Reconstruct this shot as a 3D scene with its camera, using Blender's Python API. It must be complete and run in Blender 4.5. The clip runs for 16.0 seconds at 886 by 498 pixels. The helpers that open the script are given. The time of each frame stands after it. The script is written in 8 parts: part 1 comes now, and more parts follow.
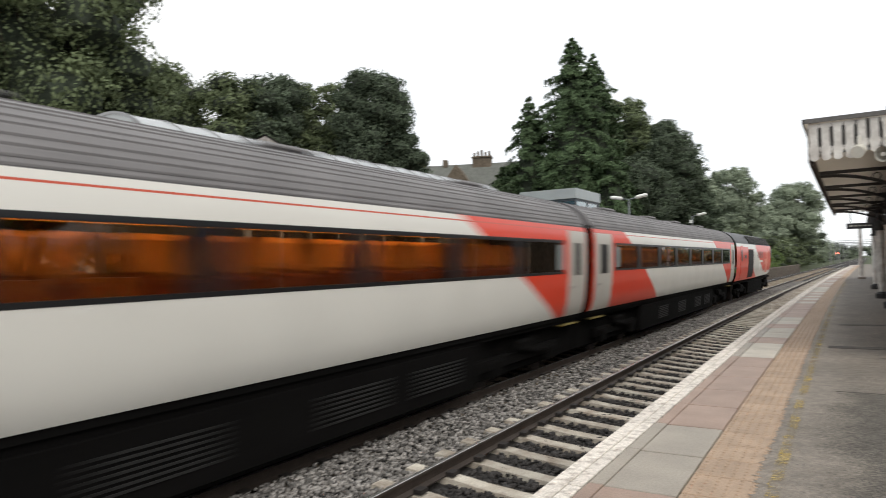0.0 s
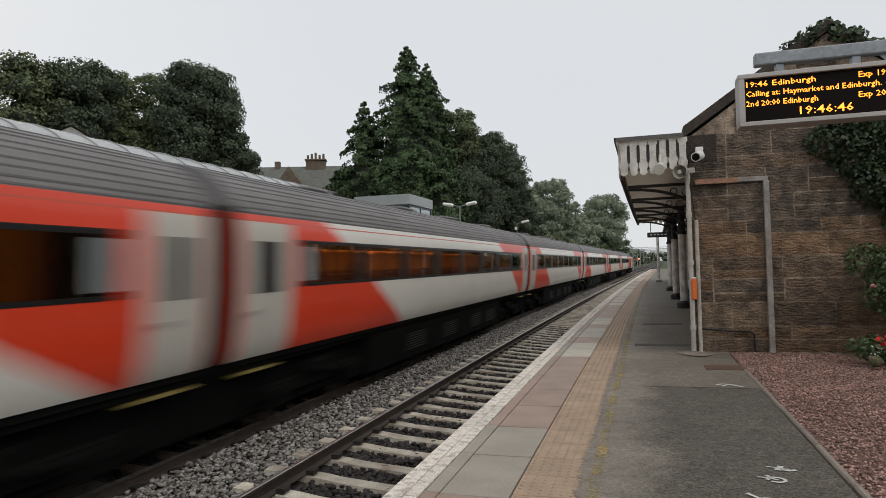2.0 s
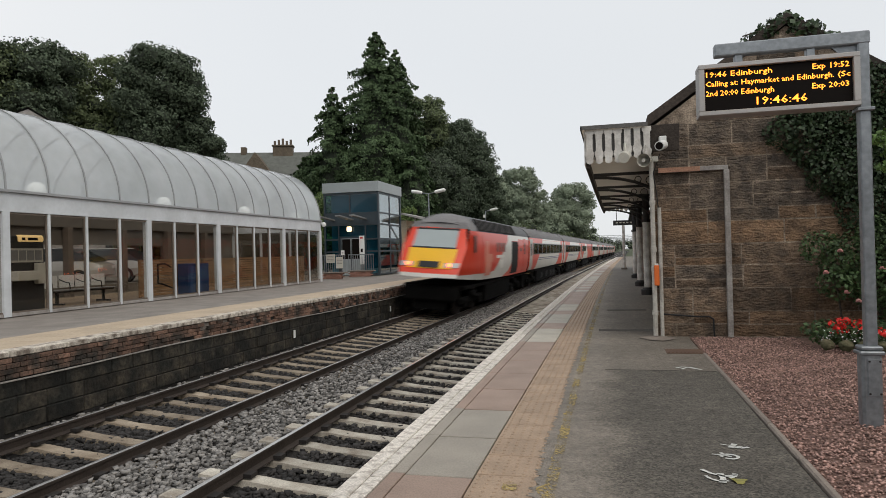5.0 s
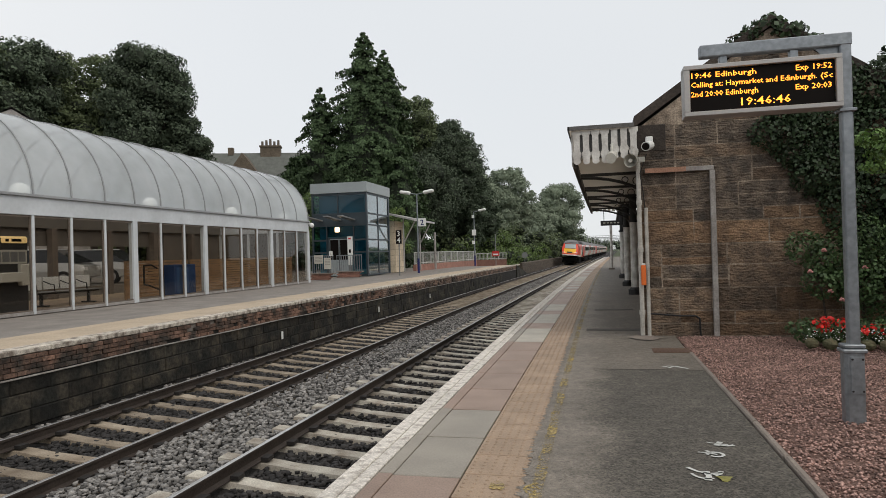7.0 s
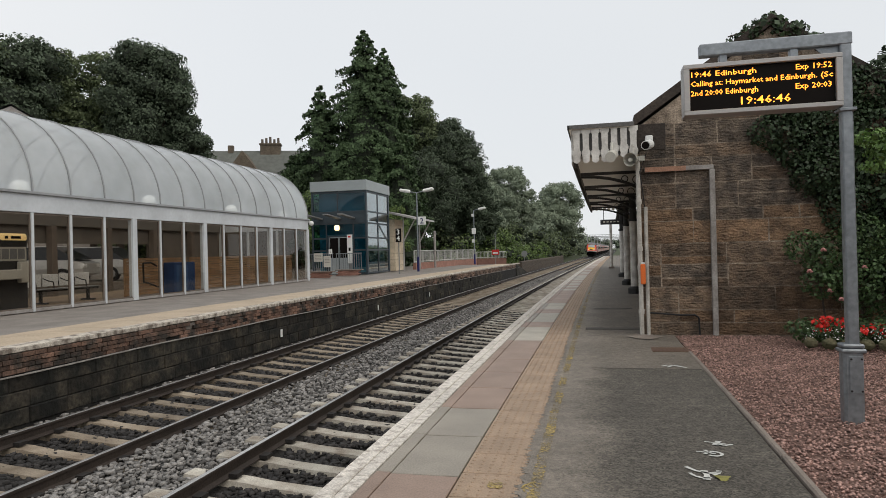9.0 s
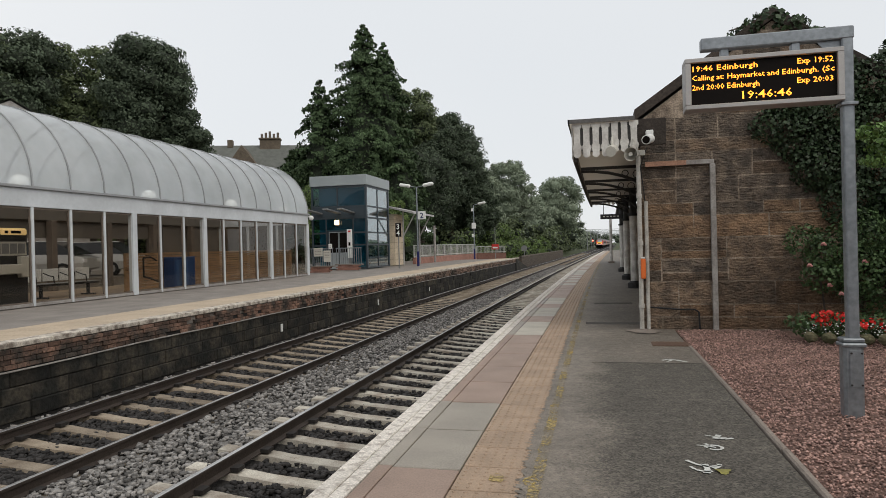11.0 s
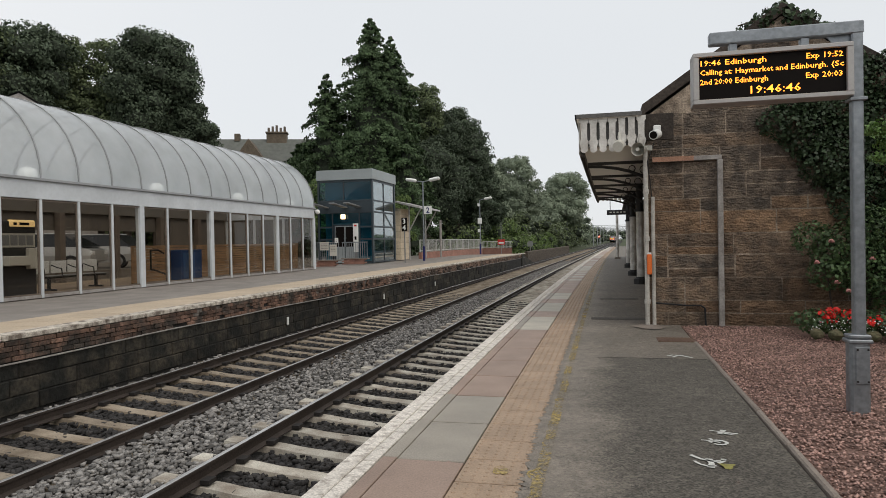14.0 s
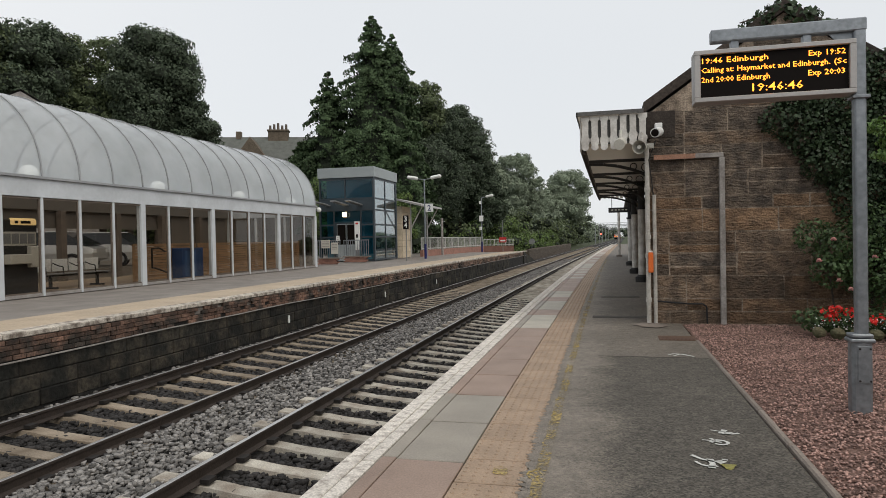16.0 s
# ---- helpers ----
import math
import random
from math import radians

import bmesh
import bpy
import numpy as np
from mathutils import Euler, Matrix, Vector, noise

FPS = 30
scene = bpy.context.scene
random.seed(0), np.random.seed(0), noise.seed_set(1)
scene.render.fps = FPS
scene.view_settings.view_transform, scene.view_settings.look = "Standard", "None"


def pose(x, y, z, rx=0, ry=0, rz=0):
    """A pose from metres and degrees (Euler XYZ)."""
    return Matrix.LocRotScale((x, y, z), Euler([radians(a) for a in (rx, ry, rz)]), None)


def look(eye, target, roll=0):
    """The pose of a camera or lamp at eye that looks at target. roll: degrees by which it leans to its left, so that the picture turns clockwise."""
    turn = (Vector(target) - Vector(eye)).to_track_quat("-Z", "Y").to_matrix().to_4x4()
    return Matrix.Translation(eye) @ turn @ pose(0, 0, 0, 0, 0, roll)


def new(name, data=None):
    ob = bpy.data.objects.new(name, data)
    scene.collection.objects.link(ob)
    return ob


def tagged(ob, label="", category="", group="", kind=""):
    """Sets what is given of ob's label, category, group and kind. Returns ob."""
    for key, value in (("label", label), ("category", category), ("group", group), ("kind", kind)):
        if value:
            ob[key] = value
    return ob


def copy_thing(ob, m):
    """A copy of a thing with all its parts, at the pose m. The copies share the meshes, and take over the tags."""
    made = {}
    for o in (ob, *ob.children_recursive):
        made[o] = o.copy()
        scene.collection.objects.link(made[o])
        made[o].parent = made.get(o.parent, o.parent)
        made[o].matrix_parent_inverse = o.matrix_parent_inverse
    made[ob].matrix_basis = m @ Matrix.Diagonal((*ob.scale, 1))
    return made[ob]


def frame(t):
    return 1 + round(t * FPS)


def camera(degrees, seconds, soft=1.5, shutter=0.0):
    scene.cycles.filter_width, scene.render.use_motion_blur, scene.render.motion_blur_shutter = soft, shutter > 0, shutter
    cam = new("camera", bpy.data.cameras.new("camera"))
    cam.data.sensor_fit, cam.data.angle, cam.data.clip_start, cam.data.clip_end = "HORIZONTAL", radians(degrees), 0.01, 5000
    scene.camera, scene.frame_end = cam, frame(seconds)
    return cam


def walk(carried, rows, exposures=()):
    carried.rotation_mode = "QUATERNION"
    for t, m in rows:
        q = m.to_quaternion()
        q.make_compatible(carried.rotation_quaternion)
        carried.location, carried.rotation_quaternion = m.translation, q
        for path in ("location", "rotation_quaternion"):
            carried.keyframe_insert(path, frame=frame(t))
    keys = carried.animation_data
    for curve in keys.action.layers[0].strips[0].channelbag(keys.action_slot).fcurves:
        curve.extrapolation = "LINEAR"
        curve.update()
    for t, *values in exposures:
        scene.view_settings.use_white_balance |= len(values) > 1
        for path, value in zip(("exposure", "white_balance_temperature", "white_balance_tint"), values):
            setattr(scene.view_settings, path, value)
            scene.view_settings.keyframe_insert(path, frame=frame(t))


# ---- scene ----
cam = camera(67.9, 16.0, soft=0.85, shutter=0.5)
CAMERA_ROWS = [
    (0.0, pose(0.023, -0.049, 1.412, 91.51, 1.52, 31.17)),
    (0.5, pose(-0.020, -0.005, 1.437, 92.28, 2.44, 25.02)),
    (1.0, pose(-0.022, -0.031, 1.429, 92.49, 1.25, 20.58)),
    (1.5, pose(-0.030, 0.026, 1.435, 91.88, 1.67, 18.03)),
    (2.0, pose(-0.038, 0.041, 1.435, 91.51, 1.56, 16.78)),
    (2.5, pose(-0.045, 0.038, 1.422, 91.39, 1.38, 16.13)),
    (3.0, pose(-0.044, 0.054, 1.426, 90.81, 1.51, 15.66)),
    (3.5, pose(-0.030, 0.021, 1.424, 90.74, 1.21, 15.27)),
    (4.0, pose(-0.029, 0.021, 1.424, 90.71, 1.16, 14.80)),
    (4.5, pose(-0.027, 0.022, 1.423, 90.50, 1.57, 14.58)),
    (5.0, pose(-0.008, -0.003, 1.416, 90.36, 1.47, 14.07)),
    (7.5, pose(0.005, -0.004, 1.412, 90.37, 1.61, 13.00)),
    (8.0, pose(0.013, -0.005, 1.415, 90.22, 1.52, 13.04)),
    (8.5, pose(0.006, 0.001, 1.407, 90.24, 1.64, 13.10)),
    (9.0, pose(0.005, 0.003, 1.412, 90.25, 1.43, 13.05)),
    (11.5, pose(-0.006, -0.004, 1.409, 89.71, 1.44, 13.03)),
    (12.0, pose(-0.004, -0.000, 1.405, 89.69, 1.40, 13.12)),
    (12.5, pose(-0.011, -0.007, 1.409, 89.63, 1.36, 13.20)),
    (13.0, pose(-0.002, 0.002, 1.406, 89.58, 1.27, 13.36)),
    (13.5, pose(-0.003, -0.012, 1.403, 89.38, 1.10, 13.41)),
    (14.0, pose(-0.003, -0.012, 1.399, 89.36, 1.06, 13.54)),
    (14.5, pose(-0.005, 0.004, 1.407, 89.44, 1.16, 13.71)),
    (15.0, pose(-0.002, -0.009, 1.410, 89.42, 1.29, 13.66)),
    (15.5, pose(0.005, 0.003, 1.410, 89.21, 1.06, 13.51)),
    (16.0, pose(0.006, 0.014, 1.408, 89.16, 1.10, 13.69)),
]
EXPOSURES = [(0.0, 0.5), (0.2, 0.25), (0.5, 0.0), (1.0, -0.12), (2.0, -0.12), (3.0, -0.07), (4.0, 0.0), (16.0, 0.0)]
walk(cam, CAMERA_ROWS, EXPOSURES)

# ---- world and light: an even overcast evening sky ----
world = bpy.data.worlds.new("overcast_sky")
scene.world = world
world.use_nodes = True
wn, wl = world.node_tree.nodes, world.node_tree.links
wn.clear()
sky = wn.new("ShaderNodeTexSky")
sky.sky_type, sky.sun_disc = "NISHITA", False
sky.sun_elevation, sky.sun_rotation = radians(28), radians(-60)
sky_dim = wn.new("ShaderNodeMix")
sky_dim.data_type, sky_dim.blend_type = "RGBA", "MULTIPLY"
sky_dim.inputs[0].default_value = 1.0
sky_dim.inputs[7].default_value = (0.1, 0.1, 0.1, 1)
cloud_noise = wn.new("ShaderNodeTexNoise")
cloud_noise.inputs["Scale"].default_value = 1.6
cloud_noise.inputs["Detail"].default_value = 3
cloud_ramp = wn.new("ShaderNodeValToRGB")
cloud_ramp.color_ramp.elements[0].color = (0.76, 0.79, 0.825, 1)
cloud_ramp.color_ramp.elements[1].color = (0.85, 0.87, 0.885, 1)
sky_mix = wn.new("ShaderNodeMix")
sky_mix.data_type = "RGBA"
sky_mix.inputs[0].default_value = 0.93
sky_back = wn.new("ShaderNodeBackground")
sky_back.inputs["Strength"].default_value = 1.0
sky_out = wn.new("ShaderNodeOutputWorld")
wl.new(sky.outputs[0], sky_dim.inputs[6])
wl.new(sky_dim.outputs[2], sky_mix.inputs[6])
wl.new(cloud_noise.outputs["Fac"], cloud_ramp.inputs[0])
wl.new(cloud_ramp.outputs[0], sky_mix.inputs[7])
wl.new(sky_mix.outputs[2], sky_back.inputs[0])
wl.new(sky_back.outputs[0], sky_out.inputs[0])
sun = new("sun", bpy.data.lights.new("sun", "SUN"))
sun.data.energy, sun.data.angle, sun.data.color = 1.5, radians(60), (1.0, 0.93, 0.82)
sun.matrix_world = look((0, 0, 60), (-42, 30, 0))

# ---- plan of the line: a gentle bend to the right that runs out straight ----
K1, K3, RUNOUT = 0.000806, -9.43e-6, 85.5
GROUND_Z, PLAT_L = -1.25, 0.185
RAIL_LOW, CANT = -0.93, 0.12
EDGE_R, EDGE_L = -1.65, -8.23
RAIL_A, RAIL_A2, RAIL_C, RAIL_B = -3.976, -2.44, -5.92, -7.47


def bend(y):
    if y < 0:
        return K1 * y * y / 2
    if y < RUNOUT:
        return K1 * y * y / 2 + K3 * y ** 3 / 6
    return bend(RUNOUT - 1e-6) + (K1 * RUNOUT + K3 * RUNOUT ** 2 / 2) * (y - RUNOUT)


def heading(y):
    return math.atan2(bend(y + 0.5) - bend(y - 0.5), 1.0)


# ---- materials ----
def mat(name, col, rough=0.75, metal=0.0, var=0.25, scale=2.0, grain=60.0, bump=0.15, col2=None, rnd=0.0, island=0.0, spec=0.4, coat=0.0, glow=None, glow_strength=0.0, obj=False, stretch=None, lo=0.34, hi=0.66):
    m = bpy.data.materials.new(name)
    m.use_nodes = True
    n, l = m.node_tree.nodes, m.node_tree.links
    b = n["Principled BSDF"]
    b.inputs["Roughness"].default_value = rough
    b.inputs["Metallic"].default_value = metal
    b.inputs["Specular IOR Level"].default_value = spec
    b.inputs["Coat Weight"].default_value = coat
    tc = n.new("ShaderNodeTexCoord")
    big, fine = n.new("ShaderNodeTexNoise"), n.new("ShaderNodeTexNoise")
    big.inputs["Scale"].default_value, fine.inputs["Scale"].default_value = scale, grain
    big.inputs["Detail"].default_value, fine.inputs["Detail"].default_value = 7, 5
    where = tc.outputs["Object"] if obj else n.new("ShaderNodeNewGeometry").outputs["Position"]
    l.new(where, big.inputs["Vector"])
    if stretch:
        mp = n.new("ShaderNodeMapping")
        mp.inputs["Scale"].default_value = stretch
        l.new(where, mp.inputs["Vector"])
        l.new(mp.outputs[0], fine.inputs["Vector"])
    else:
        l.new(where, fine.inputs["Vector"])
    c2 = col2 or tuple(v * (1 - var) for v in col)
    ramp = n.new("ShaderNodeValToRGB")
    ramp.color_ramp.elements[0].position, ramp.color_ramp.elements[1].position = lo, hi
    ramp.color_ramp.elements[0].color, ramp.color_ramp.elements[1].color = (*c2, 1), (*col, 1)
    l.new(big.outputs["Fac"], ramp.inputs[0])
    span = n.new("ShaderNodeMapRange")
    span.inputs[1].default_value, span.inputs[2].default_value = 0.28, 0.72
    span.inputs[3].default_value, span.inputs[4].default_value = 1 - var, 1 + var
    l.new(fine.outputs["Fac"], span.inputs[0])
    mul = n.new("ShaderNodeMix")
    mul.data_type, mul.blend_type = "RGBA", "MULTIPLY"
    mul.inputs[0].default_value = 1.0
    l.new(ramp.outputs[0], mul.inputs[6])
    l.new(span.outputs[0], mul.inputs[7])
    out = mul.outputs[2]
    if rnd or island:
        src = n.new("ShaderNodeObjectInfo").outputs["Random"] if rnd else n.new("ShaderNodeNewGeometry").outputs["Random Per Island"]
        amount = rnd or island
        sp2 = n.new("ShaderNodeMapRange")
        sp2.inputs[3].default_value, sp2.inputs[4].default_value = 1 - amount, 1 + amount
        l.new(src, sp2.inputs[0])
        hsv = n.new("ShaderNodeHueSaturation")
        l.new(out, hsv.inputs["Color"])
        l.new(sp2.outputs[0], hsv.inputs["Value"])
        out = hsv.outputs[0]
    l.new(out, b.inputs["Base Color"])
    if bump:
        bp = n.new("ShaderNodeBump")
        bp.inputs["Strength"].default_value, bp.inputs["Distance"].default_value = bump, 0.02
        l.new(fine.outputs["Fac"], bp.inputs["Height"])
        l.new(bp.outputs[0], b.inputs["Normal"])
    if glow:
        b.inputs["Emission Color"].default_value = (*glow, 1)
        b.inputs["Emission Strength"].default_value = glow_strength
    return m


def glass_mat(name, tint, gloss_rough=0.03, ior=1.45, floor=0.0, haze=0.0, haze_col=(0.7, 0.72, 0.72)):
    m = bpy.data.materials.new(name)
    m.use_nodes = True
    n, l = m.node_tree.nodes, m.node_tree.links
    n.remove(n["Principled BSDF"])
    tr, gl, fr, mx = (n.new("ShaderNode" + k) for k in ("BsdfTransparent", "BsdfGlossy", "LayerWeight", "MixShader"))
    f0 = ((ior - 1) / (ior + 1)) ** 2
    pw, sc = n.new("ShaderNodeMath"), n.new("ShaderNodeMapRange")
    pw.operation = "POWER"
    pw.inputs[1].default_value = 5.0
    l.new(fr.outputs["Facing"], pw.inputs[0])
    sc.inputs[3].default_value, sc.inputs[4].default_value = f0, 0.9
    l.new(pw.outputs[0], sc.inputs[0])
    tr.inputs[0].default_value = (*tint, 1)
    gl.inputs["Roughness"].default_value = gloss_rough
    fr.inputs[0].default_value = 0.5
    body = tr.outputs[0]
    if haze:
        df, tl, ad, mh = n.new("ShaderNodeBsdfDiffuse"), n.new("ShaderNodeBsdfTranslucent"), n.new("ShaderNodeMixShader"), n.new("ShaderNodeMixShader")
        nz, rp, tc = n.new("ShaderNodeTexNoise"), n.new("ShaderNodeMapRange"), n.new("ShaderNodeTexCoord")
        nz.inputs["Scale"].default_value, nz.inputs["Detail"].default_value = 0.7, 6
        l.new(tc.outputs["Object"], nz.inputs["Vector"])
        rp.inputs[1].default_value, rp.inputs[2].default_value = 0.3, 0.7
        rp.inputs[3].default_value, rp.inputs[4].default_value = haze - 0.1, min(1.0, haze + 0.1)
        l.new(nz.outputs["Fac"], rp.inputs[0])
        df.inputs[0].default_value = (*haze_col, 1)
        tl.inputs[0].default_value = (*haze_col, 1)
        ad.inputs[0].default_value = 0.55
        l.new(df.outputs[0], ad.inputs[1])
        l.new(tl.outputs[0], ad.inputs[2])
        l.new(rp.outputs[0], mh.inputs[0])
        l.new(tr.outputs[0], mh.inputs[1])
        l.new(ad.outputs[0], mh.inputs[2])
        body = mh.outputs[0]
    l.new(sc.outputs[0], mx.inputs[0])
    l.new(body, mx.inputs[1])
    l.new(gl.outputs[0], mx.inputs[2])
    l.new(mx.outputs[0], n["Material Output"].inputs[0])
    return m


def tarmac_mat(name, worn, coarse):
    """Worn smooth tarmac along the edge and far off, open coarse tarmac in the walked middle; stone chips show in both."""
    m = bpy.data.materials.new(name)
    m.use_nodes = True
    n, l = m.node_tree.nodes, m.node_tree.links
    b = n["Principled BSDF"]
    b.inputs["Specular IOR Level"].default_value = 0.45
    where = n.new("ShaderNodeNewGeometry").outputs["Position"]

    def noise(scale, detail, rough=0.6):
        q = n.new("ShaderNodeTexNoise")
        q.inputs["Scale"].default_value, q.inputs["Detail"].default_value, q.inputs["Roughness"].default_value = scale, detail, rough
        l.new(where, q.inputs["Vector"])
        return q.outputs["Fac"]

    def span(v, a, c, lo, hi):
        q = n.new("ShaderNodeMapRange")
        for i, x in enumerate((a, c, lo, hi)):
            q.inputs[i + 1].default_value = x
        l.new(v, q.inputs[0])
        return q.outputs[0]

    def calc(op, a, c):
        q = n.new("ShaderNodeMath")
        q.operation = op
        for i, v in enumerate((a, c)):
            if isinstance(v, (int, float)):
                q.inputs[i].default_value = v
            else:
                l.new(v, q.inputs[i])
        return q.outputs[0]

    def mix(f, a, c, blend="MIX"):
        q = n.new("ShaderNodeMix")
        q.data_type, q.blend_type = "RGBA", blend
        for i, v in ((0, f), (6, a), (7, c)):
            if isinstance(v, tuple):
                q.inputs[i].default_value = (*v, 1)
            elif isinstance(v, (int, float)):
                q.inputs[i].default_value = v
            else:
                l.new(v, q.inputs[i])
        return q.outputs[2]

    sp = n.new("ShaderNodeSeparateXYZ")
    l.new(where, sp.inputs[0])
    wander = calc("MULTIPLY", calc("SUBTRACT", noise(1.1, 5), 0.5), 0.9)
    speck = calc("MULTIPLY", calc("SUBTRACT", noise(30, 3), 0.5), 0.45)
    edge = span(calc("ADD", calc("ADD", sp.outputs[0], wander), speck), -0.22, 0.16, 0.0, 1.0)
    far = span(calc("ADD", sp.outputs[1], calc("MULTIPLY", speck, 0.3)), 7.93, 8.0, 1.0, 0.4)
    mask = calc("MULTIPLY", edge, far)
    chips = n.new("ShaderNodeTexVoronoi")
    chips.inputs["Scale"].default_value = 80
    l.new(where, chips.inputs["Vector"])
    hue = n.new("ShaderNodeSeparateColor")
    l.new(chips.outputs["Color"], hue.inputs[0])
    col = mix(mask, worn, coarse)
    col = mix(1.0, col, span(noise(0.9, 6), 0.3, 0.7, 0.80, 1.2), "MULTIPLY")
    col = mix(1.0, col, span(noise(9, 7, 0.75), 0.32, 0.68, 0.68, 1.32), "MULTIPLY")
    chip = mix(mask, span(hue.outputs[0], 0.0, 1.0, 0.82, 1.22), span(hue.outputs[0], 0.0, 1.0, 0.45, 1.65))
    col = mix(1.0, col, chip, "MULTIPLY")
    pits = span(noise(48, 3), 0.30, 0.37, 0.25, 1.0)
    col = mix(1.0, col, pits, "MULTIPLY")
    l.new(col, b.inputs["Base Color"])
    l.new(span(mask, 0, 1, 0.6, 0.88), b.inputs["Roughness"])
    bp = n.new("ShaderNodeBump")
    bp.inputs["Strength"].default_value, bp.inputs["Distance"].default_value = 0.7, 0.006
    l.new(calc("ADD", chips.outputs["Distance"], pits), bp.inputs["Height"])
    l.new(bp.outputs[0], b.inputs["Normal"])
    return m


def stone_mat(name, light, dark):
    """Tooled sandstone: soft stains, grain and pits in the colour, horizontal chisel ridges in the relief; each block its own tone."""
    m = mat(name, light, 0.95, var=0.38, scale=5, grain=55, bump=0.0, col2=dark, rnd=0.3, lo=0.36, hi=0.62)
    n, l = m.node_tree.nodes, m.node_tree.links
    where = n.new("ShaderNodeNewGeometry").outputs["Position"]
    mp, ridge, pit, ad, bp = (n.new("ShaderNode" + k) for k in ("Mapping", "TexNoise", "TexNoise", "Math", "Bump"))
    mp.inputs["Scale"].default_value = (9, 9, 34)
    l.new(where, mp.inputs["Vector"])
    l.new(mp.outputs[0], ridge.inputs["Vector"])
    l.new(where, pit.inputs["Vector"])
    ridge.inputs["Scale"].default_value, ridge.inputs["Detail"].default_value = 1.0, 4
    pit.inputs["Scale"].default_value, pit.inputs["Detail"].default_value = 28, 5
    l.new(ridge.outputs["Fac"], ad.inputs[0])
    l.new(pit.outputs["Fac"], ad.inputs[1])
    bp.inputs["Strength"].default_value, bp.inputs["Distance"].default_value = 1.0, 0.05
    l.new(ad.outputs[0], bp.inputs["Height"])
    l.new(bp.outputs[0], n["Principled BSDF"].inputs["Normal"])
    return m


def glow_mat(name, col, strength):
    m = bpy.data.materials.new(name)
    m.use_nodes = True
    b = m.node_tree.nodes["Principled BSDF"]
    b.inputs["Base Color"].default_value = (*col, 1)
    b.inputs["Emission Color"].default_value = (*col, 1)
    b.inputs["Emission Strength"].default_value = strength
    return m


M_GROUND = mat("rough_grass", (0.06, 0.075, 0.03), 0.95, var=0.4, scale=0.3, grain=20, bump=0.4)
M_BALLAST = mat("ballast_bed", (0.032, 0.029, 0.027), 0.95, var=0.45, scale=3, grain=45, bump=0.9)
M_STONE = mat("ballast_stone", (0.235, 0.222, 0.21), 0.9, var=0.25, scale=5, grain=70, bump=0.2, island=0.65)
M_DARKSTONE = mat("ballast_stone_dark", (0.036, 0.033, 0.032), 0.9, var=0.2, scale=5, grain=70, bump=0.2, island=0.5)
M_RAIL = mat("rail_steel_rusty", (0.055, 0.042, 0.035), 0.7, 0.3, var=0.3, scale=4, grain=50, bump=0.2)
M_RAILTOP = mat("rail_head_polished", (0.62, 0.60, 0.58), 0.28, 0.9, var=0.12, scale=8, grain=90, bump=0.02)
M_SLEEPER = mat("concrete_sleeper", (0.46, 0.43, 0.37), 0.9, var=0.25, scale=3, grain=60, bump=0.25, rnd=0.16, col2=(0.24, 0.20, 0.16))
M_SLEEPER_L = mat("concrete_sleeper_brown", (0.31, 0.258, 0.197), 0.9, var=0.25, scale=3, grain=60, bump=0.25, rnd=0.2, col2=(0.18, 0.14, 0.10))
M_CLIP = mat("rail_clip_iron", (0.03, 0.026, 0.024), 0.8, 0.3, bump=0.1)
M_TARMAC = tarmac_mat("platform_tarmac", (0.172, 0.147, 0.120), (0.078, 0.069, 0.057))
M_TARMAC_L = mat("far_platform_tarmac", (0.25, 0.222, 0.198), 0.65, var=0.3, scale=1.6, grain=90, bump=0.4)
M_COPE = mat("white_edge_paint", (0.62, 0.575, 0.52), 0.85, var=0.3, scale=14, grain=70, bump=0.3, rnd=0.08, col2=(0.38, 0.34, 0.30), lo=0.36, hi=0.52)
M_COPE_L = mat("worn_coping_stone", (0.52, 0.47, 0.405), 0.9, var=0.35, scale=7, grain=40, bump=0.5, rnd=0.12, col2=(0.17, 0.14, 0.115), lo=0.36, hi=0.56)
M_SLAB_RED = mat("buff_red_paving", (0.31, 0.222, 0.176), 0.55, var=0.2, scale=2.5, grain=80, bump=0.15, rnd=0.06)
M_SLAB_GREY = mat("grey_paving", (0.30, 0.268, 0.225), 0.55, var=0.2, scale=2.5, grain=80, bump=0.15, rnd=0.07)
M_SLAB_PALE = mat("pale_new_paving", (0.43, 0.395, 0.335), 0.6, var=0.18, scale=2.5, grain=80, bump=0.12, rnd=0.08)
M_TACTILE = mat("tactile_paving", (0.35, 0.25, 0.172), 0.6, var=0.22, scale=5, grain=80, bump=0.15, rnd=0.06)
M_YELLOW = mat("worn_yellow_paint", (0.44, 0.32, 0.095), 0.9, var=0.3, scale=5, grain=60, bump=0.3, col2=(0.25, 0.20, 0.115))


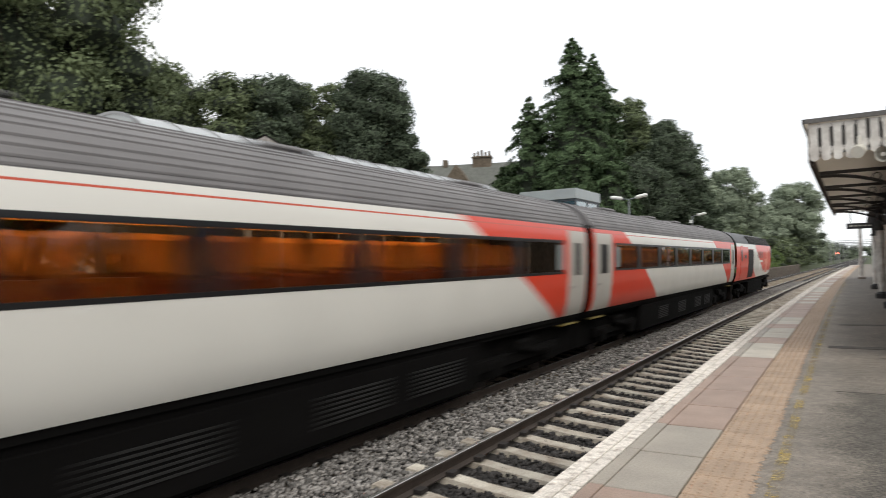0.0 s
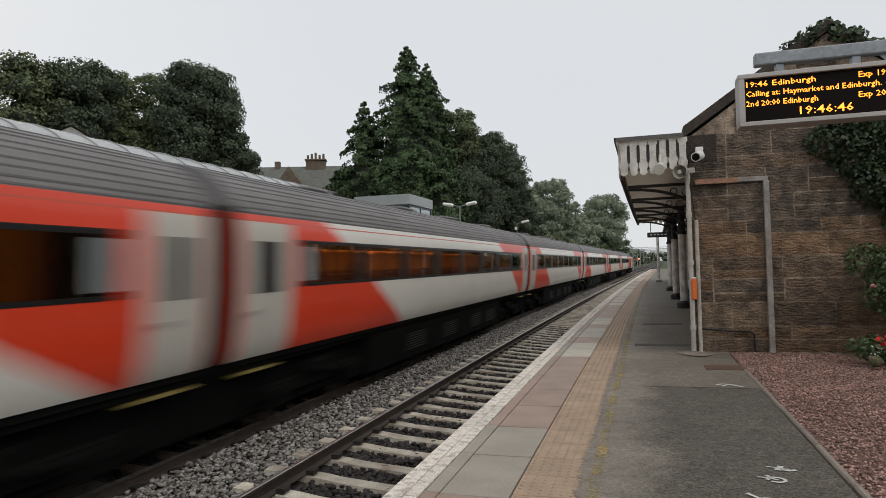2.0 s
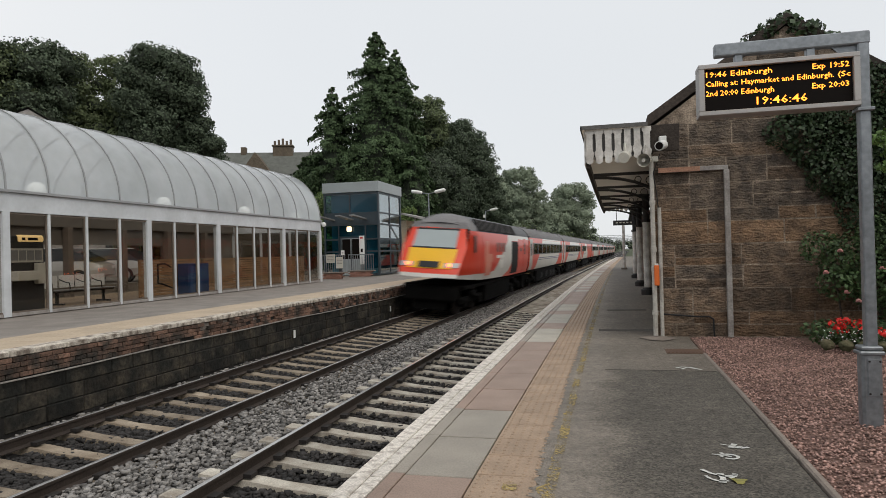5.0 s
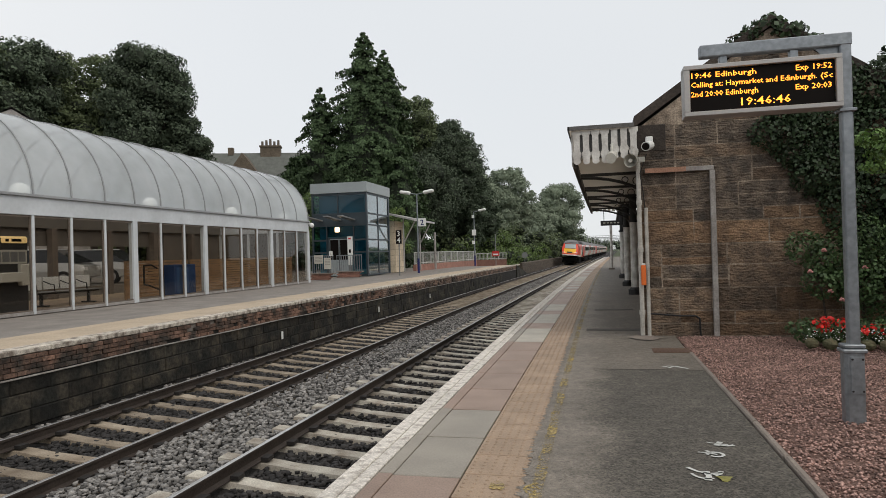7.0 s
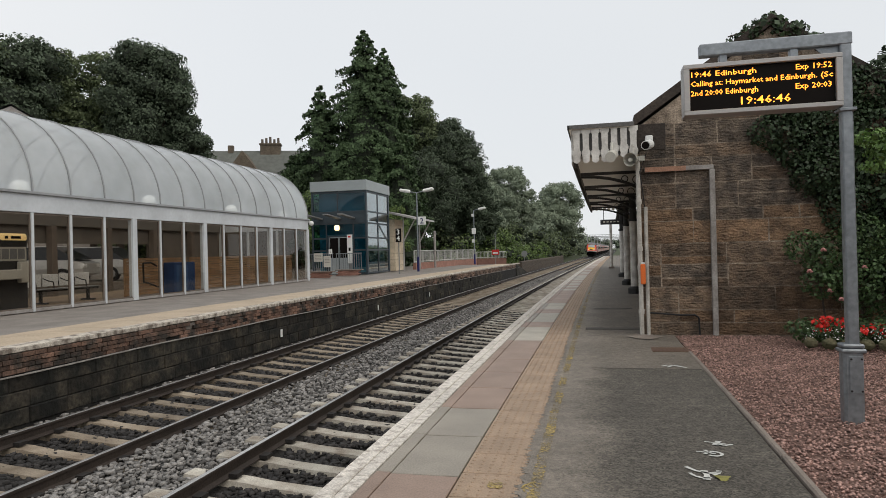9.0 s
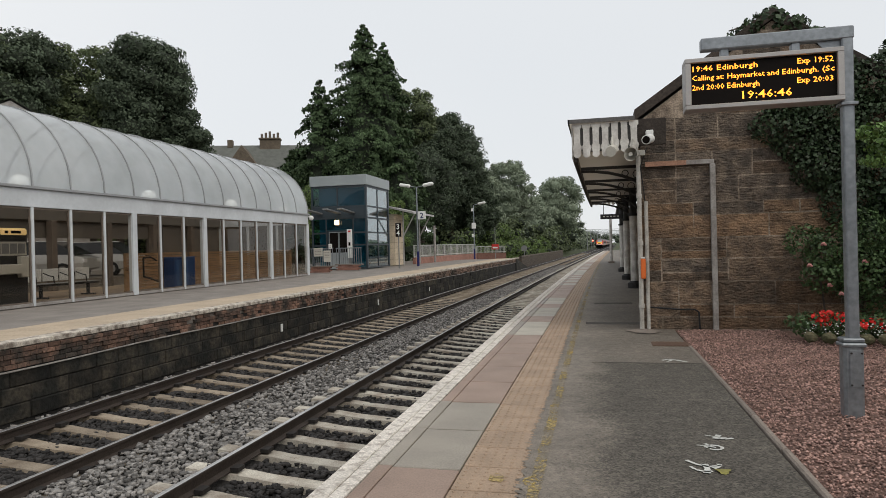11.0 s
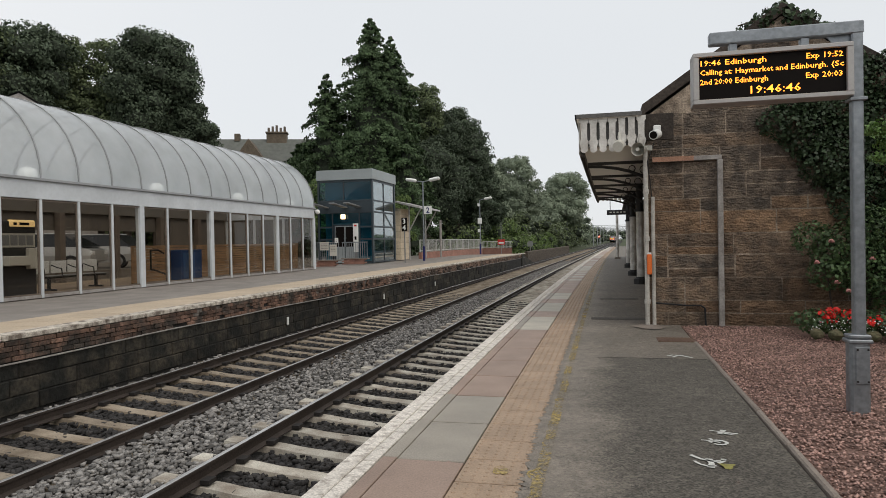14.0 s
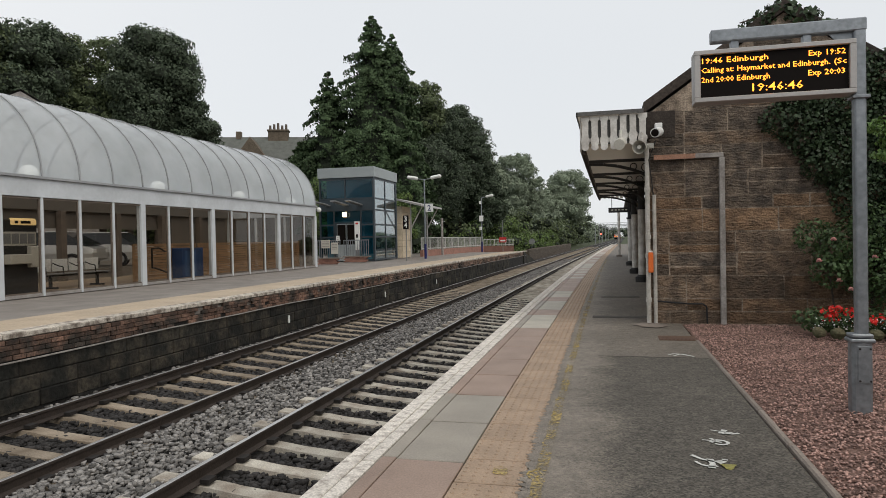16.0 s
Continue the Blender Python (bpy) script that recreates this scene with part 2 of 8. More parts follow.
def wear_through(m, scale, lo, hi):
    """Paint that is rubbed away in patches, down to what lies under it."""
    n, l = m.node_tree.nodes, m.node_tree.links
    b, out = n["Principled BSDF"], n["Material Output"]
    nz, fine, ad, mr, tr, mx = (n.new("ShaderNode" + k) for k in ("TexNoise", "TexNoise", "Math", "MapRange", "BsdfTransparent", "MixShader"))
    where = n.new("ShaderNodeNewGeometry").outputs["Position"]
    nz.inputs["Scale"].default_value, nz.inputs["Detail"].default_value = scale, 4
    fine.inputs["Scale"].default_value, fine.inputs["Detail"].default_value = scale * 16, 4
    for q in (nz, fine):
        l.new(where, q.inputs["Vector"])
    l.new(nz.outputs["Fac"], ad.inputs[0])
    l.new(fine.outputs["Fac"], ad.inputs[1])
    mr.inputs[1].default_value, mr.inputs[2].default_value = lo, hi
    l.new(ad.outputs[0], mr.inputs[0])
    l.new(mr.outputs[0], mx.inputs[0])
    l.new(tr.outputs[0], mx.inputs[1])
    l.new(b.outputs[0], mx.inputs[2])
    l.new(mx.outputs[0], out.inputs[0])


wear_through(M_YELLOW, 2.6, 0.92, 1.2)
M_WHITEMARK = mat("sprayed_white_paint", (0.55, 0.55, 0.52), 0.85, var=0.2, scale=9, grain=60, bump=0.1)
M_KERB = mat("kerb_stone", (0.24, 0.20, 0.17), 0.9, var=0.2, scale=4, grain=60, bump=0.3, rnd=0.1)
M_REDBED = mat("red_chip_bed", (0.21, 0.125, 0.10), 0.95, var=0.4, scale=4, grain=60, bump=0.9)
M_REDCHIP = mat("red_granite_chip", (0.37, 0.232, 0.195), 0.9, var=0.25, scale=2.2, grain=70, bump=0.15, island=0.7)
M_IRONGRATE = mat("rusty_iron", (0.14, 0.085, 0.06), 0.85, 0.2, bump=0.3)
M_SANDSTONE = stone_mat("weathered_sandstone", (0.20, 0.14, 0.096), (0.095, 0.072, 0.054))
M_SANDSTONE_O = stone_mat("orange_sandstone", (0.225, 0.142, 0.086), (0.118, 0.079, 0.052))
M_SANDSTONE_G = stone_mat("grey_sandstone", (0.165, 0.128, 0.097), (0.07, 0.057, 0.047))
M_MORTAR = mat("old_mortar", (0.38, 0.305, 0.235), 0.95, var=0.4, scale=5, grain=40, bump=0.5, col2=(0.11, 0.084, 0.063))
M_SOOT = mat("sooty_coping_stone", (0.06, 0.048, 0.04), 0.95, var=0.35, scale=2, grain=25, bump=0.6, rnd=0.2)
M_PAINT_W = mat("flaking_white_paint", (0.70, 0.68, 0.64), 0.6, var=0.12, scale=4, grain=30, bump=0.12, col2=(0.42, 0.39, 0.36))
M_PAINT_DK = mat("dark_paint", (0.028, 0.027, 0.027), 0.6, var=0.3, bump=0.1)
M_CANOPYGLASS = glass_mat("stained_roof_glazing", (0.55, 0.52, 0.47), 0.3, 1.4, haze=0.7, haze_col=(0.72, 0.66, 0.58))
M_LEAD = mat("lead_grey_roofing", (0.13, 0.125, 0.12), 0.8, var=0.25, scale=2, grain=30, bump=0.2)
M_PIPE = mat("grey_pipe_paint", (0.33, 0.31, 0.29), 0.55, var=0.2, scale=5, grain=40, bump=0.1, col2=(0.22, 0.20, 0.185))
M_PIPE_W = mat("cream_pipe_paint", (0.52, 0.50, 0.46), 0.5, var=0.15, scale=5, grain=40, bump=0.08, col2=(0.36, 0.335, 0.30))
M_GALV = mat("galvanised_steel", (0.28, 0.30, 0.32), 0.42, 0.65, var=0.2, scale=7, grain=25, bump=0.06)
M_RAILPAINT = mat("pale_grey_railing", (0.50, 0.50, 0.47), 0.55, var=0.15, bump=0.03)
M_ALU = mat("sign_case_aluminium", (0.42, 0.40, 0.385), 0.45, 0.45, var=0.06, bump=0.02)
M_SCREEN = mat("display_black", (0.008, 0.006, 0.005), 0.55, var=0.1, bump=0.0, spec=0.08)
M_LED = glow_mat("amber_led", (1.0, 0.33, 0.03), 2.3)
M_ORANGE = mat("orange_plastic", (0.75, 0.16, 0.03), 0.45, var=0.08, bump=0.0)
M_BLACK = mat("black_rubber", (0.015, 0.015, 0.016), 0.7, var=0.2, bump=0.1)
M_CREAM = mat("cream_plastic", (0.55, 0.53, 0.47), 0.45, var=0.08, bump=0.0)
M_LEAF_IVY = mat("ivy_leaf", (0.036, 0.062, 0.026), 0.6, var=0.25, scale=2, grain=30, bump=0.0, island=0.55)
M_LEAF_BRIGHT = mat("bright_leaf", (0.12, 0.21, 0.05), 0.6, var=0.25, scale=2, grain=30, bump=0.0, island=0.4)
M_LEAF_SHRUB = mat("shrub_leaf", (0.06, 0.105, 0.035), 0.6, var=0.25, scale=2, grain=30, bump=0.0, island=0.5)
M_PETAL_RED = mat("red_petal", (0.74, 0.022, 0.016), 0.6, var=0.15, bump=0.0, island=0.3)
M_PETAL_PINK = mat("pink_petal", (0.62, 0.28, 0.26), 0.6, var=0.15, bump=0.0, island=0.2)
M_BARK = mat("bark", (0.07, 0.055, 0.043), 0.95, var=0.35, scale=3, grain=14, bump=0.8)
M_MOSSY = mat("mossy_stone", (0.135, 0.115, 0.07), 0.95, var=0.3, scale=9, grain=40, bump=0.5, col2=(0.06, 0.065, 0.03))
M_BRICK = mat("platform_brick", (0.17, 0.098, 0.07), 0.92, var=0.45, scale=2.2, grain=30, bump=0.6, rnd=0.5, col2=(0.045, 0.037, 0.031), lo=0.4, hi=0.6)
M_BRICK_STUFF = mat("platform_brickwork", (0.25, 0.165, 0.125), 0.92, var=0.4, scale=1.1, grain=40, bump=0.35, island=0.45, col2=(0.065, 0.05, 0.04))
M_BRICK_RED = mat("clean_red_brick", (0.29, 0.15, 0.115), 0.9, var=0.25, scale=3, grain=40, bump=0.3, rnd=0.2)
M_DARKWALL = mat("dirty_masonry", (0.062, 0.051, 0.037), 0.95, var=0.6, scale=2.2, grain=14, bump=1.0, rnd=0.5, col2=(0.012, 0.012, 0.010), lo=0.42, hi=0.72)
M_DARKBED = mat("dirty_masonry_joint", (0.022, 0.02, 0.018), 0.95, var=0.4, scale=2, grain=25, bump=0.6)
M_TACT_L = mat("far_tactile_strip", (0.46, 0.365, 0.262), 0.65, var=0.16, scale=1.2, grain=30, bump=0.2, rnd=0.05)
M_FRAME_W = mat("white_steel_frame", (0.57, 0.595, 0.62), 0.45, var=0.05, scale=1.1, grain=9, bump=0.0, col2=(0.47, 0.49, 0.51))
M_RIB = mat("grey_alloy_rib", (0.33, 0.335, 0.34), 0.5, 0.3, var=0.15, bump=0.05)
M_SLATE = mat("slate_roof", (0.13, 0.135, 0.122), 0.85, var=0.25, scale=2, grain=25, bump=0.4)
M_HOUSE = mat("house_stone", (0.15, 0.12, 0.09), 0.95, var=0.3, scale=1, grain=8, bump=0.5)
M_TIMBER = mat("varnished_timber_slat", (0.36, 0.215, 0.11), 0.6, var=0.25, scale=3, grain=40, bump=0.15, rnd=0.15)
M_FLOORIN = mat("waiting_room_floor", (0.28, 0.205, 0.14), 0.8, var=0.2, bump=0.1)
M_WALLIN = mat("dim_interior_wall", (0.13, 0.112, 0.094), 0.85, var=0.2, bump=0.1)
M_COLBRICK = mat("brown_brick_column", (0.15, 0.12, 0.097), 0.9, var=0.25, scale=4, grain=20, bump=0.3)
M_BLUE = mat("blue_panel", (0.012, 0.045, 0.14), 0.5, var=0.12, bump=0.02)
M_NAVY = mat("navy_enamel", (0.012, 0.016, 0.10), 0.4, var=0.08, bump=0.0)
M_LIFTFRAME = mat("slate_blue_cladding", (0.042, 0.056, 0.066), 0.45, 0.2, var=0.12, bump=0.04)
M_LIFTBAND = mat("grey_zinc_fascia", (0.33, 0.36, 0.365), 0.5, 0.3, var=0.1, scale=1, bump=0.03)
M_STEELGREY = mat("grey_steel_door", (0.25, 0.25, 0.25), 0.45, 0.4, var=0.1, bump=0.03)
M_ASHLAR = mat("pale_ashlar", (0.66, 0.55, 0.41), 0.9, var=0.2, scale=1.5, grain=20, bump=0.3, rnd=0.12)
M_WHITE = mat("white_enamel", (0.72, 0.72, 0.70), 0.45, var=0.05, bump=0.0)
M_RED = mat("red_enamel", (0.55, 0.03, 0.025), 0.45, var=0.08, bump=0.0)
M_GLASS = glass_mat("shelter_glass", (0.80, 0.78, 0.75), 0.02, 1.35)
M_LIFTFRONT = glass_mat("lift_front_glass", (0.40, 0.68, 0.76), 0.03, 1.5)
M_LIFTGLASS = glass_mat("lift_glass", (0.60, 0.78, 0.82), 0.03, 4.2)
M_POLY = glass_mat("weathered_polycarbonate", (0.88, 0.9, 0.9), 0.2, 1.42, haze=0.56, haze_col=(0.80, 0.84, 0.87))
M_GLOBE = mat("opal_globe", (0.85, 0.85, 0.82), 0.3, var=0.03, bump=0.0, glow=(1, 0.97, 0.9), glow_strength=0.12)
M_LAMPGLOW = glow_mat("bulkhead_lamp_glow", (1.0, 0.74, 0.42), 2.6)
M_SIGNGLOW = glow_mat("lit_yellow_sign", (1.0, 0.70, 0.30), 0.4)
M_SIGNALRED = glow_mat("red_signal_lamp", (1.0, 0.13, 0.08), 5.0)
M_TAILRED = glow_mat("red_tail_lamp", (1.0, 0.12, 0.03), 6.0)
M_CARWHITE = mat("silver_car_paint", (0.50, 0.49, 0.47), 0.3, 0.2, var=0.04, bump=0.0, coat=0.5)
M_CARGLASS = mat("car_window", (0.02, 0.022, 0.025), 0.1, var=0.05, bump=0.0)


# ---- mesh helpers ----
def thing(name, label, category, group="", kind="", at=None):
    return tagged(put_at(new(name), at), label, category, group, kind)


def put_at(ob, at):
    if at is not None:
        ob.matrix_basis = at if isinstance(at, Matrix) else Matrix.Translation(at)
    return ob


def part(name, bm, material, parent, label="", smooth=False, kind=""):
    me = bpy.data.meshes.new(name)
    bm.to_mesh(me)
    bm.free()
    return part_mesh(name, me, material, parent, label, smooth, kind)


def part_mesh(name, me, material, parent, label="", smooth=False, kind=""):
    if material and not me.materials:
        me.materials.append(material)
    if smooth:
        me.polygons.foreach_set("use_smooth", [True] * len(me.polygons))
    ob = new(name, me)
    if parent is not None:
        ob.parent = parent
    return tagged(ob, label, "", "", kind)


def solo(name, bm, material, label, category, group="", kind="", smooth=False):
    return tagged(part(name, bm, material, None, "", smooth), label, category, group, kind)


def B():
    return bmesh.new()


def box(bm, a, b, bevel=0.0, m=None):
    x0, y0, z0 = a
    x1, y1, z1 = b
    co = [(x, y, z) for z in (z0, z1) for y in (y0, y1) for x in (x0, x1)]
    vs = [bm.verts.new((m @ Vector(c)) if m is not None else c) for c in co]
    fs = [bm.faces.new([vs[i] for i in f]) for f in ((0, 2, 3, 1), (4, 5, 7, 6), (0, 1, 5, 4), (2, 6, 7, 3), (0, 4, 6, 2), (1, 3, 7, 5))]
    if bevel:
        es = list({e for f in fs for e in f.edges})
        bmesh.ops.bevel(bm, geom=es, offset=bevel, segments=1, affect="EDGES")
    return bm


def cyl(bm, p, q, r, n=12, r2=None, cap=True):
    p, q = Vector(p), Vector(q)
    r2 = r if r2 is None else r2
    d = (q - p).normalized()
    a = d.orthogonal().normalized()
    c = d.cross(a)
    ra, rb = [], []
    for i in range(n):
        w = a * math.cos(2 * math.pi * i / n) + c * math.sin(2 * math.pi * i / n)
        ra.append(bm.verts.new(p + w * r))
        rb.append(bm.verts.new(q + w * r2))
    for i in range(n):
        j = (i + 1) % n
        bm.faces.new((ra[i], ra[j], rb[j], rb[i]))
    if cap:
        bm.faces.new(ra[::-1])
        bm.faces.new(rb)
    return bm


def ball(bm, c, r, seg=12, rings=8, squash=1.0):
    g = bmesh.ops.create_uvsphere(bm, u_segments=seg, v_segments=rings, radius=r)
    for v in g["verts"]:
        v.co = Vector((v.co.x, v.co.y, v.co.z * squash)) + Vector(c)
    return bm


def loft(bm, profile, ys, closed=True, follow=True, cap=True):
    """Carries a cross-section of (x, z) along y, on the bend of the line."""
    rings = []
    for y in ys:
        o = bend(y) if follow else 0.0
        rings.append([bm.verts.new((x + o, y, z)) for x, z in profile])
    k = len(profile)
    for a, b in zip(rings, rings[1:]):
        for i in range(k if closed else k - 1):
            j = (i + 1) % k
            bm.faces.new((a[i], a[j], b[j], b[i]))
    if closed and cap:
        bm.faces.new(rings[0][::-1])
        bm.faces.new(rings[-1])
    return bm


def tube(bm, pts, r, n=8):
    for p, q in zip(pts, pts[1:]):
        cyl(bm, p, q, r, n)
    return bm


def raw_mesh(name, verts, faces):
    """A mesh from numpy arrays: faces all with the same number of corners."""
    me = bpy.data.meshes.new(name)
    verts, faces = np.asarray(verts, dtype=np.float32), np.asarray(faces, dtype=np.int32)
    me.vertices.add(len(verts))
    me.vertices.foreach_set("co", verts.ravel())
    k = faces.shape[1]
    me.loops.add(faces.size)
    me.loops.foreach_set("vertex_index", faces.ravel())
    me.polygons.add(len(faces))
    me.polygons.foreach_set("loop_start", np.arange(0, faces.size, k, dtype=np.int32))
    me.update(calc_edges=True)
    return me


OCTA_V = np.array([(1, 0, 0), (-1, 0, 0), (0, 1, 0), (0, -1, 0), (0, 0, 1), (0, 0, -1)], dtype=float)
OCTA_F = np.array([(0, 2, 4), (2, 1, 4), (1, 3, 4), (3, 0, 4), (2, 0, 5), (1, 2, 5), (3, 1, 5), (0, 3, 5)])
CUBE_V = np.array([(x, y, z) for z in (-1, 1) for y in (-1, 1) for x in (-1, 1)], dtype=float) * 0.72
CUBE_F = np.array([(0, 2, 3, 1), (4, 5, 7, 6), (0, 1, 5, 4), (2, 6, 7, 3), (0, 4, 6, 2), (1, 3, 7, 5)])


def stones(name, centres, size, flat, rng, chunky=True):
    """Many small uneven stones in one mesh."""
    base, fc = (CUBE_V, CUBE_F) if chunky else (OCTA_V, OCTA_F)
    n, k = len(centres), len(base)
    v = np.repeat(base[None], n, 0) * (1 + rng.uniform(-0.38, 0.38, (n, k, 3)))
    s = size * rng.uniform(0.55, 1.3, (n, 1, 1)) * np.concatenate([rng.uniform(0.7, 1.3, (n, 1, 2)), rng.uniform(0.5, 1.0, (n, 1, 1)) * flat], 2)
    v = v * s
    a = rng.uniform(0, 2 * np.pi, n)
    c, sn = np.cos(a)[:, None], np.sin(a)[:, None]
    t = rng.uniform(-0.5, 0.5, n)
    ct, st = np.cos(t)[:, None], np.sin(t)[:, None]
    y1, z1 = v[:, :, 1] * ct - v[:, :, 2] * st, v[:, :, 1] * st + v[:, :, 2] * ct
    x2, y2 = v[:, :, 0] * c - y1 * sn, v[:, :, 0] * sn + y1 * c
    p = np.stack([x2, y2, z1], 2) + centres[:, None]
    f = fc[None] + (np.arange(n) * k)[:, None, None]
    return raw_mesh(name, p.reshape(-1, 3), f.reshape(-1, fc.shape[1]))


def leaf_mesh(name, centres, normals, size, rng, loose=0.55):
    """Many leaf sprays, each a bent pair of quads, turned every way."""
    n = len(centres)
    nn = normals + rng.normal(0, loose, (n, 3))
    nn /= np.linalg.norm(nn, axis=1)[:, None]
    u = np.cross(nn, rng.normal(0, 1, (n, 3)))
    u /= np.linalg.norm(u, axis=1)[:, None] + 1e-9
    w = np.cross(nn, u)
    s = size * rng.uniform(0.6, 1.35, (n, 1))
    u, w = u * s, w * s * 0.75
    lift = nn * s * 0.3
    v = np.stack([centres - w * 0.9, centres + u * 0.55 + lift, centres + w, centres - u * 0.55 + lift * rng.uniform(-1, 1, (n, 1))], 1)
    f = np.arange(n * 4).reshape(n, 4)
    return raw_mesh(name, v.reshape(-1, 3), f)

# ---- ground and track ----
YS = [-60, -30, -15, -6, 0, 5, 10, 15, 20, 26, 32, 38, 45, 52, 60, 70, 80, 95, 120, 160, 220, 300, 420, 560, 700]
rng = np.random.default_rng(7)

gb = B()
box(gb, (-2500, -2500, GROUND_Z - 0.5), (2500, 2500, GROUND_Z))
solo("ground", gb, M_GROUND, "rough dark green open ground round the station", "ground", kind="structure")

CANT_SLOPE = CANT / 1.55


def track_z(x, centre):
    """Height of the rail plane at x on a track that leans to the right."""
    return RAIL_LOW + CANT / 2 - (x - centre) * CANT_SLOPE


CENTRE_L, CENTRE_R = (RAIL_B + RAIL_C) / 2, (RAIL_A + RAIL_A2) / 2
bb = B()
loft(bb, [(-8.6, -1.45), (-8.6, -1.00), (RAIL_B - 0.3, track_z(RAIL_B - 0.3, CENTRE_L) - 0.26), (RAIL_C + 0.1, track_z(RAIL_C + 0.1, CENTRE_L) - 0.27),
          (RAIL_A - 0.3, track_z(RAIL_A - 0.3, CENTRE_R) - 0.22), (RAIL_A2 + 0.3, track_z(RAIL_A2 + 0.3, CENTRE_R) - 0.28), (-1.5, -1.2), (-1.5, -1.45)], YS)
solo("ballast", bb, M_BALLAST, "grey crushed stone ballast bed under two tracks", "ballast", kind="structure")

RAIL_PROFILE = [(-0.07, -0.155), (-0.07, -0.143), (-0.012, -0.12), (-0.012, -0.04), (-0.034, -0.03), (-0.034, -0.004), (-0.03, 0.0)]
RAIL_PROFILE = RAIL_PROFILE + [(-x, z) for x, z in RAIL_PROFILE[::-1]]
for rail_x, centre in ((RAIL_B, CENTRE_L), (RAIL_C, CENTRE_L), (RAIL_A, CENTRE_R), (RAIL_A2, CENTRE_R)):
    z = track_z(rail_x, centre)
    rb = B()
    loft(rb, [(rail_x + px, z + pz) for px, pz in RAIL_PROFILE], YS)
    rail = solo("rail", rb, M_RAIL, "rusty running rail with a polished head", "rail", "running rails", "structure")
    hb = B()
    loft(hb, [(rail_x - 0.027, z + 0.001), (rail_x - 0.022, z + 0.004), (rail_x + 0.022, z + 0.004), (rail_x + 0.027, z + 0.001)], YS)
    part("rail_head", hb, M_RAILTOP, rail, "bright worn steel rail head")


def sleeper_mesh(name):
    bm = B()
    prof = [(-1.25, 0.0), (-0.95, 0.0), (-0.55, 0.0), (-0.3, -0.014), (0.3, -0.014), (0.55, 0.0), (0.95, 0.0), (1.25, 0.0)]
    lo, hi = [], []
    for s in (-1, 1):
        lo.append([bm.verts.new((x, s * 0.135, -0.18)) for x, z in prof])
        hi.append([bm.verts.new((x, s * 0.105, z)) for x, z in prof])
    for i in range(7):
        bm.faces.new((hi[0][i], hi[0][i + 1], hi[1][i + 1], hi[1][i]))
        bm.faces.new((lo[0][i], lo[0][i + 1], hi[0][i + 1], hi[0][i]))
        bm.faces.new((hi[1][i], hi[1][i + 1], lo[1][i + 1], lo[1][i]))
    for i in (0, 7):
        bm.faces.new((lo[0][i], hi[0][i], hi[1][i], lo[1][i]))
    me = bpy.data.meshes.new(name)
    bm.to_mesh(me)
    bm.free()
    return me


for centre, material, rails, tag in ((CENTRE_L, M_SLEEPER_L, (RAIL_B, RAIL_C), "brown-stained"), (CENTRE_R, M_SLEEPER, (RAIL_A, RAIL_A2), "pale")):
    bed = thing("track_sleepers", f"row of {tag} concrete sleepers set in grey ballast", "sleepers", "tracks", "structure")
    me = sleeper_mesh("sleeper")
    me.materials.append(material)
    cb = B()
    y = 1.2
    for i in range(240):
        z = track_z(centre, centre) - 0.162
        a = heading(y)
        ob = part_mesh("sleeper", me, None, bed)
        ob.matrix_basis = pose(centre + bend(y) + rng.uniform(-0.02, 0.02), y, z, 0, math.degrees(CANT_SLOPE), math.degrees(-a) + rng.uniform(-0.5, 0.5))
        if i < 70:
            for rx in rails:
                for s in (-1, 1):
                    zz = track_z(rx, centre) - 0.15
                    box(cb, (rx + bend(y) + s * 0.115 - 0.05, y - 0.075, zz), (rx + bend(y) + s * 0.115 + 0.05, y + 0.06, zz + 0.045))
        y += 0.655
    part("rail_fastenings", cb, M_CLIP, bed, "dark iron rail clips", kind="stuff")


def ballast_points(n, x0, x1, y0, y1, power=1.6):
    y = y0 + (y1 - y0) * rng.random(n) ** power
    return rng.uniform(x0, x1, n), y


def put_stones(name, n, x0, x1, y0, y1, height, size, material, label, power=1.6):
    x, y = ballast_points(n, x0, x1, y0, y1, power)
    z = np.array([height(a) for a in x]) + rng.uniform(-0.03, 0.02, n)
    c = np.stack([x + np.array([bend(v) for v in y]), y, z], 1)
    ob = part_mesh(name, stones(name, c, size, 0.8, rng), material, None)
    return tagged(ob, label, "ballast", kind="stuff")


put_stones("ballast_stones", 26000, RAIL_C + 0.12, RAIL_A - 0.12, 1.5, 75, lambda x: track_z(RAIL_C, CENTRE_L) - 0.145 + (x - RAIL_C) * 0.06, 0.031, M_STONE, "loose grey ballast stones between the two tracks", 2.3)
put_stones("ballast_stones", 3600, EDGE_L + 0.05, RAIL_B - 0.12, 5, 40, lambda x: track_z(RAIL_B, CENTRE_L) - 0.19, 0.038, M_STONE, "loose grey ballast stones along the far platform wall")
put_stones("ballast_stones", 15000, RAIL_B + 0.12, RAIL_C - 0.12, 4, 30, lambda x: track_z(x, CENTRE_L) - 0.215, 0.036, M_DARKSTONE, "dark oily ballast stones between the rails")
put_stones("ballast_stones", 20000, RAIL_A + 0.12, EDGE_R - 0.02, 1.5, 26, lambda x: track_z(x, CENTRE_R) - 0.218, 0.036, M_DARKSTONE, "dark oily ballast stones between the rails")

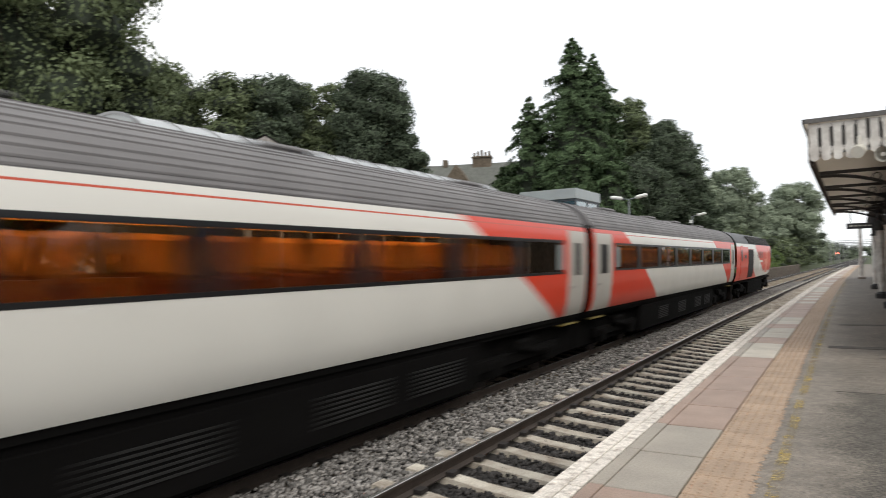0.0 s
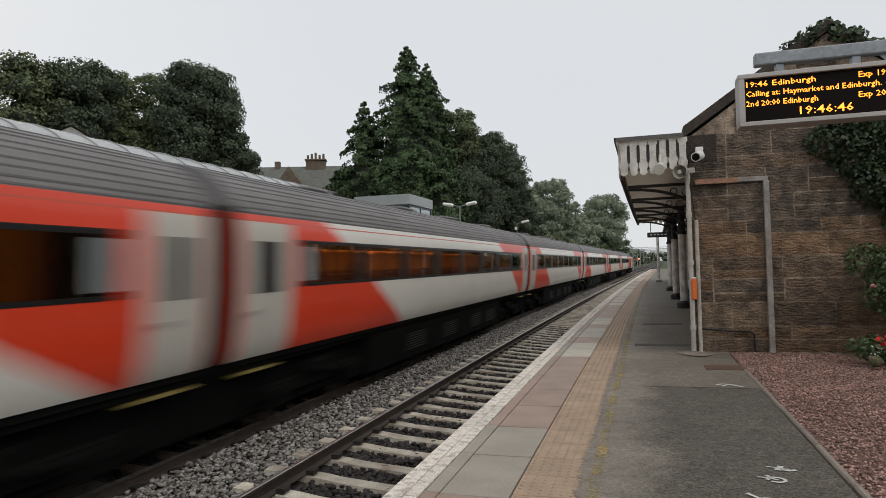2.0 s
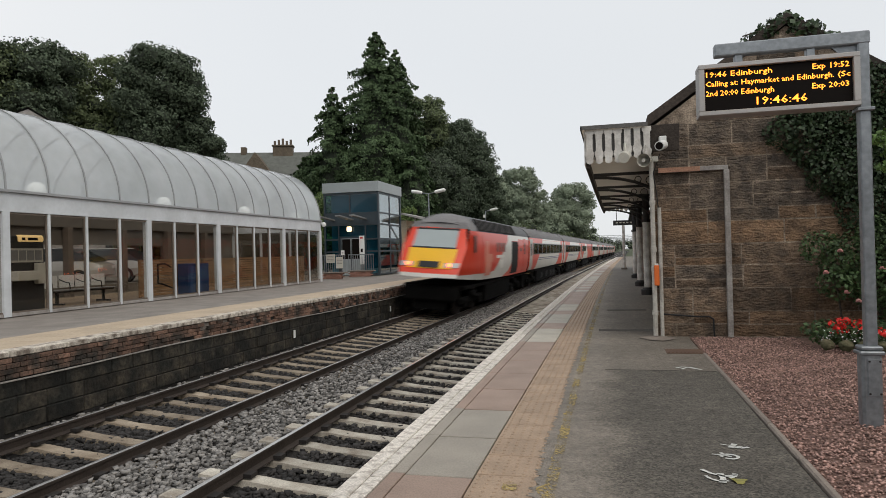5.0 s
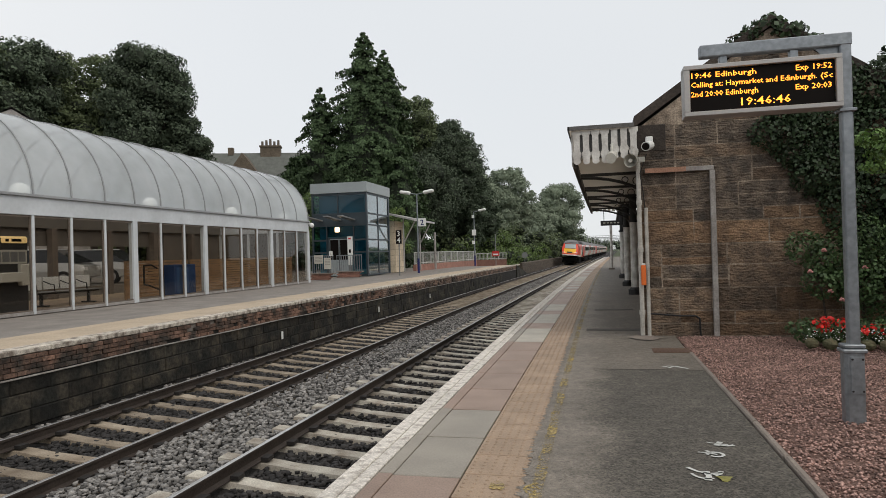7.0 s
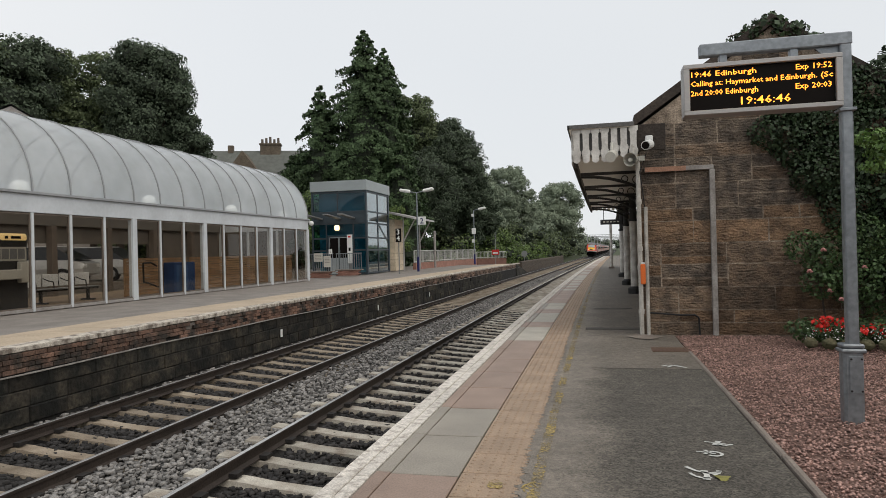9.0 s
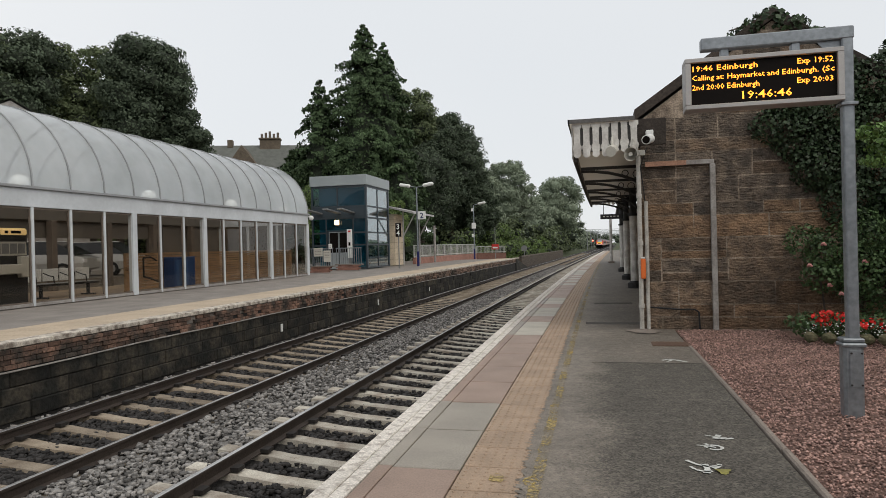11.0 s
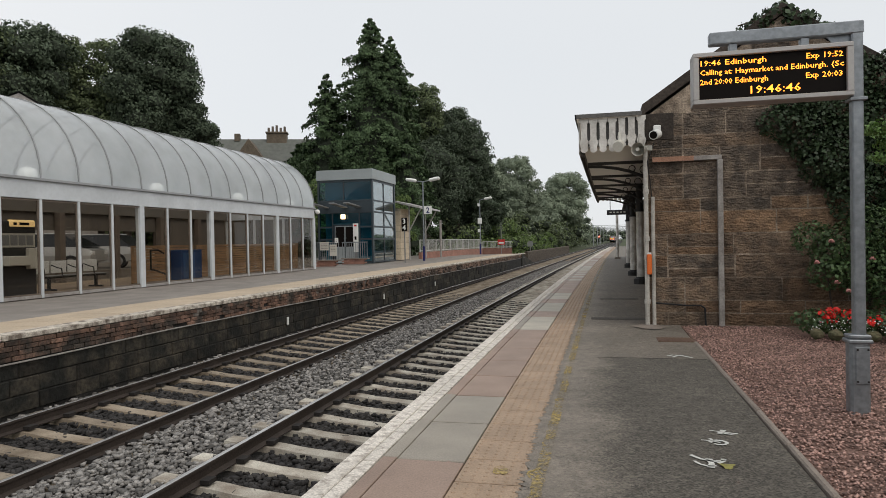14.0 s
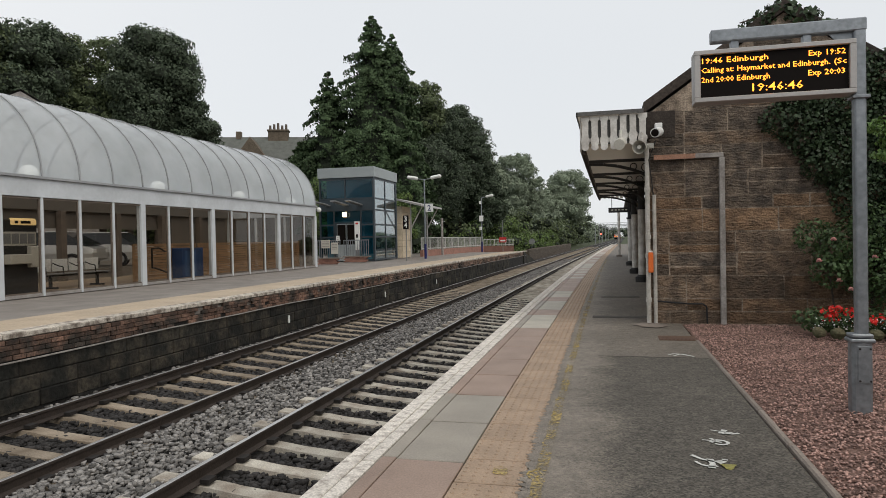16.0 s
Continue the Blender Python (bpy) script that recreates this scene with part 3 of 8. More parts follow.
# ---- near platform ----
pb = B()
loft(pb, [(EDGE_R + 0.08, -1.3), (EDGE_R + 0.08, -0.055), (9.5, -0.055), (9.5, -1.3)], [y for y in YS if -60 <= y <= 120])
solo("platform_near", pb, M_DARKBED, "raised station platform body of dark masonry", "platform", kind="structure")
tb = B()
loft(tb, [(-0.47, -0.05), (-0.47, -0.002), (1.14, -0.002), (1.14, -0.05)], [y for y in YS if -60 <= y <= 120] )
solo("pavement_tarmac", tb, M_TARMAC, "patched dark grey tarmac platform surface", "pavement", kind="structure")


def piece_mesh(name, material, w, l, h, bevel):
    bm = B()
    box(bm, (-w / 2, -l / 2, -h), (w / 2, l / 2, 0), bevel)
    me = bpy.data.meshes.new(name)
    bm.to_mesh(me)
    bm.free()
    me.materials.append(material)
    return me


def lay(name, me, parent, x, y, z, tilt=0.25):
    ob = part_mesh(name, me, None, parent)
    ob.matrix_basis = pose(x + bend(y), y, z, rng.uniform(-tilt, tilt), rng.uniform(-tilt, tilt), math.degrees(-heading(y)))
    return ob


edge_paving = thing("platform_edge_paving", "white-edged paving of coping, flags and tactile slabs", "paving", kind="structure")
cope_me = piece_mesh("coping_stone", M_COPE, 0.115, 0.895, 0.3, 0.006)
cope2_me = piece_mesh("edging_strip", M_COPE, 0.092, 0.893, 0.1, 0.004)
y = -1.0
for i in range(130):
    lay("coping_stone", cope_me, edge_paving, EDGE_R + 0.058, y, 0.004)
    lay("edging_strip", cope2_me, edge_paving, EDGE_R + 0.168, y + 0.02, 0.002)
    y += 0.9
flag_red, flag_grey = piece_mesh("paving_flag", M_SLAB_RED, 0.442, 0.878, 0.06, 0.004), piece_mesh("paving_flag", M_SLAB_GREY, 0.442, 0.878, 0.06, 0.004)
flag_pale = piece_mesh("paving_flag", M_SLAB_PALE, 0.442, 0.878, 0.06, 0.004)
border_red, border_grey = piece_mesh("border_slab", M_SLAB_RED, 0.098, 0.878, 0.06, 0.004), piece_mesh("border_slab", M_SLAB_GREY, 0.098, 0.878, 0.06, 0.004)
y = -0.85
for i in range(131):
    grey = (3.9 < y < 5.5) or (10.4 < y < 12.2) or (13.3 < y < 14.4) or (15.6 < y < 17.5) or rng.random() < 0.4 and y > 18
    lay("paving_flag", (flag_pale if y > 10 else flag_grey) if grey else flag_red, edge_paving, -1.098, y, 0.0)
    lay("border_slab", border_grey if grey else border_red, edge_paving, -1.376, y + 0.03, 0.0)
    y += 0.89


def tactile_mesh():
    bm = B()
    box(bm, (-0.199, -0.199, -0.06), (0.199, 0.199, 0.0), 0.004)
    for i in range(6):
        for j in range(6):
            x, yy = -0.167 + i * 0.0667, -0.167 + j * 0.0667
            a = [bm.verts.new((x + 0.013 * math.cos(k * math.pi / 2), yy + 0.013 * math.sin(k * math.pi / 2), 0.0)) for k in range(4)]
            b = [bm.verts.new((x + 0.008 * math.cos(k * math.pi / 2), yy + 0.008 * math.sin(k * math.pi / 2), 0.0055)) for k in range(4)]
            bm.faces.new(b)
            for k in range(4):
                bm.faces.new((a[k], a[(k + 1) % 4], b[(k + 1) % 4], b[k]))
    me = bpy.data.meshes.new("tactile_slab")
    bm.to_mesh(me)
    bm.free()
    me.materials.append(M_TACTILE)
    return me


tact_me = tactile_mesh()
y = -0.6
for i in range(282):
    lay("tactile_slab", tact_me, edge_paving, -0.668, y, 0.001)
    y += 0.411

# ragged tarmac lip that laps over the tactile slabs
rb = B()
prev = None
for i in range(1400):
    y = 1.0 + 45 * (i / 1400) ** 1.6
    x = -0.485 + bend(y) + rng.normal(0, 0.016) + 0.01 * math.sin(y * 2.3)
    cur = (rb.verts.new((x, y, 0.004)), rb.verts.new((-0.36 + bend(y), y, 0.0005)))
    if prev:
        rb.faces.new((prev[0], prev[1], cur[1], cur[0]))
    prev = cur
solo("tarmac_lip", rb, M_TARMAC, "ragged tarmac edge lapping over the tactile slabs", "pavement", kind="structure")

yb = B()
for y, l in [(1.5 + 0.8 * q, 0.8) for q in range(54)]:
    x = -0.385 + bend(y)
    n = 26
    lft = [yb.verts.new((x - 0.036 + rng.normal(0, 0.005), y + l * (k / n - 0.5), 0.0055)) for k in range(n + 1)]
    rgt = [yb.verts.new((x + 0.036 + rng.normal(0, 0.005), y + l * (k / n - 0.5), 0.0055)) for k in range(n + 1)]
    for k in range(n):
        yb.faces.new((lft[k], rgt[k], rgt[k + 1], lft[k + 1]))
for x, y, r in ((-0.62, 3.93, 0.05), (-0.4, 3.92, 0.06)):
    yb.faces.new([yb.verts.new((x + r * math.cos(a) * rng.uniform(0.7, 1.2), y + r * 1.5 * math.sin(a) * rng.uniform(0.7, 1.2), 0.0062)) for a in np.linspace(0, 6.0, 11)])
solo("yellow_line", yb, M_YELLOW, "worn and broken yellow safety line on the tarmac", "line marking", kind="structure")

def spray_mark(strokes):
    wb = B()
    r2 = np.random.default_rng(len(strokes))
    for pts, w in strokes:
        row = []
        for i, (x, y) in enumerate(pts):
            a, b2 = Vector(pts[max(0, i - 1)]), Vector(pts[min(len(pts) - 1, i + 1)])
            d = (b2 - a).normalized()
            ww = w * r2.uniform(0.7, 1.3)
            row.append((wb.verts.new((x - d.y * ww, y + d.x * ww, 0.005)), wb.verts.new((x + d.y * ww, y - d.x * ww, 0.005))))
        for (p0, p1), (q0, q1) in zip(row, row[1:]):
            wb.faces.new((p0, p1, q1, q0))
    solo("spray_mark", wb, M_WHITEMARK, "sprayed white survey mark on the tarmac", "line marking", "survey marks", "structure")


def arc(cx, cy, rx, ry, a0, a1, k=9):
    return [(cx + rx * math.cos(a0 + (a1 - a0) * i / k), cy + ry * math.sin(a0 + (a1 - a0) * i / k)) for i in range(k + 1)]


spray_mark([([(0.73, 8.12), (0.80, 8.20), (0.90, 8.15), (1.0, 8.03)], 0.022), ([(0.78, 8.05), (0.86, 8.17)], 0.014)])
spray_mark([([(0.73, 5.03), (0.80, 5.0), (0.87, 4.98)], 0.008), ([(0.79, 4.95), (0.81, 5.0), (0.83, 5.05)], 0.022), ([(0.81, 4.97), (0.86, 4.95), (0.91, 4.98)], 0.013)])
spray_mark([([(0.64, 4.78), (0.70, 4.77), (0.76, 4.74)], 0.010), ([(0.69, 4.73), (0.72, 4.78), (0.70, 4.82)], 0.014), (arc(0.75, 4.74, 0.05, 0.05, -2.4, 2.2), 0.012)])
spray_mark([([(0.53, 4.44), (0.58, 4.37), (0.65, 4.33), (0.73, 4.37)], 0.011), (arc(0.62, 4.34, 0.08, 0.10, 3.3, 5.2), 0.010), ([(0.62, 4.21), (0.635, 4.29), (0.63, 4.38)], 0.018), ([(0.67, 4.31), (0.71, 4.34), (0.72, 4.39)], 0.016)])
fl = B()
fl.faces.new([fl.verts.new((0.72 + 0.045 * math.cos(a) * (1 + 0.3 * math.sin(3 * a)), 4.26 + 0.05 * math.sin(a), 0.006 + 0.006 * math.cos(2 * a))) for a in np.linspace(0, 5.9, 12)])
solo("fallen_leaf", fl, mat("withered_leaf", (0.24, 0.22, 0.06), 0.7, var=0.2, scale=20, bump=0.1), "withered yellow leaf lying on the tarmac", "leaf")

M_PATCH = mat("newer_tarmac", (0.115, 0.104, 0.094), 0.85, var=0.4, scale=2, grain=60, bump=0.6)
# tarmac patches and a cut joint across the platform
for x0, x1, y0, y1 in ((-0.25, 0.72, 11.7, 11.98), (-0.15, 0.7, 15.6, 15.85), (-0.1, 1.12, 7.955, 7.968)):
    qb = B()
    box(qb, (x0 + bend(y0), y0, -0.03), (x1 + bend(y0), y1, 0.004))
    solo("tarmac_patch", qb, M_PATCH, "darker repaired strip in the tarmac", "pavement", "tarmac repairs", "structure")

kerb = thing("kerb", "low worn stone kerb between tarmac and red gravel", "kerb", kind="structure")
kerb_me = piece_mesh("kerb_stone", M_KERB, 0.05, 0.893, 0.2, 0.012)
for i in range(9):
    ob = part_mesh("kerb_stone", kerb_me, None, kerb)
    yy = 1.6 + i * 0.9
    ob.matrix_basis = pose(1.195, yy, 0.014, 0, rng.uniform(-1, 1), rng.uniform(-0.4, 0.4))

gb = B()
gv = []
for gyy, rise in ((-8, 0.048), (6.4, 0.048), (8.6, 0.0), (11.0, 0.0)):
    gv.append([gb.verts.new(c) for c in ((1.205, gyy, -0.05), (1.205, gyy, -0.012), (1.25, gyy, -0.012), (1.8, gyy, rise - 0.012), (9.0, gyy, rise - 0.012), (9.0, gyy, -0.05))])
for ra, rb2 in zip(gv, gv[1:]):
    for i in range(6):
        gb.faces.new((ra[i], ra[(i + 1) % 6], rb2[(i + 1) % 6], rb2[i]))
solo("gravel_bed", gb, M_REDBED, "bed of red granite chippings beside the station building", "gravel", kind="structure")
n = 48000
gx, gy = rng.uniform(1.225, 4.0, n), 2.2 + 8.8 * rng.random(n) ** 1.25
keep = ~((gx > 2.7) & (gy > 9.9))
c = np.stack([gx, gy, rng.uniform(-0.012, 0.008, n) + np.clip((gx - 1.25) * 0.09, 0, 0.05) * np.clip((8.6 - gy) / 2.2, 0, 1)], 1)[keep]
tagged(part_mesh("gravel_chips", stones("gravel_chips", c, 0.0122, 0.8, rng, False), M_REDCHIP, None), "loose pinkish red granite chippings", "gravel", kind="stuff")
ib = B()
box(ib, (0.72, 9.25, -0.02), (1.2, 9.62, 0.006))
grate = solo("drain_cover", ib, M_IRONGRATE, "rusty brown drain cover set in the tarmac", "drain cover", kind="structure")
for i in range(9):
    sb = B()
    box(sb, (0.735 + i * 0.051, 9.28, 0.0065), (0.762 + i * 0.051, 9.6, 0.012))
    part("grate_bar", sb, M_IRONGRATE, grate)

pb2 = B()
v = [pb2.verts.new((0.70 + 0.24 * math.cos(a) * rng.uniform(0.75, 1.2), 10.75 + 0.3 * math.sin(a) * rng.uniform(0.75, 1.15), 0.012)) for a in np.linspace(0, 5.9, 14)]
pb2.faces.new(v)
solo("concrete_pad", pb2, M_KERB, "rough pale concrete pad round the pipe foot", "pavement", kind="structure")

# ---- far platform ----
YP = [-60, -30, -15, -6, 0, 5, 10, 15, 20, 26, 32, 38, 45, 52, 60]
fb = B()
loft(fb, [(-34, -1.35), (-34, PLAT_L - 0.04), (EDGE_L - 0.05, PLAT_L - 0.04), (EDGE_L - 0.05, -1.35)], YP)
solo("platform_far", fb, M_TARMAC_L, "far station platform with a grey tarmac surface", "platform", kind="structure")
fw = B()
loft(fw, [(EDGE_L - 0.3, -1.35), (EDGE_L - 0.3, -0.05), (EDGE_L - 0.02, -0.05), (EDGE_L - 0.02, -1.35)], YP)
far_wall = solo("platform_wall", fw, M_DARKBED, "platform wall of sooty stone under a red brick top", "wall", kind="structure")
far_edge = thing("far_platform_edging", "worn coping and tan tactile edging of the far platform", "paving", kind="structure")
fc_me = piece_mesh("coping_stone", M_COPE_L, 0.34, 0.99, 0.085, 0.012)
ft_me = piece_mesh("tactile_slab", M_TACT_L, 0.41, 0.408, 0.05, 0.004)
ft2_me = piece_mesh("tan_paving_slab", M_TACT_L, 0.86, 0.605, 0.05, 0.004)
for i in range(68):
    lay("coping_stone", fc_me, far_edge, EDGE_L - 0.16, -5 + i, PLAT_L + 0.002, 0.5)
for i in range(105):
    lay("tan_paving_slab", ft2_me, far_edge, EDGE_L - 0.775, -4 + i * 0.61, PLAT_L, 0.15)
for i in range(155):
    lay("tactile_slab", ft_me, far_edge, EDGE_L - 1.42, -4 + i * 0.411, PLAT_L, 0.15)

# brick courses: the nearest bricks one by one, the rest joined
brick_me = piece_mesh("brick", M_BRICK, 0.05, 0.212, 0.066, 0.004)
count = 0
rest_v, rest_f = [], []
for row in range(4):
    z = PLAT_L - 0.085 - 0.008 - row * 0.075
    for i in range(240):
        y = 7.2 + i * 0.225 + (0.11 if row % 2 else 0)
        if rng.random() < 0.04 + 0.05 * row:
            continue
        depth = rng.uniform(-0.011, 0.008)
        if y < 24 and count < 300:
            ob = part_mesh("brick", brick_me, None, far_wall)
            ob.matrix_basis = pose(EDGE_L - 0.01 + depth * 1.6 + bend(y), y, z, 0, 0, math.degrees(-heading(y)))
            count += 1
        else:
            k = len(rest_v)
            x0, x1 = EDGE_L - 0.04 + bend(y), EDGE_L + 0.015 + depth + bend(y)
            rest_v += [(x, yy, zz) for zz in (z - 0.066, z) for yy in (y - 0.106, y + 0.106) for x in (x0, x1)]
            rest_f += [tuple(k + q for q in f) for f in ((0, 2, 3, 1), (4, 5, 7, 6), (0, 1, 5, 4), (2, 6, 7, 3), (0, 4, 6, 2), (1, 3, 7, 5))]
part_mesh("brickwork", raw_mesh("brickwork", rest_v, rest_f), M_BRICK_STUFF, far_wall, "weathered red brick courses", kind="stuff")
stone_mes = [piece_mesh("stone_block", M_DARKWALL, 0.08, w, 0.24, 0.014) for w in (0.5, 0.7, 0.95)]
for row in range(3):
    y = 6.8 + row * 0.3
    z = PLAT_L - 0.085 - 0.32 - row * 0.25
    while y < 52:
        k = int(rng.integers(0, 3))
        w = (0.5, 0.7, 0.95)[k]
        ob = part_mesh("stone_block", stone_mes[k], None, far_wall)
        ob.matrix_basis = pose(EDGE_L - 0.04 + rng.uniform(-0.012, 0.012) + bend(y + w / 2), y + w / 2, z, 0, 0, math.degrees(-heading(y)))
        y += w + 0.012
cb = B()
pts = [(EDGE_L + 0.045 + bend(y), y, PLAT_L - 0.40 + 0.008 * math.sin(y * 1.3) - 0.012 * math.sin(y * 0.37)) for y in np.arange(4, 62, 0.8)]
tube(cb, pts, 0.014, 5)
solo("wall_cable", cb, M_PIPE, "grey cable slung along the platform wall", "cable")
for y in (15.9, 23.5, 30.8):
    mb = B()
    box(mb, (EDGE_L + 0.03 + bend(y), y - 0.045, -0.72), (EDGE_L + 0.055 + bend(y), y + 0.045, -0.52), 0.004)
    solo("marker_plate", mb, M_WHITE, "small white marker plate on the platform wall", "sign", "wall markers")

# end ramp of the far platform and the boundary wall beyond
eb = B()
v = [eb.verts.new(c) for c in ((-12 + bend(62), 60, PLAT_L - 0.04), (EDGE_L + bend(62), 60, PLAT_L - 0.04), (EDGE_L + bend(68), 68, -0.9), (-12 + bend(68), 68, -0.9),
                               (-12 + bend(62), 60, -1.35), (EDGE_L + bend(62), 60, -1.35), (EDGE_L + bend(68), 68, -1.35), (-12 + bend(68), 68, -1.35))]
for f in ((0, 1, 2, 3), (0, 4, 5, 1), (1, 5, 6, 2), (2, 6, 7, 3), (3, 7, 4, 0), (4, 7, 6, 5)):
    eb.faces.new([v[i] for i in f])
solo("platform_ramp", eb, M_DARKWALL, "sloping ramp at the end of the far platform", "ramp", kind="structure")
wb = B()
loft(wb, [(-9.6, -1.3), (-9.6, 0.1), (-9.5, 0.18), (-9.3, 0.18), (-9.2, 0.1), (-9.2, -1.3)], [71, 76, 85, 95, 110, 125])
solo("boundary_wall", wb, M_SANDSTONE_G, "low old stone boundary wall beside the track", "wall", kind="structure")

# the same track and paving carried on behind the camera
back = thing("platform_edge_paving", "white-edged paving of worn coping, flags and tactile slabs", "paving", kind="structure")
for i in range(12):
    lay("coping_stone", cope_me, back, EDGE_R + 0.058, -1.9 - 0.9 * i, 0.004)
    lay("edging_strip", cope2_me, back, EDGE_R + 0.168, -1.88 - 0.9 * i, 0.002)
    lay("paving_flag", flag_red, back, -1.098, -1.74 - 0.89 * i, 0.0)
    lay("border_slab", border_red, back, -1.376, -1.71 - 0.89 * i, 0.0)
for i in range(26):
    lay("tactile_slab", tact_me, back, -0.668, -1.011 - 0.411 * i, 0.001)
for centre, material, tag in ((CENTRE_L, M_SLEEPER_L, "brown-stained"), (CENTRE_R, M_SLEEPER, "pale")):
    bed = thing("track_sleepers", f"row of {tag} concrete sleepers in dark ballast", "sleepers", "tracks", "structure")
    me = sleeper_mesh("sleeper")
    me.materials.append(material)
    for i in range(18):
        y = 1.2 - 0.655 * (i + 1)
        ob = part_mesh("sleeper", me, None, bed)
        ob.matrix_basis = pose(centre + bend(y), y, track_z(centre, centre) - 0.162, 0, math.degrees(CANT_SLOPE), math.degrees(-heading(y)))

# ---- station building with its stone gable ----
GX0, GX1, GY, APEX_X, APEX_Z, EAVE_Z = 0.72, 4.75, 11.03, 2.72, 4.78, 3.36
mb = B()
out = [(GX0 + 0.03, -0.05), (GX0 + 0.03, EAVE_Z), (APEX_X, APEX_Z - 0.02), (GX1 - 0.03, EAVE_Z), (GX1 - 0.03, -0.05)]
fr = [mb.verts.new((x, GY - 0.003, z)) for x, z in out]
bk = [mb.verts.new((x, GY + 0.6, z)) for x, z in out]
mb.faces.new(fr[::-1])
mb.faces.new(bk)
for i in range(5):
    j = (i + 1) % 5
    mb.faces.new((fr[i], fr[j], bk[j], bk[i]))
gable = solo("wall_gable", mb, M_MORTAR, "old brown sandstone gable wall with weathered coursed blocks", "wall", kind="structure")
r3 = np.random.default_rng(21)


def rock_face(bm, x0, x1, z0, z1, yf, yb, rs):
    """A block with a roughly tooled, uneven front and chipped edges."""
    nx, nz = max(2, round((x1 - x0) / 0.12)), max(2, round((z1 - z0) / 0.10))
    grid = []
    for k in range(nz + 1):
        row = []
        for i in range(nx + 1):
            rim = i in (0, nx) or k in (0, nz)
            y = yf + (abs(rs.normal(0, 0.0012)) if rim else -abs(rs.normal(0, 0.007)))
            row.append(bm.verts.new((x0 + (x1 - x0) * i / nx + (0 if i in (0, nx) else rs.normal(0, 0.012)) + (rs.normal(0, 0.003) if rim else 0), y, z0 + (z1 - z0) * k / nz + rs.normal(0, 0.003))))
        grid.append(row)
    for a, c in zip(grid, grid[1:]):
        for i in range(nx):
            bm.faces.new((a[i], a[i + 1], c[i + 1], c[i]))
    loop = grid[0] + [r[-1] for r in grid[1:]] + grid[-1][-2::-1] + [r[0] for r in grid[-2:0:-1]]
    back = [bm.verts.new((v.co.x, yb, v.co.z)) for v in loop]
    for i in range(len(loop)):
        j = (i + 1) % len(loop)
        bm.faces.new((loop[j], loop[i], back[i], back[j]))


z = 0.0
kept = 0
far_blocks = B()
while z < 4.6:
    h = float(r3.choice([0.2, 0.27, 0.33, 0.36, 0.4])) if z > 0.2 else 0.2
    if z < EAVE_Z:
        lo, hi = GX0, GX1
    else:
        k = (z + h - EAVE_Z) / (APEX_Z - EAVE_Z)
        lo, hi = GX0 + (APEX_X - GX0) * k + 0.1, GX1 - (GX1 - APEX_X) * k - 0.1
    x = lo
    first = True
    while x < hi - 0.05:
        w = float(r3.uniform(0.4, 1.25)) if not first else float(r3.choice([0.3, 0.55, 0.8]))
        if x + w > hi - 0.16:
            w = hi - x
        first = False
        split = h > 0.26 and r3.random() < 0.42
        cut = h * float(r3.choice([0.4, 0.5, 0.62]))
        for z0, z1 in (((z, z + cut), (z + cut, z + h)) if split else ((z, z + h),)):
            d = float(r3.uniform(0.006, 0.012))
            j = float(r3.uniform(0.007, 0.013))
            sb = far_blocks if x > 3.5 else B()
            rock_face(sb, x + j, x + w - j, z0 + j, z1 - j, GY - d, GY + 0.1, r3)
            if x <= 3.5:
                part("stone_block", sb, (M_SANDSTONE, M_SANDSTONE_O, M_SANDSTONE_G, M_SANDSTONE)[int(r3.integers(0, 4)) if z < 2.4 else int(r3.choice([0, 2, 2, 3]))], gable)
                kept += 1
        x += w
    z += h
part("stone_blocks", far_blocks, M_SANDSTONE, gable, kind="stuff")
# side wall to the platform, set back behind the columns
sw = B()
loft(sw, [(1.75, -0.05), (1.75, 3.5), (2.1, 3.5), (2.1, -0.05)], [11.65, 18, 26, 34, 50])
solo("wall_platform", sw, M_MORTAR, "dim stone platform wall under the canopy", "wall", kind="structure")
sw = B()
loft(sw, [(1.05, -0.05), (1.05, 3.3), (2.4, 3.3), (2.4, -0.05)], [38.5, 42, 47])
bay = solo("wall_bay", sw, M_SANDSTONE, "projecting sandstone bay of the station building", "wall", kind="structure")
bw = B()
box(bw, (4.3, 11.63, -0.05), (4.7, 50, 3.4))
solo("wall_rear", bw, M_MORTAR, "rear stone wall of the station building", "wall", kind="structure")
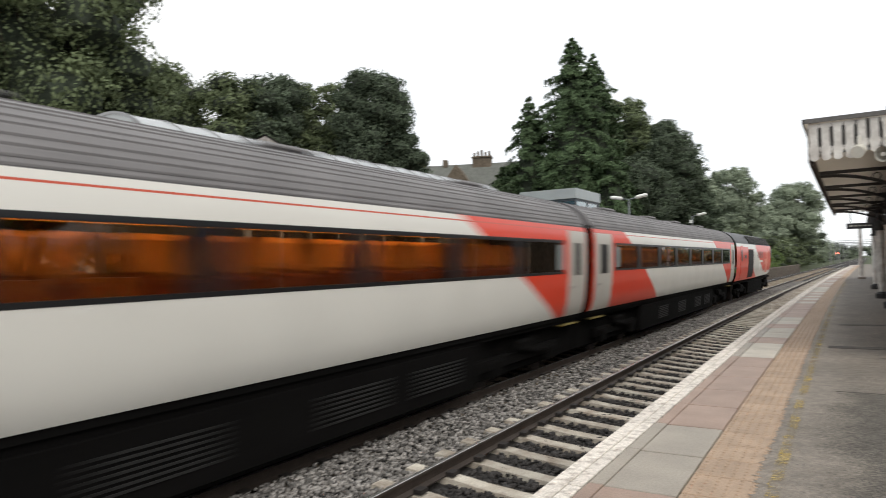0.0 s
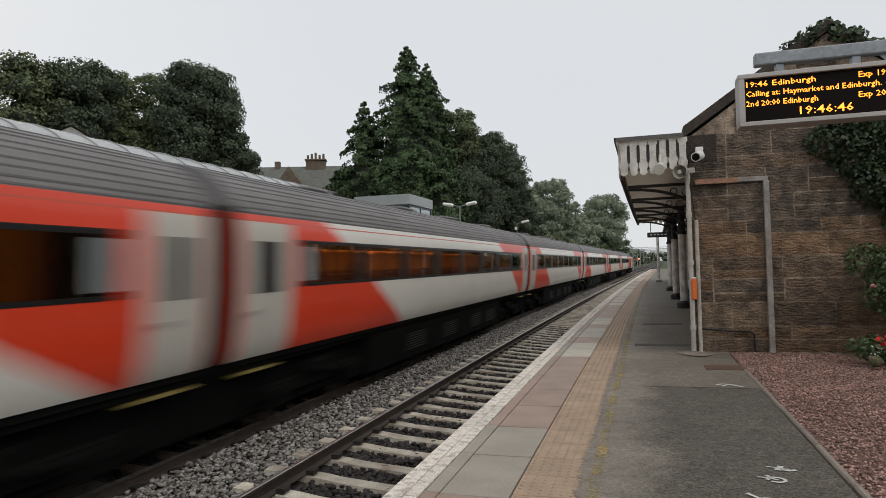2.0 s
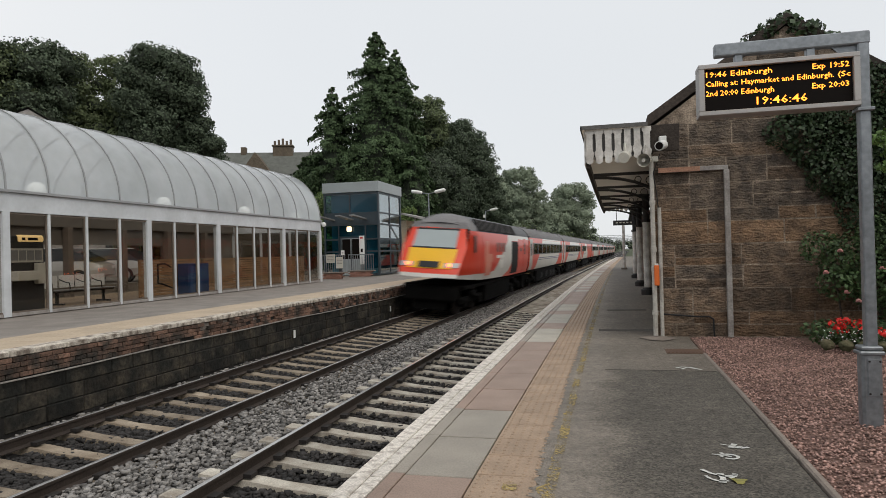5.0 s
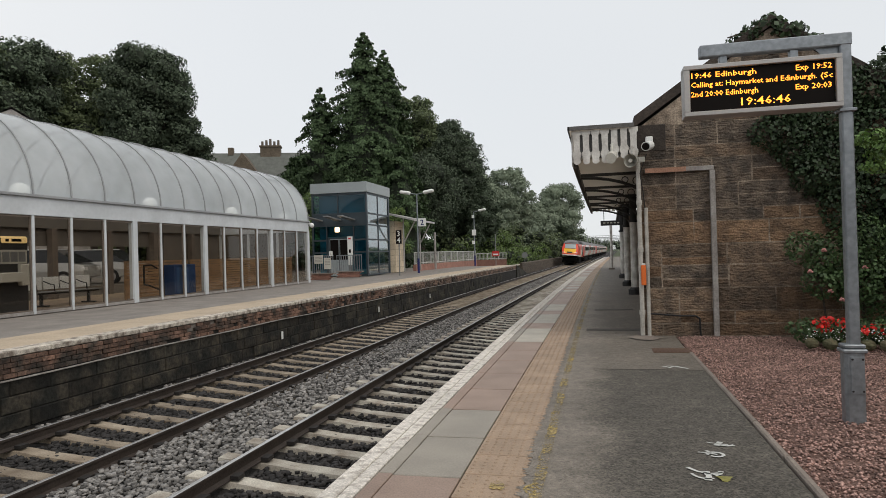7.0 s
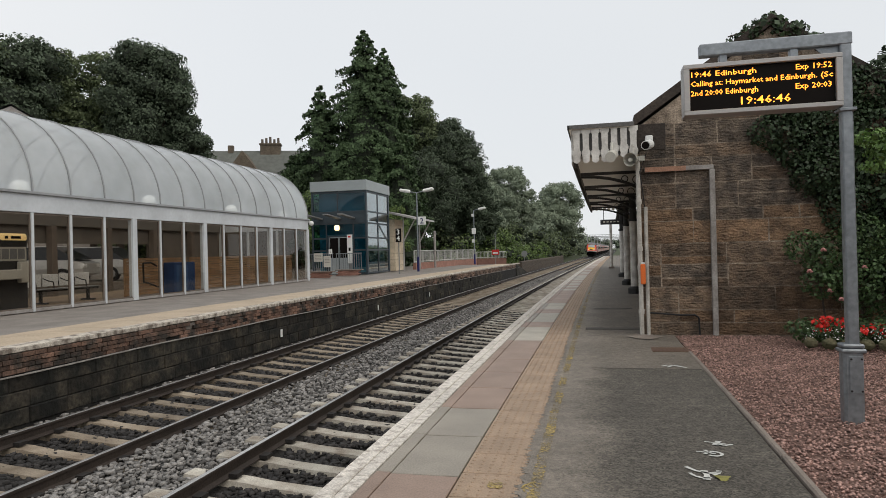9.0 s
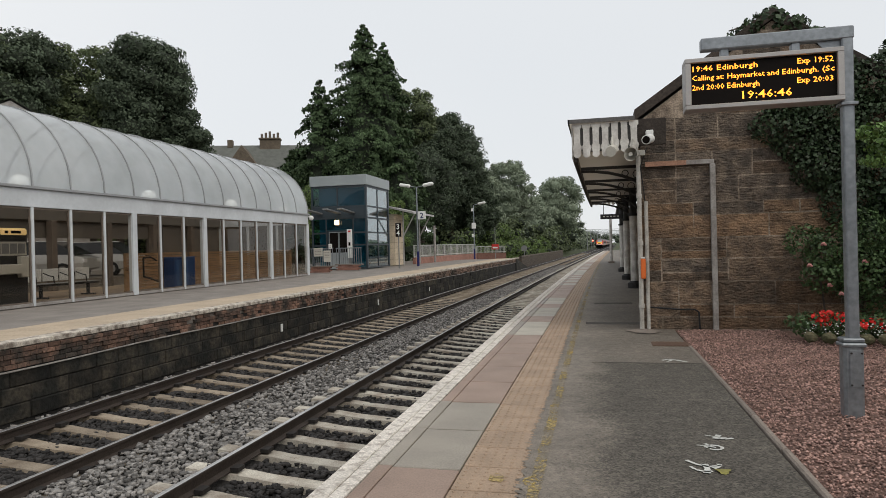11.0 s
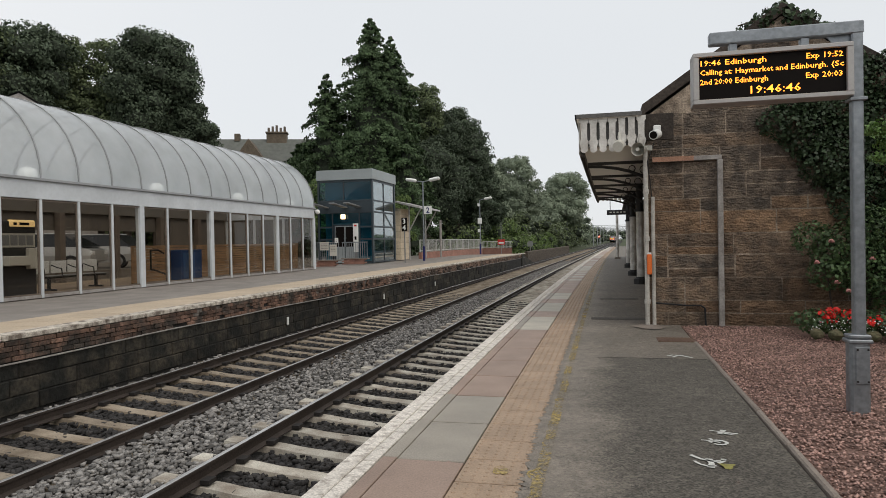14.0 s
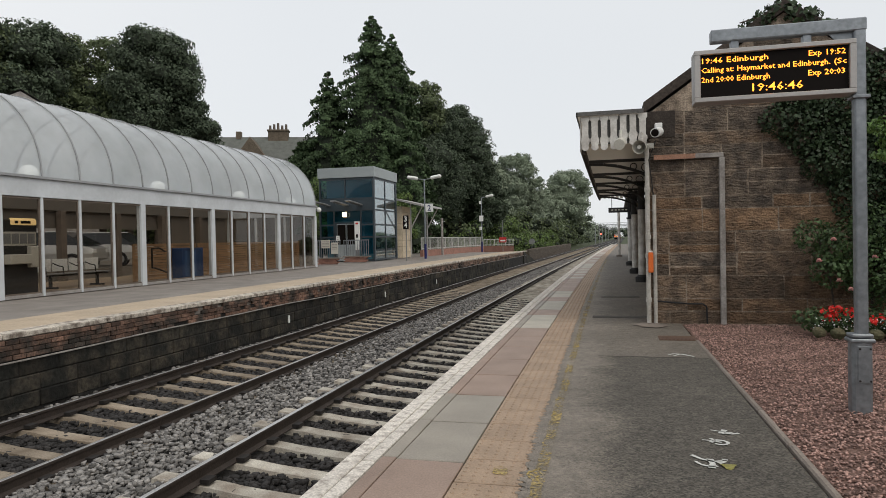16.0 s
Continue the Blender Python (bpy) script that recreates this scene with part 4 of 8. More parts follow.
# roof and raking coping
for s, x_e in ((-1, GX0 - 0.06), (1, GX1 + 0.06)):
    rb = B()
    a = [(x_e, EAVE_Z + 0.0), (APEX_X, APEX_Z), (APEX_X, APEX_Z + 0.17), (x_e, EAVE_Z + 0.17)]
    f1 = [rb.verts.new((x, GY - 0.05, z)) for x, z in a]
    f2 = [rb.verts.new((x, GY + 0.36, z)) for x, z in a]
    rb.faces.new(f1)
    rb.faces.new(f2[::-1])
    for i in range(4):
        rb.faces.new((f1[i], f2[i], f2[(i + 1) % 4], f1[(i + 1) % 4]))
    solo("gable_coping", rb, M_SOOT, "sooty black raking stone coping of the gable", "coping", kind="structure")
    rb = B()
    a = [(x_e, EAVE_Z - 0.06), (APEX_X, APEX_Z - 0.06), (APEX_X, APEX_Z + 0.06), (x_e, EAVE_Z + 0.06)]
    f1 = [rb.verts.new((x, GY + 0.37, z)) for x, z in a]
    f2 = [rb.verts.new((x + bend(50), 50, z)) for x, z in a]
    rb.faces.new(f1)
    rb.faces.new(f2[::-1])
    for i in range(4):
        rb.faces.new((f1[i], f2[i], f2[(i + 1) % 4], f1[(i + 1) % 4]))
    solo("roof", rb, M_SLATE, "dark slate pitched roof of the station building", "roof", kind="structure")
kb = B()
box(kb, (GX0 - 0.06, GY - 0.02, 2.95), (GX0 + 0.42, GY + 0.3, EAVE_Z + 0.02), 0.012)
solo("kneeler_stone", kb, M_SOOT, "blackened kneeler stone at the gable foot", "coping", kind="structure")

# ---- platform canopy ----
canopy = thing("platform_canopy", "white timber platform canopy with a scalloped valance", "canopy", kind="structure")
CX0, CY0, CY1 = -0.33, 10.98, 25.2


def valance_board(w, zt, zb):
    """One valance board with a keyhole waist and a rounded foot."""
    bm = B()
    h = zt - zb
    prof = [(0.0, 0.5), (0.12, 0.5), (0.16, 0.36), (0.5, 0.34), (0.62, 0.36), (0.66, 0.49), (0.72, 0.5), (0.86, 0.36), (0.93, 0.42), (0.97, 0.3), (1.0, 0.1)]
    right = [(f * w * 0.97, zt - d * h) for d, f in prof]
    outline = right + [(-x, z) for x, z in right[::-1]]
    fr = [bm.verts.new((x, -0.012, z)) for x, z in outline]
    bk = [bm.verts.new((x, 0.012, z)) for x, z in outline]
    bm.faces.new(fr)
    bm.faces.new(bk[::-1])
    for i in range(len(fr)):
        j = (i + 1) % len(fr)
        bm.faces.new((fr[j], fr[i], bk[i], bk[j]))
    me = bpy.data.meshes.new("valance_board")
    bm.to_mesh(me)
    bm.free()
    me.materials.append(M_PAINT_W)
    return me


val_me = valance_board(0.147, EAVE_Z, 2.80)
for i in range(7):
    ob = part_mesh("valance_board", val_me, None, canopy)
    dz = 0.0 if i not in (4, 5) else 0.06
    ob.matrix_basis = pose(CX0 + 0.077 + i * 0.149, CY0, dz)
for i in range(88):
    y = CY0 + 0.1 + i * 0.16
    ob = part_mesh("valance_board", val_me, None, canopy)
    ob.matrix_basis = pose(CX0 + bend(y) - bend(CY0), y, 0, 0, 0, 90)
for i in range(7):
    ob = part_mesh("valance_board", val_me, None, canopy)
    ob.matrix_basis = pose(CX0 + 0.077 + i * 0.149 + bend(CY1) - bend(CY0), CY1, 0)
b0 = bend(CY0)
rb = B()
loft(rb, [(CX0 - 0.04 - b0, EAVE_Z + 0.0), (CX0 - 0.04 - b0, EAVE_Z + 0.05), (1.8 - b0, EAVE_Z + 0.12), (1.8 - b0, EAVE_Z + 0.06)], [11.64, 14, 18, 22, CY1 + 0.04])
box(rb, (CX0 - 0.04, CY0 - 0.04, EAVE_Z), (GX0 - 0.065, 11.64, EAVE_Z + 0.055))
part("canopy_roof", rb, M_CANOPYGLASS, canopy, "cloudy glazed canopy roof").visible_shadow = False
rb = B()
box(rb, (CX0 - 0.06, CY0 - 0.06, EAVE_Z - 0.005), (GX0 - 0.065, CY0 - 0.041, EAVE_Z + 0.06))
loft(rb, [(CX0 - 0.065 - b0, EAVE_Z - 0.005), (CX0 - 0.065 - b0, EAVE_Z + 0.06), (CX0 - 0.041 - b0, EAVE_Z + 0.06), (CX0 - 0.041 - b0, EAVE_Z - 0.005)], [CY0 - 0.06, 14, 18, 22, CY1 + 0.04])
# board added behind the valance; its grey stands for shade in the gaps
box(rb, (CX0 + 0.03, CY0 + 0.04, 2.9), (GX0 - 0.075, CY0 + 0.055, EAVE_Z - 0.01))
part("roof_edge_and_gap_board", rb, M_LEAD, canopy, "dull lead-grey roof edge with an added board darkening the valance gaps")
rb = B()
loft(rb, [(CX0 + 0.02 - b0, 2.86), (CX0 + 0.02 - b0, 2.9), (1.76 - b0, 3.2), (1.76 - b0, 3.16)], [11.64, 14, 18, 22, CY1 - 0.03])
loft(rb, [(CX0 + 0.02 - b0, 2.86), (CX0 + 0.02 - b0, 2.9), (GX0 - 0.07 - b0, 3.052), (GX0 - 0.07 - b0, 3.012)], [CY0 + 0.03, 11.64])
part("soffit", rb, M_CANOPYGLASS, canopy, "stained translucent soffit panels").visible_shadow = False
rb = B()
loft(rb, [(CX0 + 0.015 - b0, 2.74), (CX0 + 0.015 - b0, 2.86), (CX0 + 0.075 - b0, 2.86), (CX0 + 0.075 - b0, 2.74)], [CY0 + 0.03, 14, 18, 22, CY1 - 0.03])
part("eaves_beam", rb, M_SOOT, canopy, "dark eaves beam")
for y in (12.9, 15.6, 18.3, 21.0, 23.7):
    o = bend(y) - b0
    ab = B()
    pts = []
    for k in range(9):
        a = math.pi / 2 * k / 8
        pts.append((1.1 + o - 1.35 * (1 - math.cos(a)), y, 2.1 + 0.68 * math.sin(a)))
    tube(ab, pts, 0.03, 6)
    box(ab, (CX0 + 0.08 + o, y - 0.02, 2.80), (1.74 + o, y + 0.02, 2.855))
    for k in range(3):
        tube(ab, [(1.0 - 0.22 * k + o + (0.1 - 0.02 * k) * math.cos(q), y, 2.66 + 0.025 * k + (0.1 - 0.02 * k) * math.sin(q)) for q in np.linspace(0, 6.28, 9)], 0.012, 4)
    part("canopy_bracket", ab, M_PAINT_DK, canopy, "dark cast-iron scrolled bracket")
for x, y in ((1.0, 13.6), (1.02, 16.6), (1.14, 20.9), (1.14, 25.6), (1.24, 32.5)):
    if y < 17:
        continue
    col = thing("canopy_column", "round white cast-iron column on a black base", "column", "canopy columns")
    c = B()
    cyl(c, (x, y, 0.2), (x, y, 2.2), 0.11, 14)
    part("shaft", c, M_PAINT_W, col, smooth=False)
    c = B()
    cyl(c, (x, y, 2.2), (x, y, 2.28), 0.15, 14)
    cyl(c, (x, y, 2.28), (x, y, 3.0), 0.10, 14)
    part("capital", c, M_PAINT_DK, col, "dark painted capital and neck")
    c = B()
    cyl(c, (x, y, -0.02), (x, y, 0.16), 0.2, 14)
    cyl(c, (x, y, 0.16), (x, y, 0.22), 0.17, 14, 0.12)
    part("base", c, M_PAINT_DK, col, "black painted base")
hs = thing("hanging_sign", "dark hanging information board under the canopy", "sign")
c = B()
box(c, (0.25, 30.5, 2.46), (1.2, 30.62, 2.68), 0.01)
part("case", c, M_PAINT_DK, hs)
for i in range(5):
    c = B()
    box(c, (0.37 + i * 0.15, 30.485, 2.55), (0.46 + i * 0.15, 30.495, 2.6))
    part("lettering_bar", c, M_CREAM, hs, "pale unreadable lettering")
for x in (0.4, 1.05):
    c = B()
    cyl(c, (x, 30.56, 2.68), (x, 30.56, 3.3), 0.015, 6)
    part("hanger", c, M_PAINT_DK, hs)
c = B()
box(c, (-0.2, 30.4, 3.3), (1.8, 30.7, 3.4))
cyl(c, (-0.1, 30.55, 3.3), (1.2, 30.55, 3.32), 0.03)
solo("canopy_beam", c, M_PAINT_DK, "dark cross beam that carries the hanging board", "beam", kind="structure")

# ---- pipes, cameras and boxes on the gable ----
dp = thing("downpipe", "cream cast-iron rainwater downpipe at the gable corner", "pipe")
c = B()
cyl(c, (0.695, 10.93, 0.02), (0.695, 10.93, 2.78), 0.036, 12)
part("pipe", c, M_PIPE_W, dp, smooth=False)
for z in (0.35, 1.05, 1.35, 2.1):
    c = B()
    cyl(c, (0.695, 10.93, z), (0.695, 10.93, z + 0.07), 0.047, 12)
    part("pipe_collar", c, M_PIPE_W, dp)
c = B()
tube(c, [(0.695, 10.93, 2.75), (0.63, 10.95, 2.86), (0.62, 11.0, 3.05)], 0.036, 8)
part("swan_neck", c, M_PIPE_W, dp)
c = B()
cyl(c, (0.80, 10.97, -0.02), (0.80, 10.97, 2.05), 0.03, 10)
solo("conduit_pipe", c, M_PIPE_W, "pale grey upright conduit with a rusty foot", "pipe")
c = B()
box(c, (0.69, 10.82, 0.82), (0.765, 10.88, 1.14), 0.012)
tag_box = solo("orange_cover", c, M_ORANGE, "bright orange plastic cover strapped to the pipes", "cover")
c = B()
box(c, (0.70, 10.825, 1.14), (0.755, 10.875, 1.165), 0.005)
part("cap", c, M_WHITE, tag_box)
tr = thing("cable_trunking", "grey steel cable trunking bent across the gable", "trunking")
c = B()
box(c, (0.80, 10.94, 2.6), (1.83, 11.005, 2.67), 0.006)
part("upper_run", c, M_PIPE, tr)
c = B()
box(c, (0.80, 10.937, 2.597), (1.42, 10.9395, 2.673))
part("rusted_face", c, mat("rust_bleeding_paint", (0.40, 0.215, 0.14), 0.7, var=0.3, scale=6, bump=0.1), tr, "rust-stained face of the trunking")
c = B()
box(c, (1.765, 10.935, 0.0), (1.845, 11.0, 2.6), 0.006)
part("drop", c, M_PIPE, tr)
c = B()
tube(c, [(0.82, 10.97, 0.36), (1.3, 10.975, 0.32), (1.5, 10.975, 0.32), (1.56, 10.975, 0.28), (1.57, 10.975, 0.0)], 0.014, 6)
solo("wall_cable", c, M_BLACK, "black cable clipped low on the gable", "cable")
c = B()
tube(c, [(0.83, 10.95, 2.9), (0.72, 10.9, 2.6), (0.76, 10.93, 2.3), (0.8, 10.97, 1.9)], 0.008, 5)
solo("loose_cable", c, M_BLACK, "thin black loose cable by the gable corner", "cable")
cc = thing("security_camera", "white bullet security camera on a wall bracket", "camera")
c = B()
cyl(c, (0.80, 10.62, 2.98), (0.88, 10.86, 3.03), 0.072, 14)
part("housing", c, M_WHITE, cc)
c = B()
cyl(c, (0.797, 10.612, 2.978), (0.8, 10.62, 2.98), 0.058, 14)
part("lens", c, M_SCREEN, cc, "dark glass lens")
c = B()
box(c, (0.82, 10.86, 3.07), (0.93, 11.0, 3.17), 0.01)
cyl(c, (0.88, 10.84, 3.04), (0.88, 10.93, 3.1), 0.03)
part("bracket", c, M_WHITE, cc)
hn = thing("horn_loudspeaker", "pale grey horn loudspeaker above the downpipe", "loudspeaker")
c = B()
cyl(c, (0.56, 10.6, 2.77), (0.66, 10.86, 2.8), 0.105, 16, 0.04, cap=False)
part("horn", c, M_CREAM, hn)
c = B()
cyl(c, (0.66, 10.86, 2.8), (0.69, 10.98, 2.81), 0.06, 12)
box(c, (0.64, 10.9, 2.78), (0.8, 10.99, 2.86), 0.005)
part("driver", c, M_CREAM, hn)
c = B()
cyl(c, (0.56, 10.61, 2.77), (0.58, 10.66, 2.775), 0.03, 10)
part("phase_plug", c, M_CREAM, hn)
cs = thing("canopy_camera", "cream cylindrical camera housing under the valance", "camera")
c = B()
cyl(c, (0.27, 10.72, 2.84), (0.3, 10.94, 2.90), 0.085, 14)
part("housing", c, M_CREAM, cs)
c = B()
cyl(c, (0.3, 10.9, 2.95), (0.3, 10.95, 3.1), 0.02, 8)
part("stem", c, M_CREAM, cs)

# ---- departure board on its post ----
SY = 5.57
ds = thing("departure_board", "grey departure board with amber lettering on a galvanised post", "display board")
c = B()
box(c, (1.845, SY - 0.04, 0.62), (1.925, SY + 0.04, 2.96), 0.01)
part("post", c, M_GALV, ds, "galvanised steel post")
c = B()
box(c, (1.805, SY - 0.06, -0.02), (1.945, SY + 0.06, 0.6), 0.02)
box(c, (1.79, SY - 0.075, 0.575), (1.96, SY + 0.075, 0.605), 0.008)
box(c, (1.80, SY - 0.065, 0.61), (1.95, SY + 0.065, 0.64), 0.008)
part("post_base", c, M_GALV, ds)
c = B()
box(c, (1.84, SY - 0.068, 0.27), (1.935, SY - 0.059, 0.55), 0.003)
part("access_plate", c, M_GALV, ds, "bolted cover plate")
for bx in (1.852, 1.923):
    for bz in (0.29, 0.53):
        c = B()
        cyl(c, (bx, SY - 0.074, bz), (bx, SY - 0.068, bz), 0.008, 6)
        part("bolt", c, M_CLIP, ds)
c = B()
box(c, (0.845, SY - 0.045, 2.905), (1.93, SY + 0.045, 3.0), 0.008)
part("arm", c, M_GALV, ds, "galvanised cantilever arm")
c = B()
v = [c.verts.new(p) for p in ((1.845, SY - 0.005, 2.72), (1.845, SY - 0.005, 2.905), (1.68, SY - 0.005, 2.905), (1.845, SY + 0.005, 2.72), (1.845, SY + 0.005, 2.905), (1.68, SY + 0.005, 2.905))]
for f in ((0, 1, 2), (5, 4, 3), (0, 3, 4, 1), (1, 4, 5, 2), (2, 5, 3, 0)):
    c.faces.new([v[i] for i in f])
part("gusset", c, M_GALV, ds)
for hx in (1.02, 1.53):
    c = B()
    box(c, (hx - 0.03, SY - 0.03, 2.82), (hx + 0.03, SY + 0.03, 2.905), 0.004)
    part("hanger", c, M_GALV, ds)
c = B()
box(c, (1.825, SY - 0.058, 2.40), (1.945, SY + 0.058, 2.425), 0.004)
part("post_clamp", c, M_GALV, ds)
BX0, BX1, BZ0, BZ1 = 0.715, 1.845, 2.435, 2.835
c = B()
box(c, (BX0, SY - 0.09, BZ0), (BX1, SY + 0.09, BZ0 + 0.035), 0.004)
box(c, (BX0, SY - 0.09, BZ1 - 0.035), (BX1, SY + 0.09, BZ1), 0.004)
box(c, (BX0, SY - 0.09, BZ0 + 0.035), (BX0 + 0.045, SY + 0.09, BZ1 - 0.035), 0.004)
box(c, (BX1 - 0.045, SY - 0.09, BZ0 + 0.035), (BX1, SY + 0.09, BZ1 - 0.035), 0.004)
case = part("case", c, M_ALU, ds, "grey aluminium case")
c = B()
box(c, (BX0 + 0.046, SY - 0.06, BZ0 + 0.036), (BX1 - 0.046, SY + 0.06, BZ1 - 0.036))
screen = part("screen", c, M_SCREEN, ds, "black display screen")


def lettering(body, x, z, size, width):
    cu = bpy.data.curves.new("lettering", "FONT")
    cu.body, cu.size, cu.align_x = body, size, "LEFT"
    cu.extrude, cu.resolution_u = 0.0006, 1
    cu.offset = 0.0004
    tmp = bpy.data.objects.new("tmp", cu)
    scene.collection.objects.link(tmp)
    bpy.context.view_layer.update()
    me = bpy.data.meshes.new_from_object(tmp.evaluated_get(bpy.context.evaluated_depsgraph_get()))
    bpy.data.objects.remove(tmp)
    co = np.zeros(len(me.vertices) * 3, dtype=np.float32)
    me.vertices.foreach_get("co", co)
    co = co.reshape(-1, 3)
    co[:, 0] *= width / (co[:, 0].max() - co[:, 0].min())
    co[:, 0] -= co[:, 0].min()
    # one part for each character: pieces that stand above one another (dots, colons) belong together
    polys = [tuple(q.vertices) for q in me.polygons]
    root = list(range(len(co)))

    def find(i):
        while root[i] != i:
            root[i] = root[root[i]]
            i = root[i]
        return i

    for q in polys:
        for v in q[1:]:
            root[find(v)] = find(q[0])
    spans = {}
    for i in range(len(co)):
        r = find(i)
        lo, hi = spans.get(r, (9.0, -9.0))
        spans[r] = (min(lo, float(co[i, 0])), max(hi, float(co[i, 0])))
    letters = []
    for r, (lo, hi) in sorted(spans.items(), key=lambda kv: kv[1]):
        if letters and min(hi, letters[-1][1]) - max(lo, letters[-1][0]) > 0.5 * min(hi - lo, letters[-1][1] - letters[-1][0]):
            letters[-1] = (min(lo, letters[-1][0]), max(hi, letters[-1][1]), letters[-1][2] | {r})
        else:
            letters.append((lo, hi, {r}))
    for lo, hi, members in letters:
        faces = [q for q in polys if find(q[0]) in members]
        used = sorted({v for q in faces for v in q})
        place = {v: k for k, v in enumerate(used)}
        one = bpy.data.meshes.new("letter")
        one.from_pydata([tuple(float(w) for w in co[v]) for v in used], [], [tuple(place[v] for v in q) for q in faces])
        ob = part_mesh("letter", one, M_LED, screen, "glowing amber letter")
        ob.matrix_basis = pose(x, SY - 0.0625, z, 90)
    bpy.data.meshes.remove(me)


SX = BX0 + 0.06
lettering("19:46", SX, 2.737, 0.060, 0.15)
lettering("Edinburgh", SX + 0.18, 2.737, 0.060, 0.295)
lettering("Exp 19:52", BX1 - 0.06 - 0.255, 2.737, 0.060, 0.25)
lettering("Calling at: Haymarket and Edinburgh.", SX - 0.005, 2.665, 0.058, 0.905)
lettering("(Sc", BX1 - 0.06 - 0.085, 2.665, 0.058, 0.085)
lettering("2nd 20:00 Edinburgh", SX - 0.005, 2.590, 0.060, 0.49)
lettering("Exp 20:03", BX1 - 0.06 - 0.26, 2.590, 0.060, 0.25)
lettering("19:46:46", SX + 0.36, 2.500, 0.085, 0.355)

# ---- climbing plants, flower bed ----
r4 = np.random.default_rng(5)


def leaf_cloud(name, blobs, count, size, material, label, category, shell=0.65, kind=""):
    """Leaves on the shells of overlapping rounded masses: (x, y, z, rx, ry, rz)."""
    blobs = np.array(blobs)
    w = (blobs[:, 3] * blobs[:, 5]) ** 0.9
    pick = r4.choice(len(blobs), count, p=w / w.sum())
    d = r4.normal(0, 1, (count, 3))
    d /= np.linalg.norm(d, axis=1)[:, None]
    rad = shell + (1.08 - shell) * r4.random((count, 1)) ** 0.6
    c = blobs[pick, :3] + d * rad * blobs[pick, 3:]
    return c, d


def plant(name, blobs, count, size, material, label, category, parent_trunk=None):
    th = thing(name, label, category)
    c, d = leaf_cloud(name, blobs, count, size, material, label, category)
    part_mesh("foliage", leaf_mesh("foliage", c, d, size, r4), material, th, kind="stuff")
    if parent_trunk:
        b = B()
        for pts, r in parent_trunk:
            tube(b, pts, r, 6)
        part("stem", b, M_BARK, th)
    return th


ivy = [(x, 10.95, z, rx, 0.16, rz) for x, z, rx, rz in ((2.75, 3.1, 0.4, 0.28), (3.1, 2.95, 0.45, 0.4), (3.3, 2.5, 0.4, 0.4), (3.6, 2.6, 0.5, 0.6), (3.7, 2.0, 0.4, 0.45), (4.1, 2.2, 0.5, 0.8), (4.2, 1.4, 0.4, 0.6),
        (3.5, 3.3, 0.6, 0.35), (4.2, 3.1, 0.6, 0.5), (3.1, 3.45, 0.5, 0.25), (4.0, 3.7, 0.5, 0.35), (3.5, 3.8, 0.5, 0.35))]
plant("ivy", ivy, 16000, 0.041, M_LEAF_IVY, "dense dark green ivy climbing the stone gable", "climbing plant", [([(3.9, 11.0, 0), (3.8, 10.98, 1.2), (3.6, 10.98, 2.4), (3.2, 10.98, 3.2)], 0.02)])
top_ivy = [(2.68, 11.2, 4.78, 0.3, 0.35, 0.16), (2.4, 11.2, 4.66, 0.26, 0.3, 0.1), (2.98, 11.2, 4.68, 0.3, 0.35, 0.15), (3.3, 11.2, 4.5, 0.25, 0.3, 0.12), (2.75, 11.2, 4.9, 0.12, 0.2, 0.1)]
plant("ridge_creeper", top_ivy, 900, 0.06, M_LEAF_IVY, "clump of dark creeper on the gable top", "climbing plant", [([(2.7, 11.2, 4.75), (2.3, 11.0, 4.7), (2.08, 10.9, 4.62)], 0.01)])
rose = [(3.0, 10.6, 1.35, 0.28, 0.2, 0.25), (3.3, 10.5, 1.2, 0.35, 0.25, 0.35), (3.2, 10.5, 0.85, 0.3, 0.25, 0.25), (3.6, 10.5, 1.0, 0.4, 0.3, 0.5), (3.9, 10.4, 0.8, 0.4, 0.3, 0.5), (3.7, 10.4, 1.5, 0.3, 0.3, 0.3)]
rs = plant("rose_bush", rose, 4600, 0.037, M_LEAF_SHRUB, "rambling green rose bush with a few pink blooms", "shrub", [([(3.3, 10.7, 0), (3.2, 10.6, 0.7), (3.05, 10.6, 1.3)], 0.014), ([(3.5, 10.7, 0), (3.7, 10.5, 1.3)], 0.014)])
for p in ((2.98, 10.35, 1.0), (3.22, 10.3, 0.72), (3.15, 10.3, 1.3), (3.65, 10.25, 1.05), (3.35, 10.25, 0.6)):
    c = B()
    for k in range(7):
        a = k * 0.9
        ball(c, (p[0] + 0.02 * math.cos(a), p[1] + 0.02 * math.sin(a), p[2] + 0.01 * (k % 3)), 0.022, 6, 4, 0.8)
    part("rose_bloom", c, M_PETAL_PINK, rs, "soft pink bloom")
bush = [(4.6, 10.2, 1.0, 0.5, 0.5, 1.0), (5.0, 10.4, 2.2, 0.6, 0.6, 1.2), (4.8, 11.4, 3.6, 0.7, 0.7, 0.9), (5.3, 11, 3.0, 0.7, 0.8, 1.4), (4.5, 10.8, 2.0, 0.4, 0.4, 1.0), (5.2, 9.6, 0.8, 0.6, 0.6, 0.8)]
plant("tall_shrub", bush, 7000, 0.075, M_LEAF_IVY, "tall dark evergreen shrub beyond the gable", "shrub", [([(4.9, 10.6, 0), (5.0, 10.6, 3)], 0.05)])
br = [(3.2, 8.6, 2.62, 0.22, 0.25, 0.10), (3.35, 8.6, 2.45, 0.25, 0.25, 0.09), (3.25, 8.6, 2.28, 0.2, 0.2, 0.07), (3.6, 8.6, 2.6, 0.3, 0.25, 0.14)]
